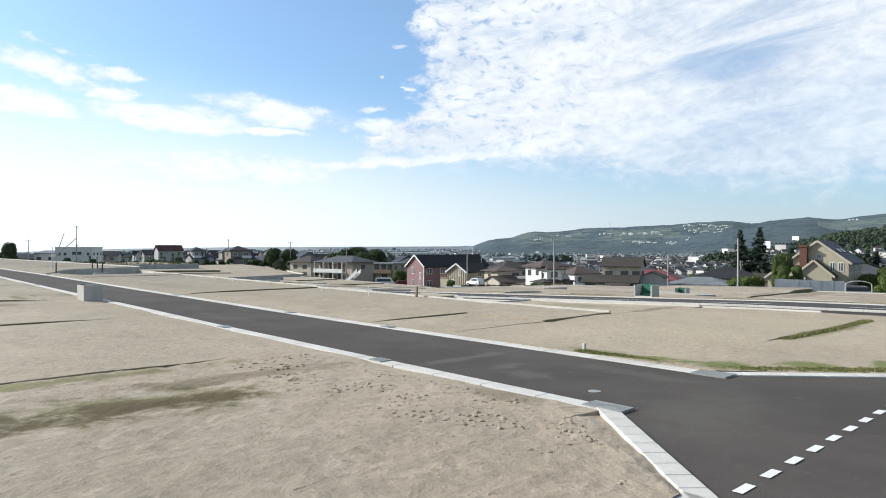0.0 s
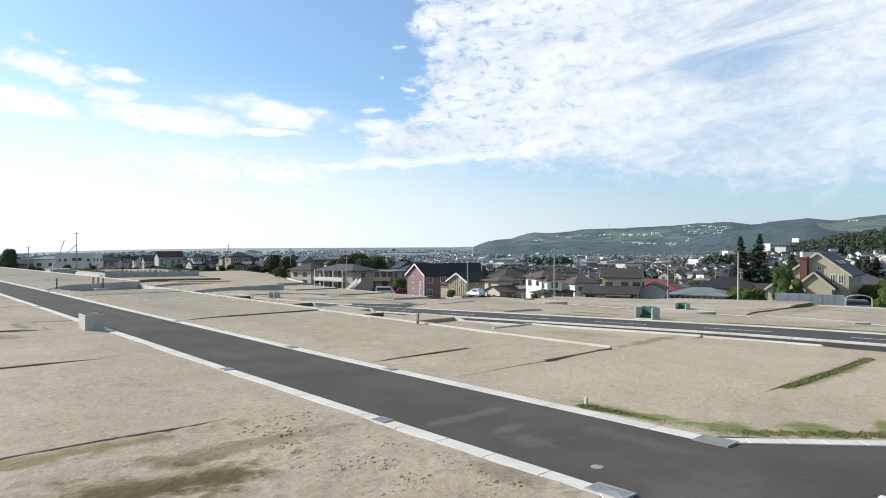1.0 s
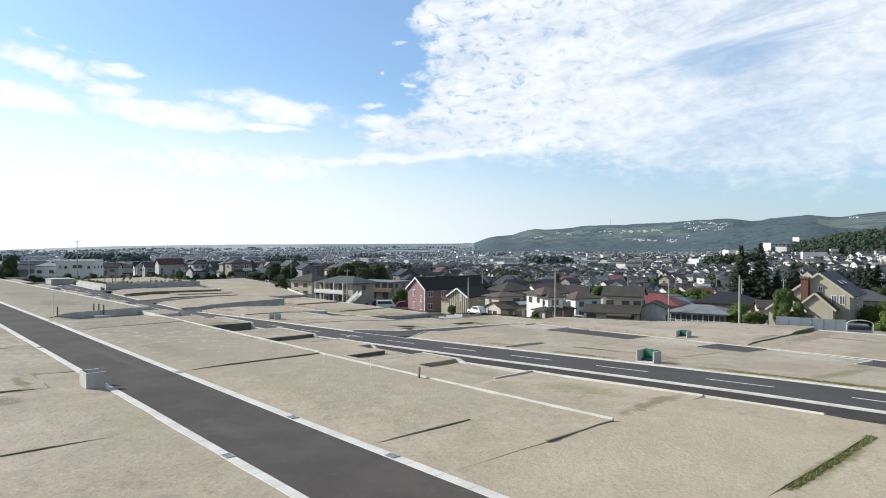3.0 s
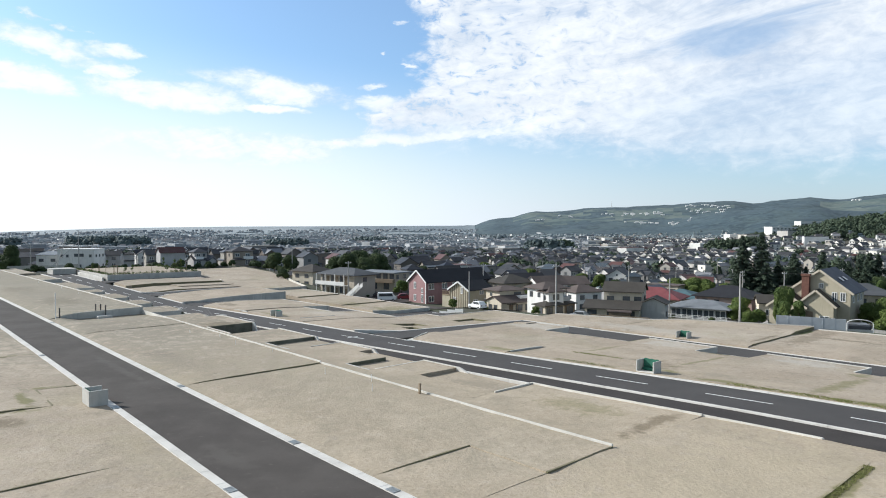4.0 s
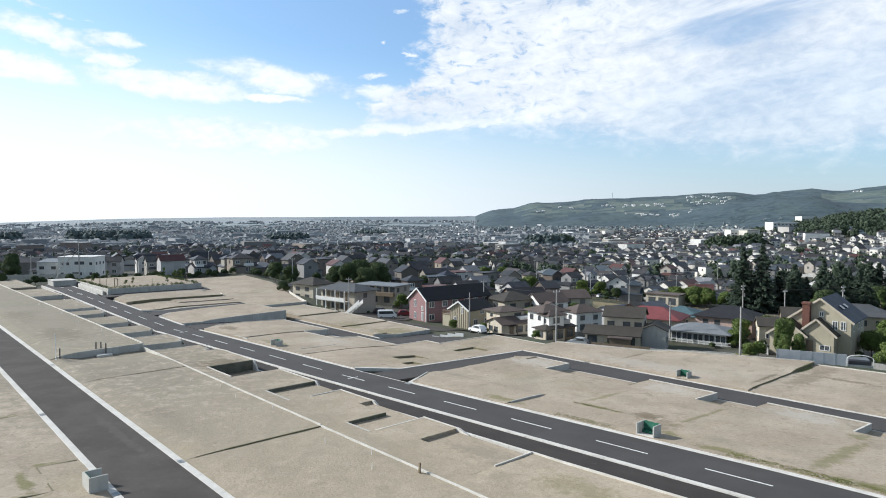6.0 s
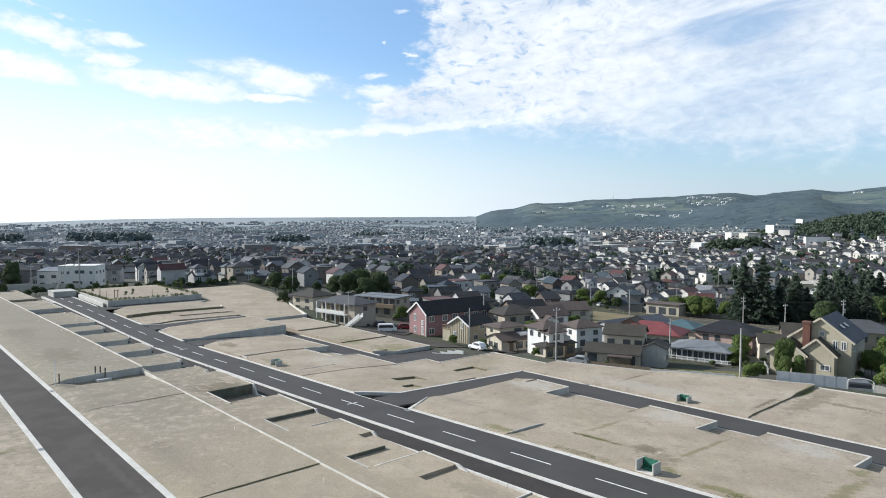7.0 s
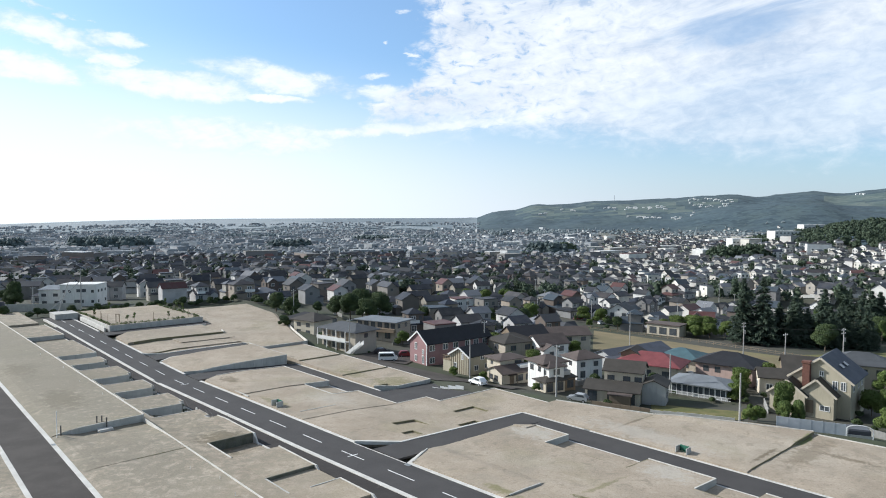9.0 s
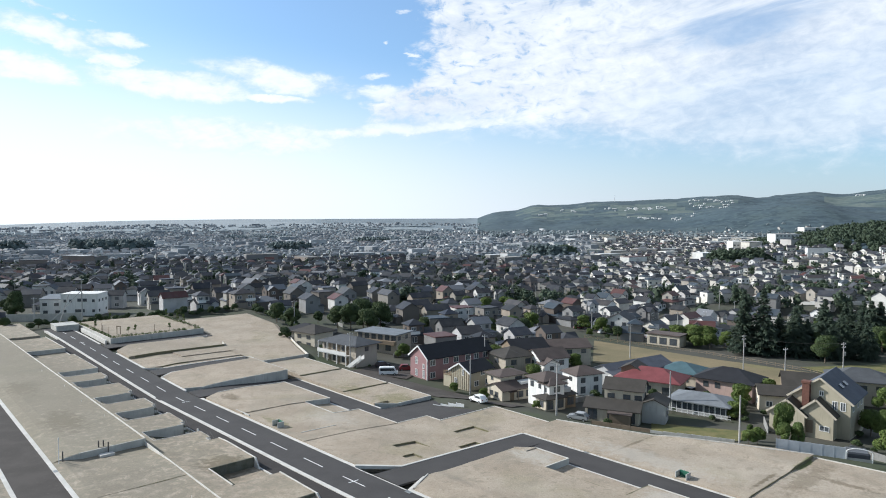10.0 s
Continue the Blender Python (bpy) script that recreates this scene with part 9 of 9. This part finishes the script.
# ---- grass and stones on the site ----
def tufts(name, rects, count, zfn, mat, label, hh=(0.05, 0.16), seed=5, blades=5):
    r = random.Random(seed)
    verts, faces = [], []
    area = sum((b - a) * (d - c) for a, b, c, d in rects)
    for u0, u1, v0, v1 in rects:
        for _ in range(int(count * (u1 - u0) * (v1 - v0) / area)):
            u, v = r.uniform(u0, u1), r.uniform(v0, v1)
            z = zfn(u, v)
            for _ in range(blades):
                a, k, w = r.random() * 6.28, r.uniform(*hh), r.uniform(0.01, 0.025)
                bx, by = v + r.gauss(0, 0.05), u + r.gauss(0, 0.05)
                n = len(verts)
                verts += [(bx - w * math.sin(a), by + w * math.cos(a), z - 0.02), (bx + w * math.sin(a), by - w * math.cos(a), z - 0.02), (bx + k * 0.6 * math.cos(a), by + k * 0.6 * math.sin(a), z + k)]
                faces.append((n, n + 1, n + 2))
    me = bpy.data.meshes.new(name)
    me.from_pydata(verts, [], faces)
    me.materials.append(mat)
    ob = new(name, me)
    ob.matrix_basis = SITE
    tagged(ob, label, "grass", kind="stuff")


tufts("green_grass", [(9.2, 14.0, 18.9, 19.4)] + [(8.75 - 0.4 * k, 9.15 - 0.4 * k, 18.95 + 0.4 * k, 19.75 + 0.4 * k) for k in range(10)] + [(4.85, 5.4, 22.8, 34.0)], 5200, lambda u, v: 0.04, GRASS, "green weeds along the junction kerb", (0.015, 0.06), 3)
tufts("green_grass", [(10.15, 10.62, 27.4, 38.4)], 1300, lambda u, v: slope_b(u, v), GRASS, "green weeds along the low step", (0.02, 0.09), 4)
tufts("green_grass", [(19.9, 20.3, -20, 8.0), (35.0, 35.6, -20, 8.6), (51.6, 52.1, -20, 8.6)], 1500, lambda u, v: 0.06, GRASS, "green weeds along the plot edge", (0.01, 0.03), 6)
tufts("green_grass", [(13, 24, 51.7, 53.0), (34, 41, 51.7, 52.8), (51, 60, 51.7, 52.9), (37, 43, 57.4, 58.0)], 2600, z_c, GRASS, "green weeds beside the kerb", (0.02, 0.07), 7)
near_z = lambda u, v: ramp(v, ((7.4, 0.06), (9.4, 0.08), (11.6, 0.06), (12.45, 0.0))) + bumps(u, v, 0.05, True)


def clods(count, seed):
    """Crumbs and clods of dry soil lying on the near plot."""
    r = random.Random(seed)
    base = bmesh.new()
    bmesh.ops.create_icosphere(base, subdivisions=1, radius=1.0)
    bv, bf = [v.co.copy() for v in base.verts], [tuple(v.index for v in f.verts) for f in base.faces]
    base.free()
    verts, faces = [], []
    while len(verts) < count * len(bv):
        u, v = r.uniform(5.2, 19.5), r.uniform(-7.0, 11.8)
        if v > 8.2 + (u - 4.75) * 0.9 or r.random() > 0.25 + 1.6 * noise.noise(Vector((u * 0.7, v * 0.7, 2.0))):
            continue
        k, z = 0.014 + 0.065 * r.random() ** 3, near_z(u, v)
        n = len(verts)
        verts += [(v + c.x * k * r.uniform(0.7, 1.4), u + c.y * k * r.uniform(0.7, 1.4), z + c.z * k * 0.5) for c in bv]
        faces += [tuple(n + i for i in f) for f in bf]
    me = bpy.data.meshes.new("soil_clods")
    me.from_pydata(verts, [], faces)
    me.materials.append(SOIL)
    ob = new("soil_clods", me)
    ob.matrix_basis = SITE
    tagged(ob, "small crumbs and clods of dry tan soil", "soil", kind="stuff")


clods(6000, 8)
tufts("dry_weeds", [(4.9, 9.0, -6.0, 7.5), (9.0, 20.2, -8.0, 12.0)], 160, near_z, OLD_STRAW, "scattered brown grass clumps on the near plot", (0.012, 0.035), 14, 5)
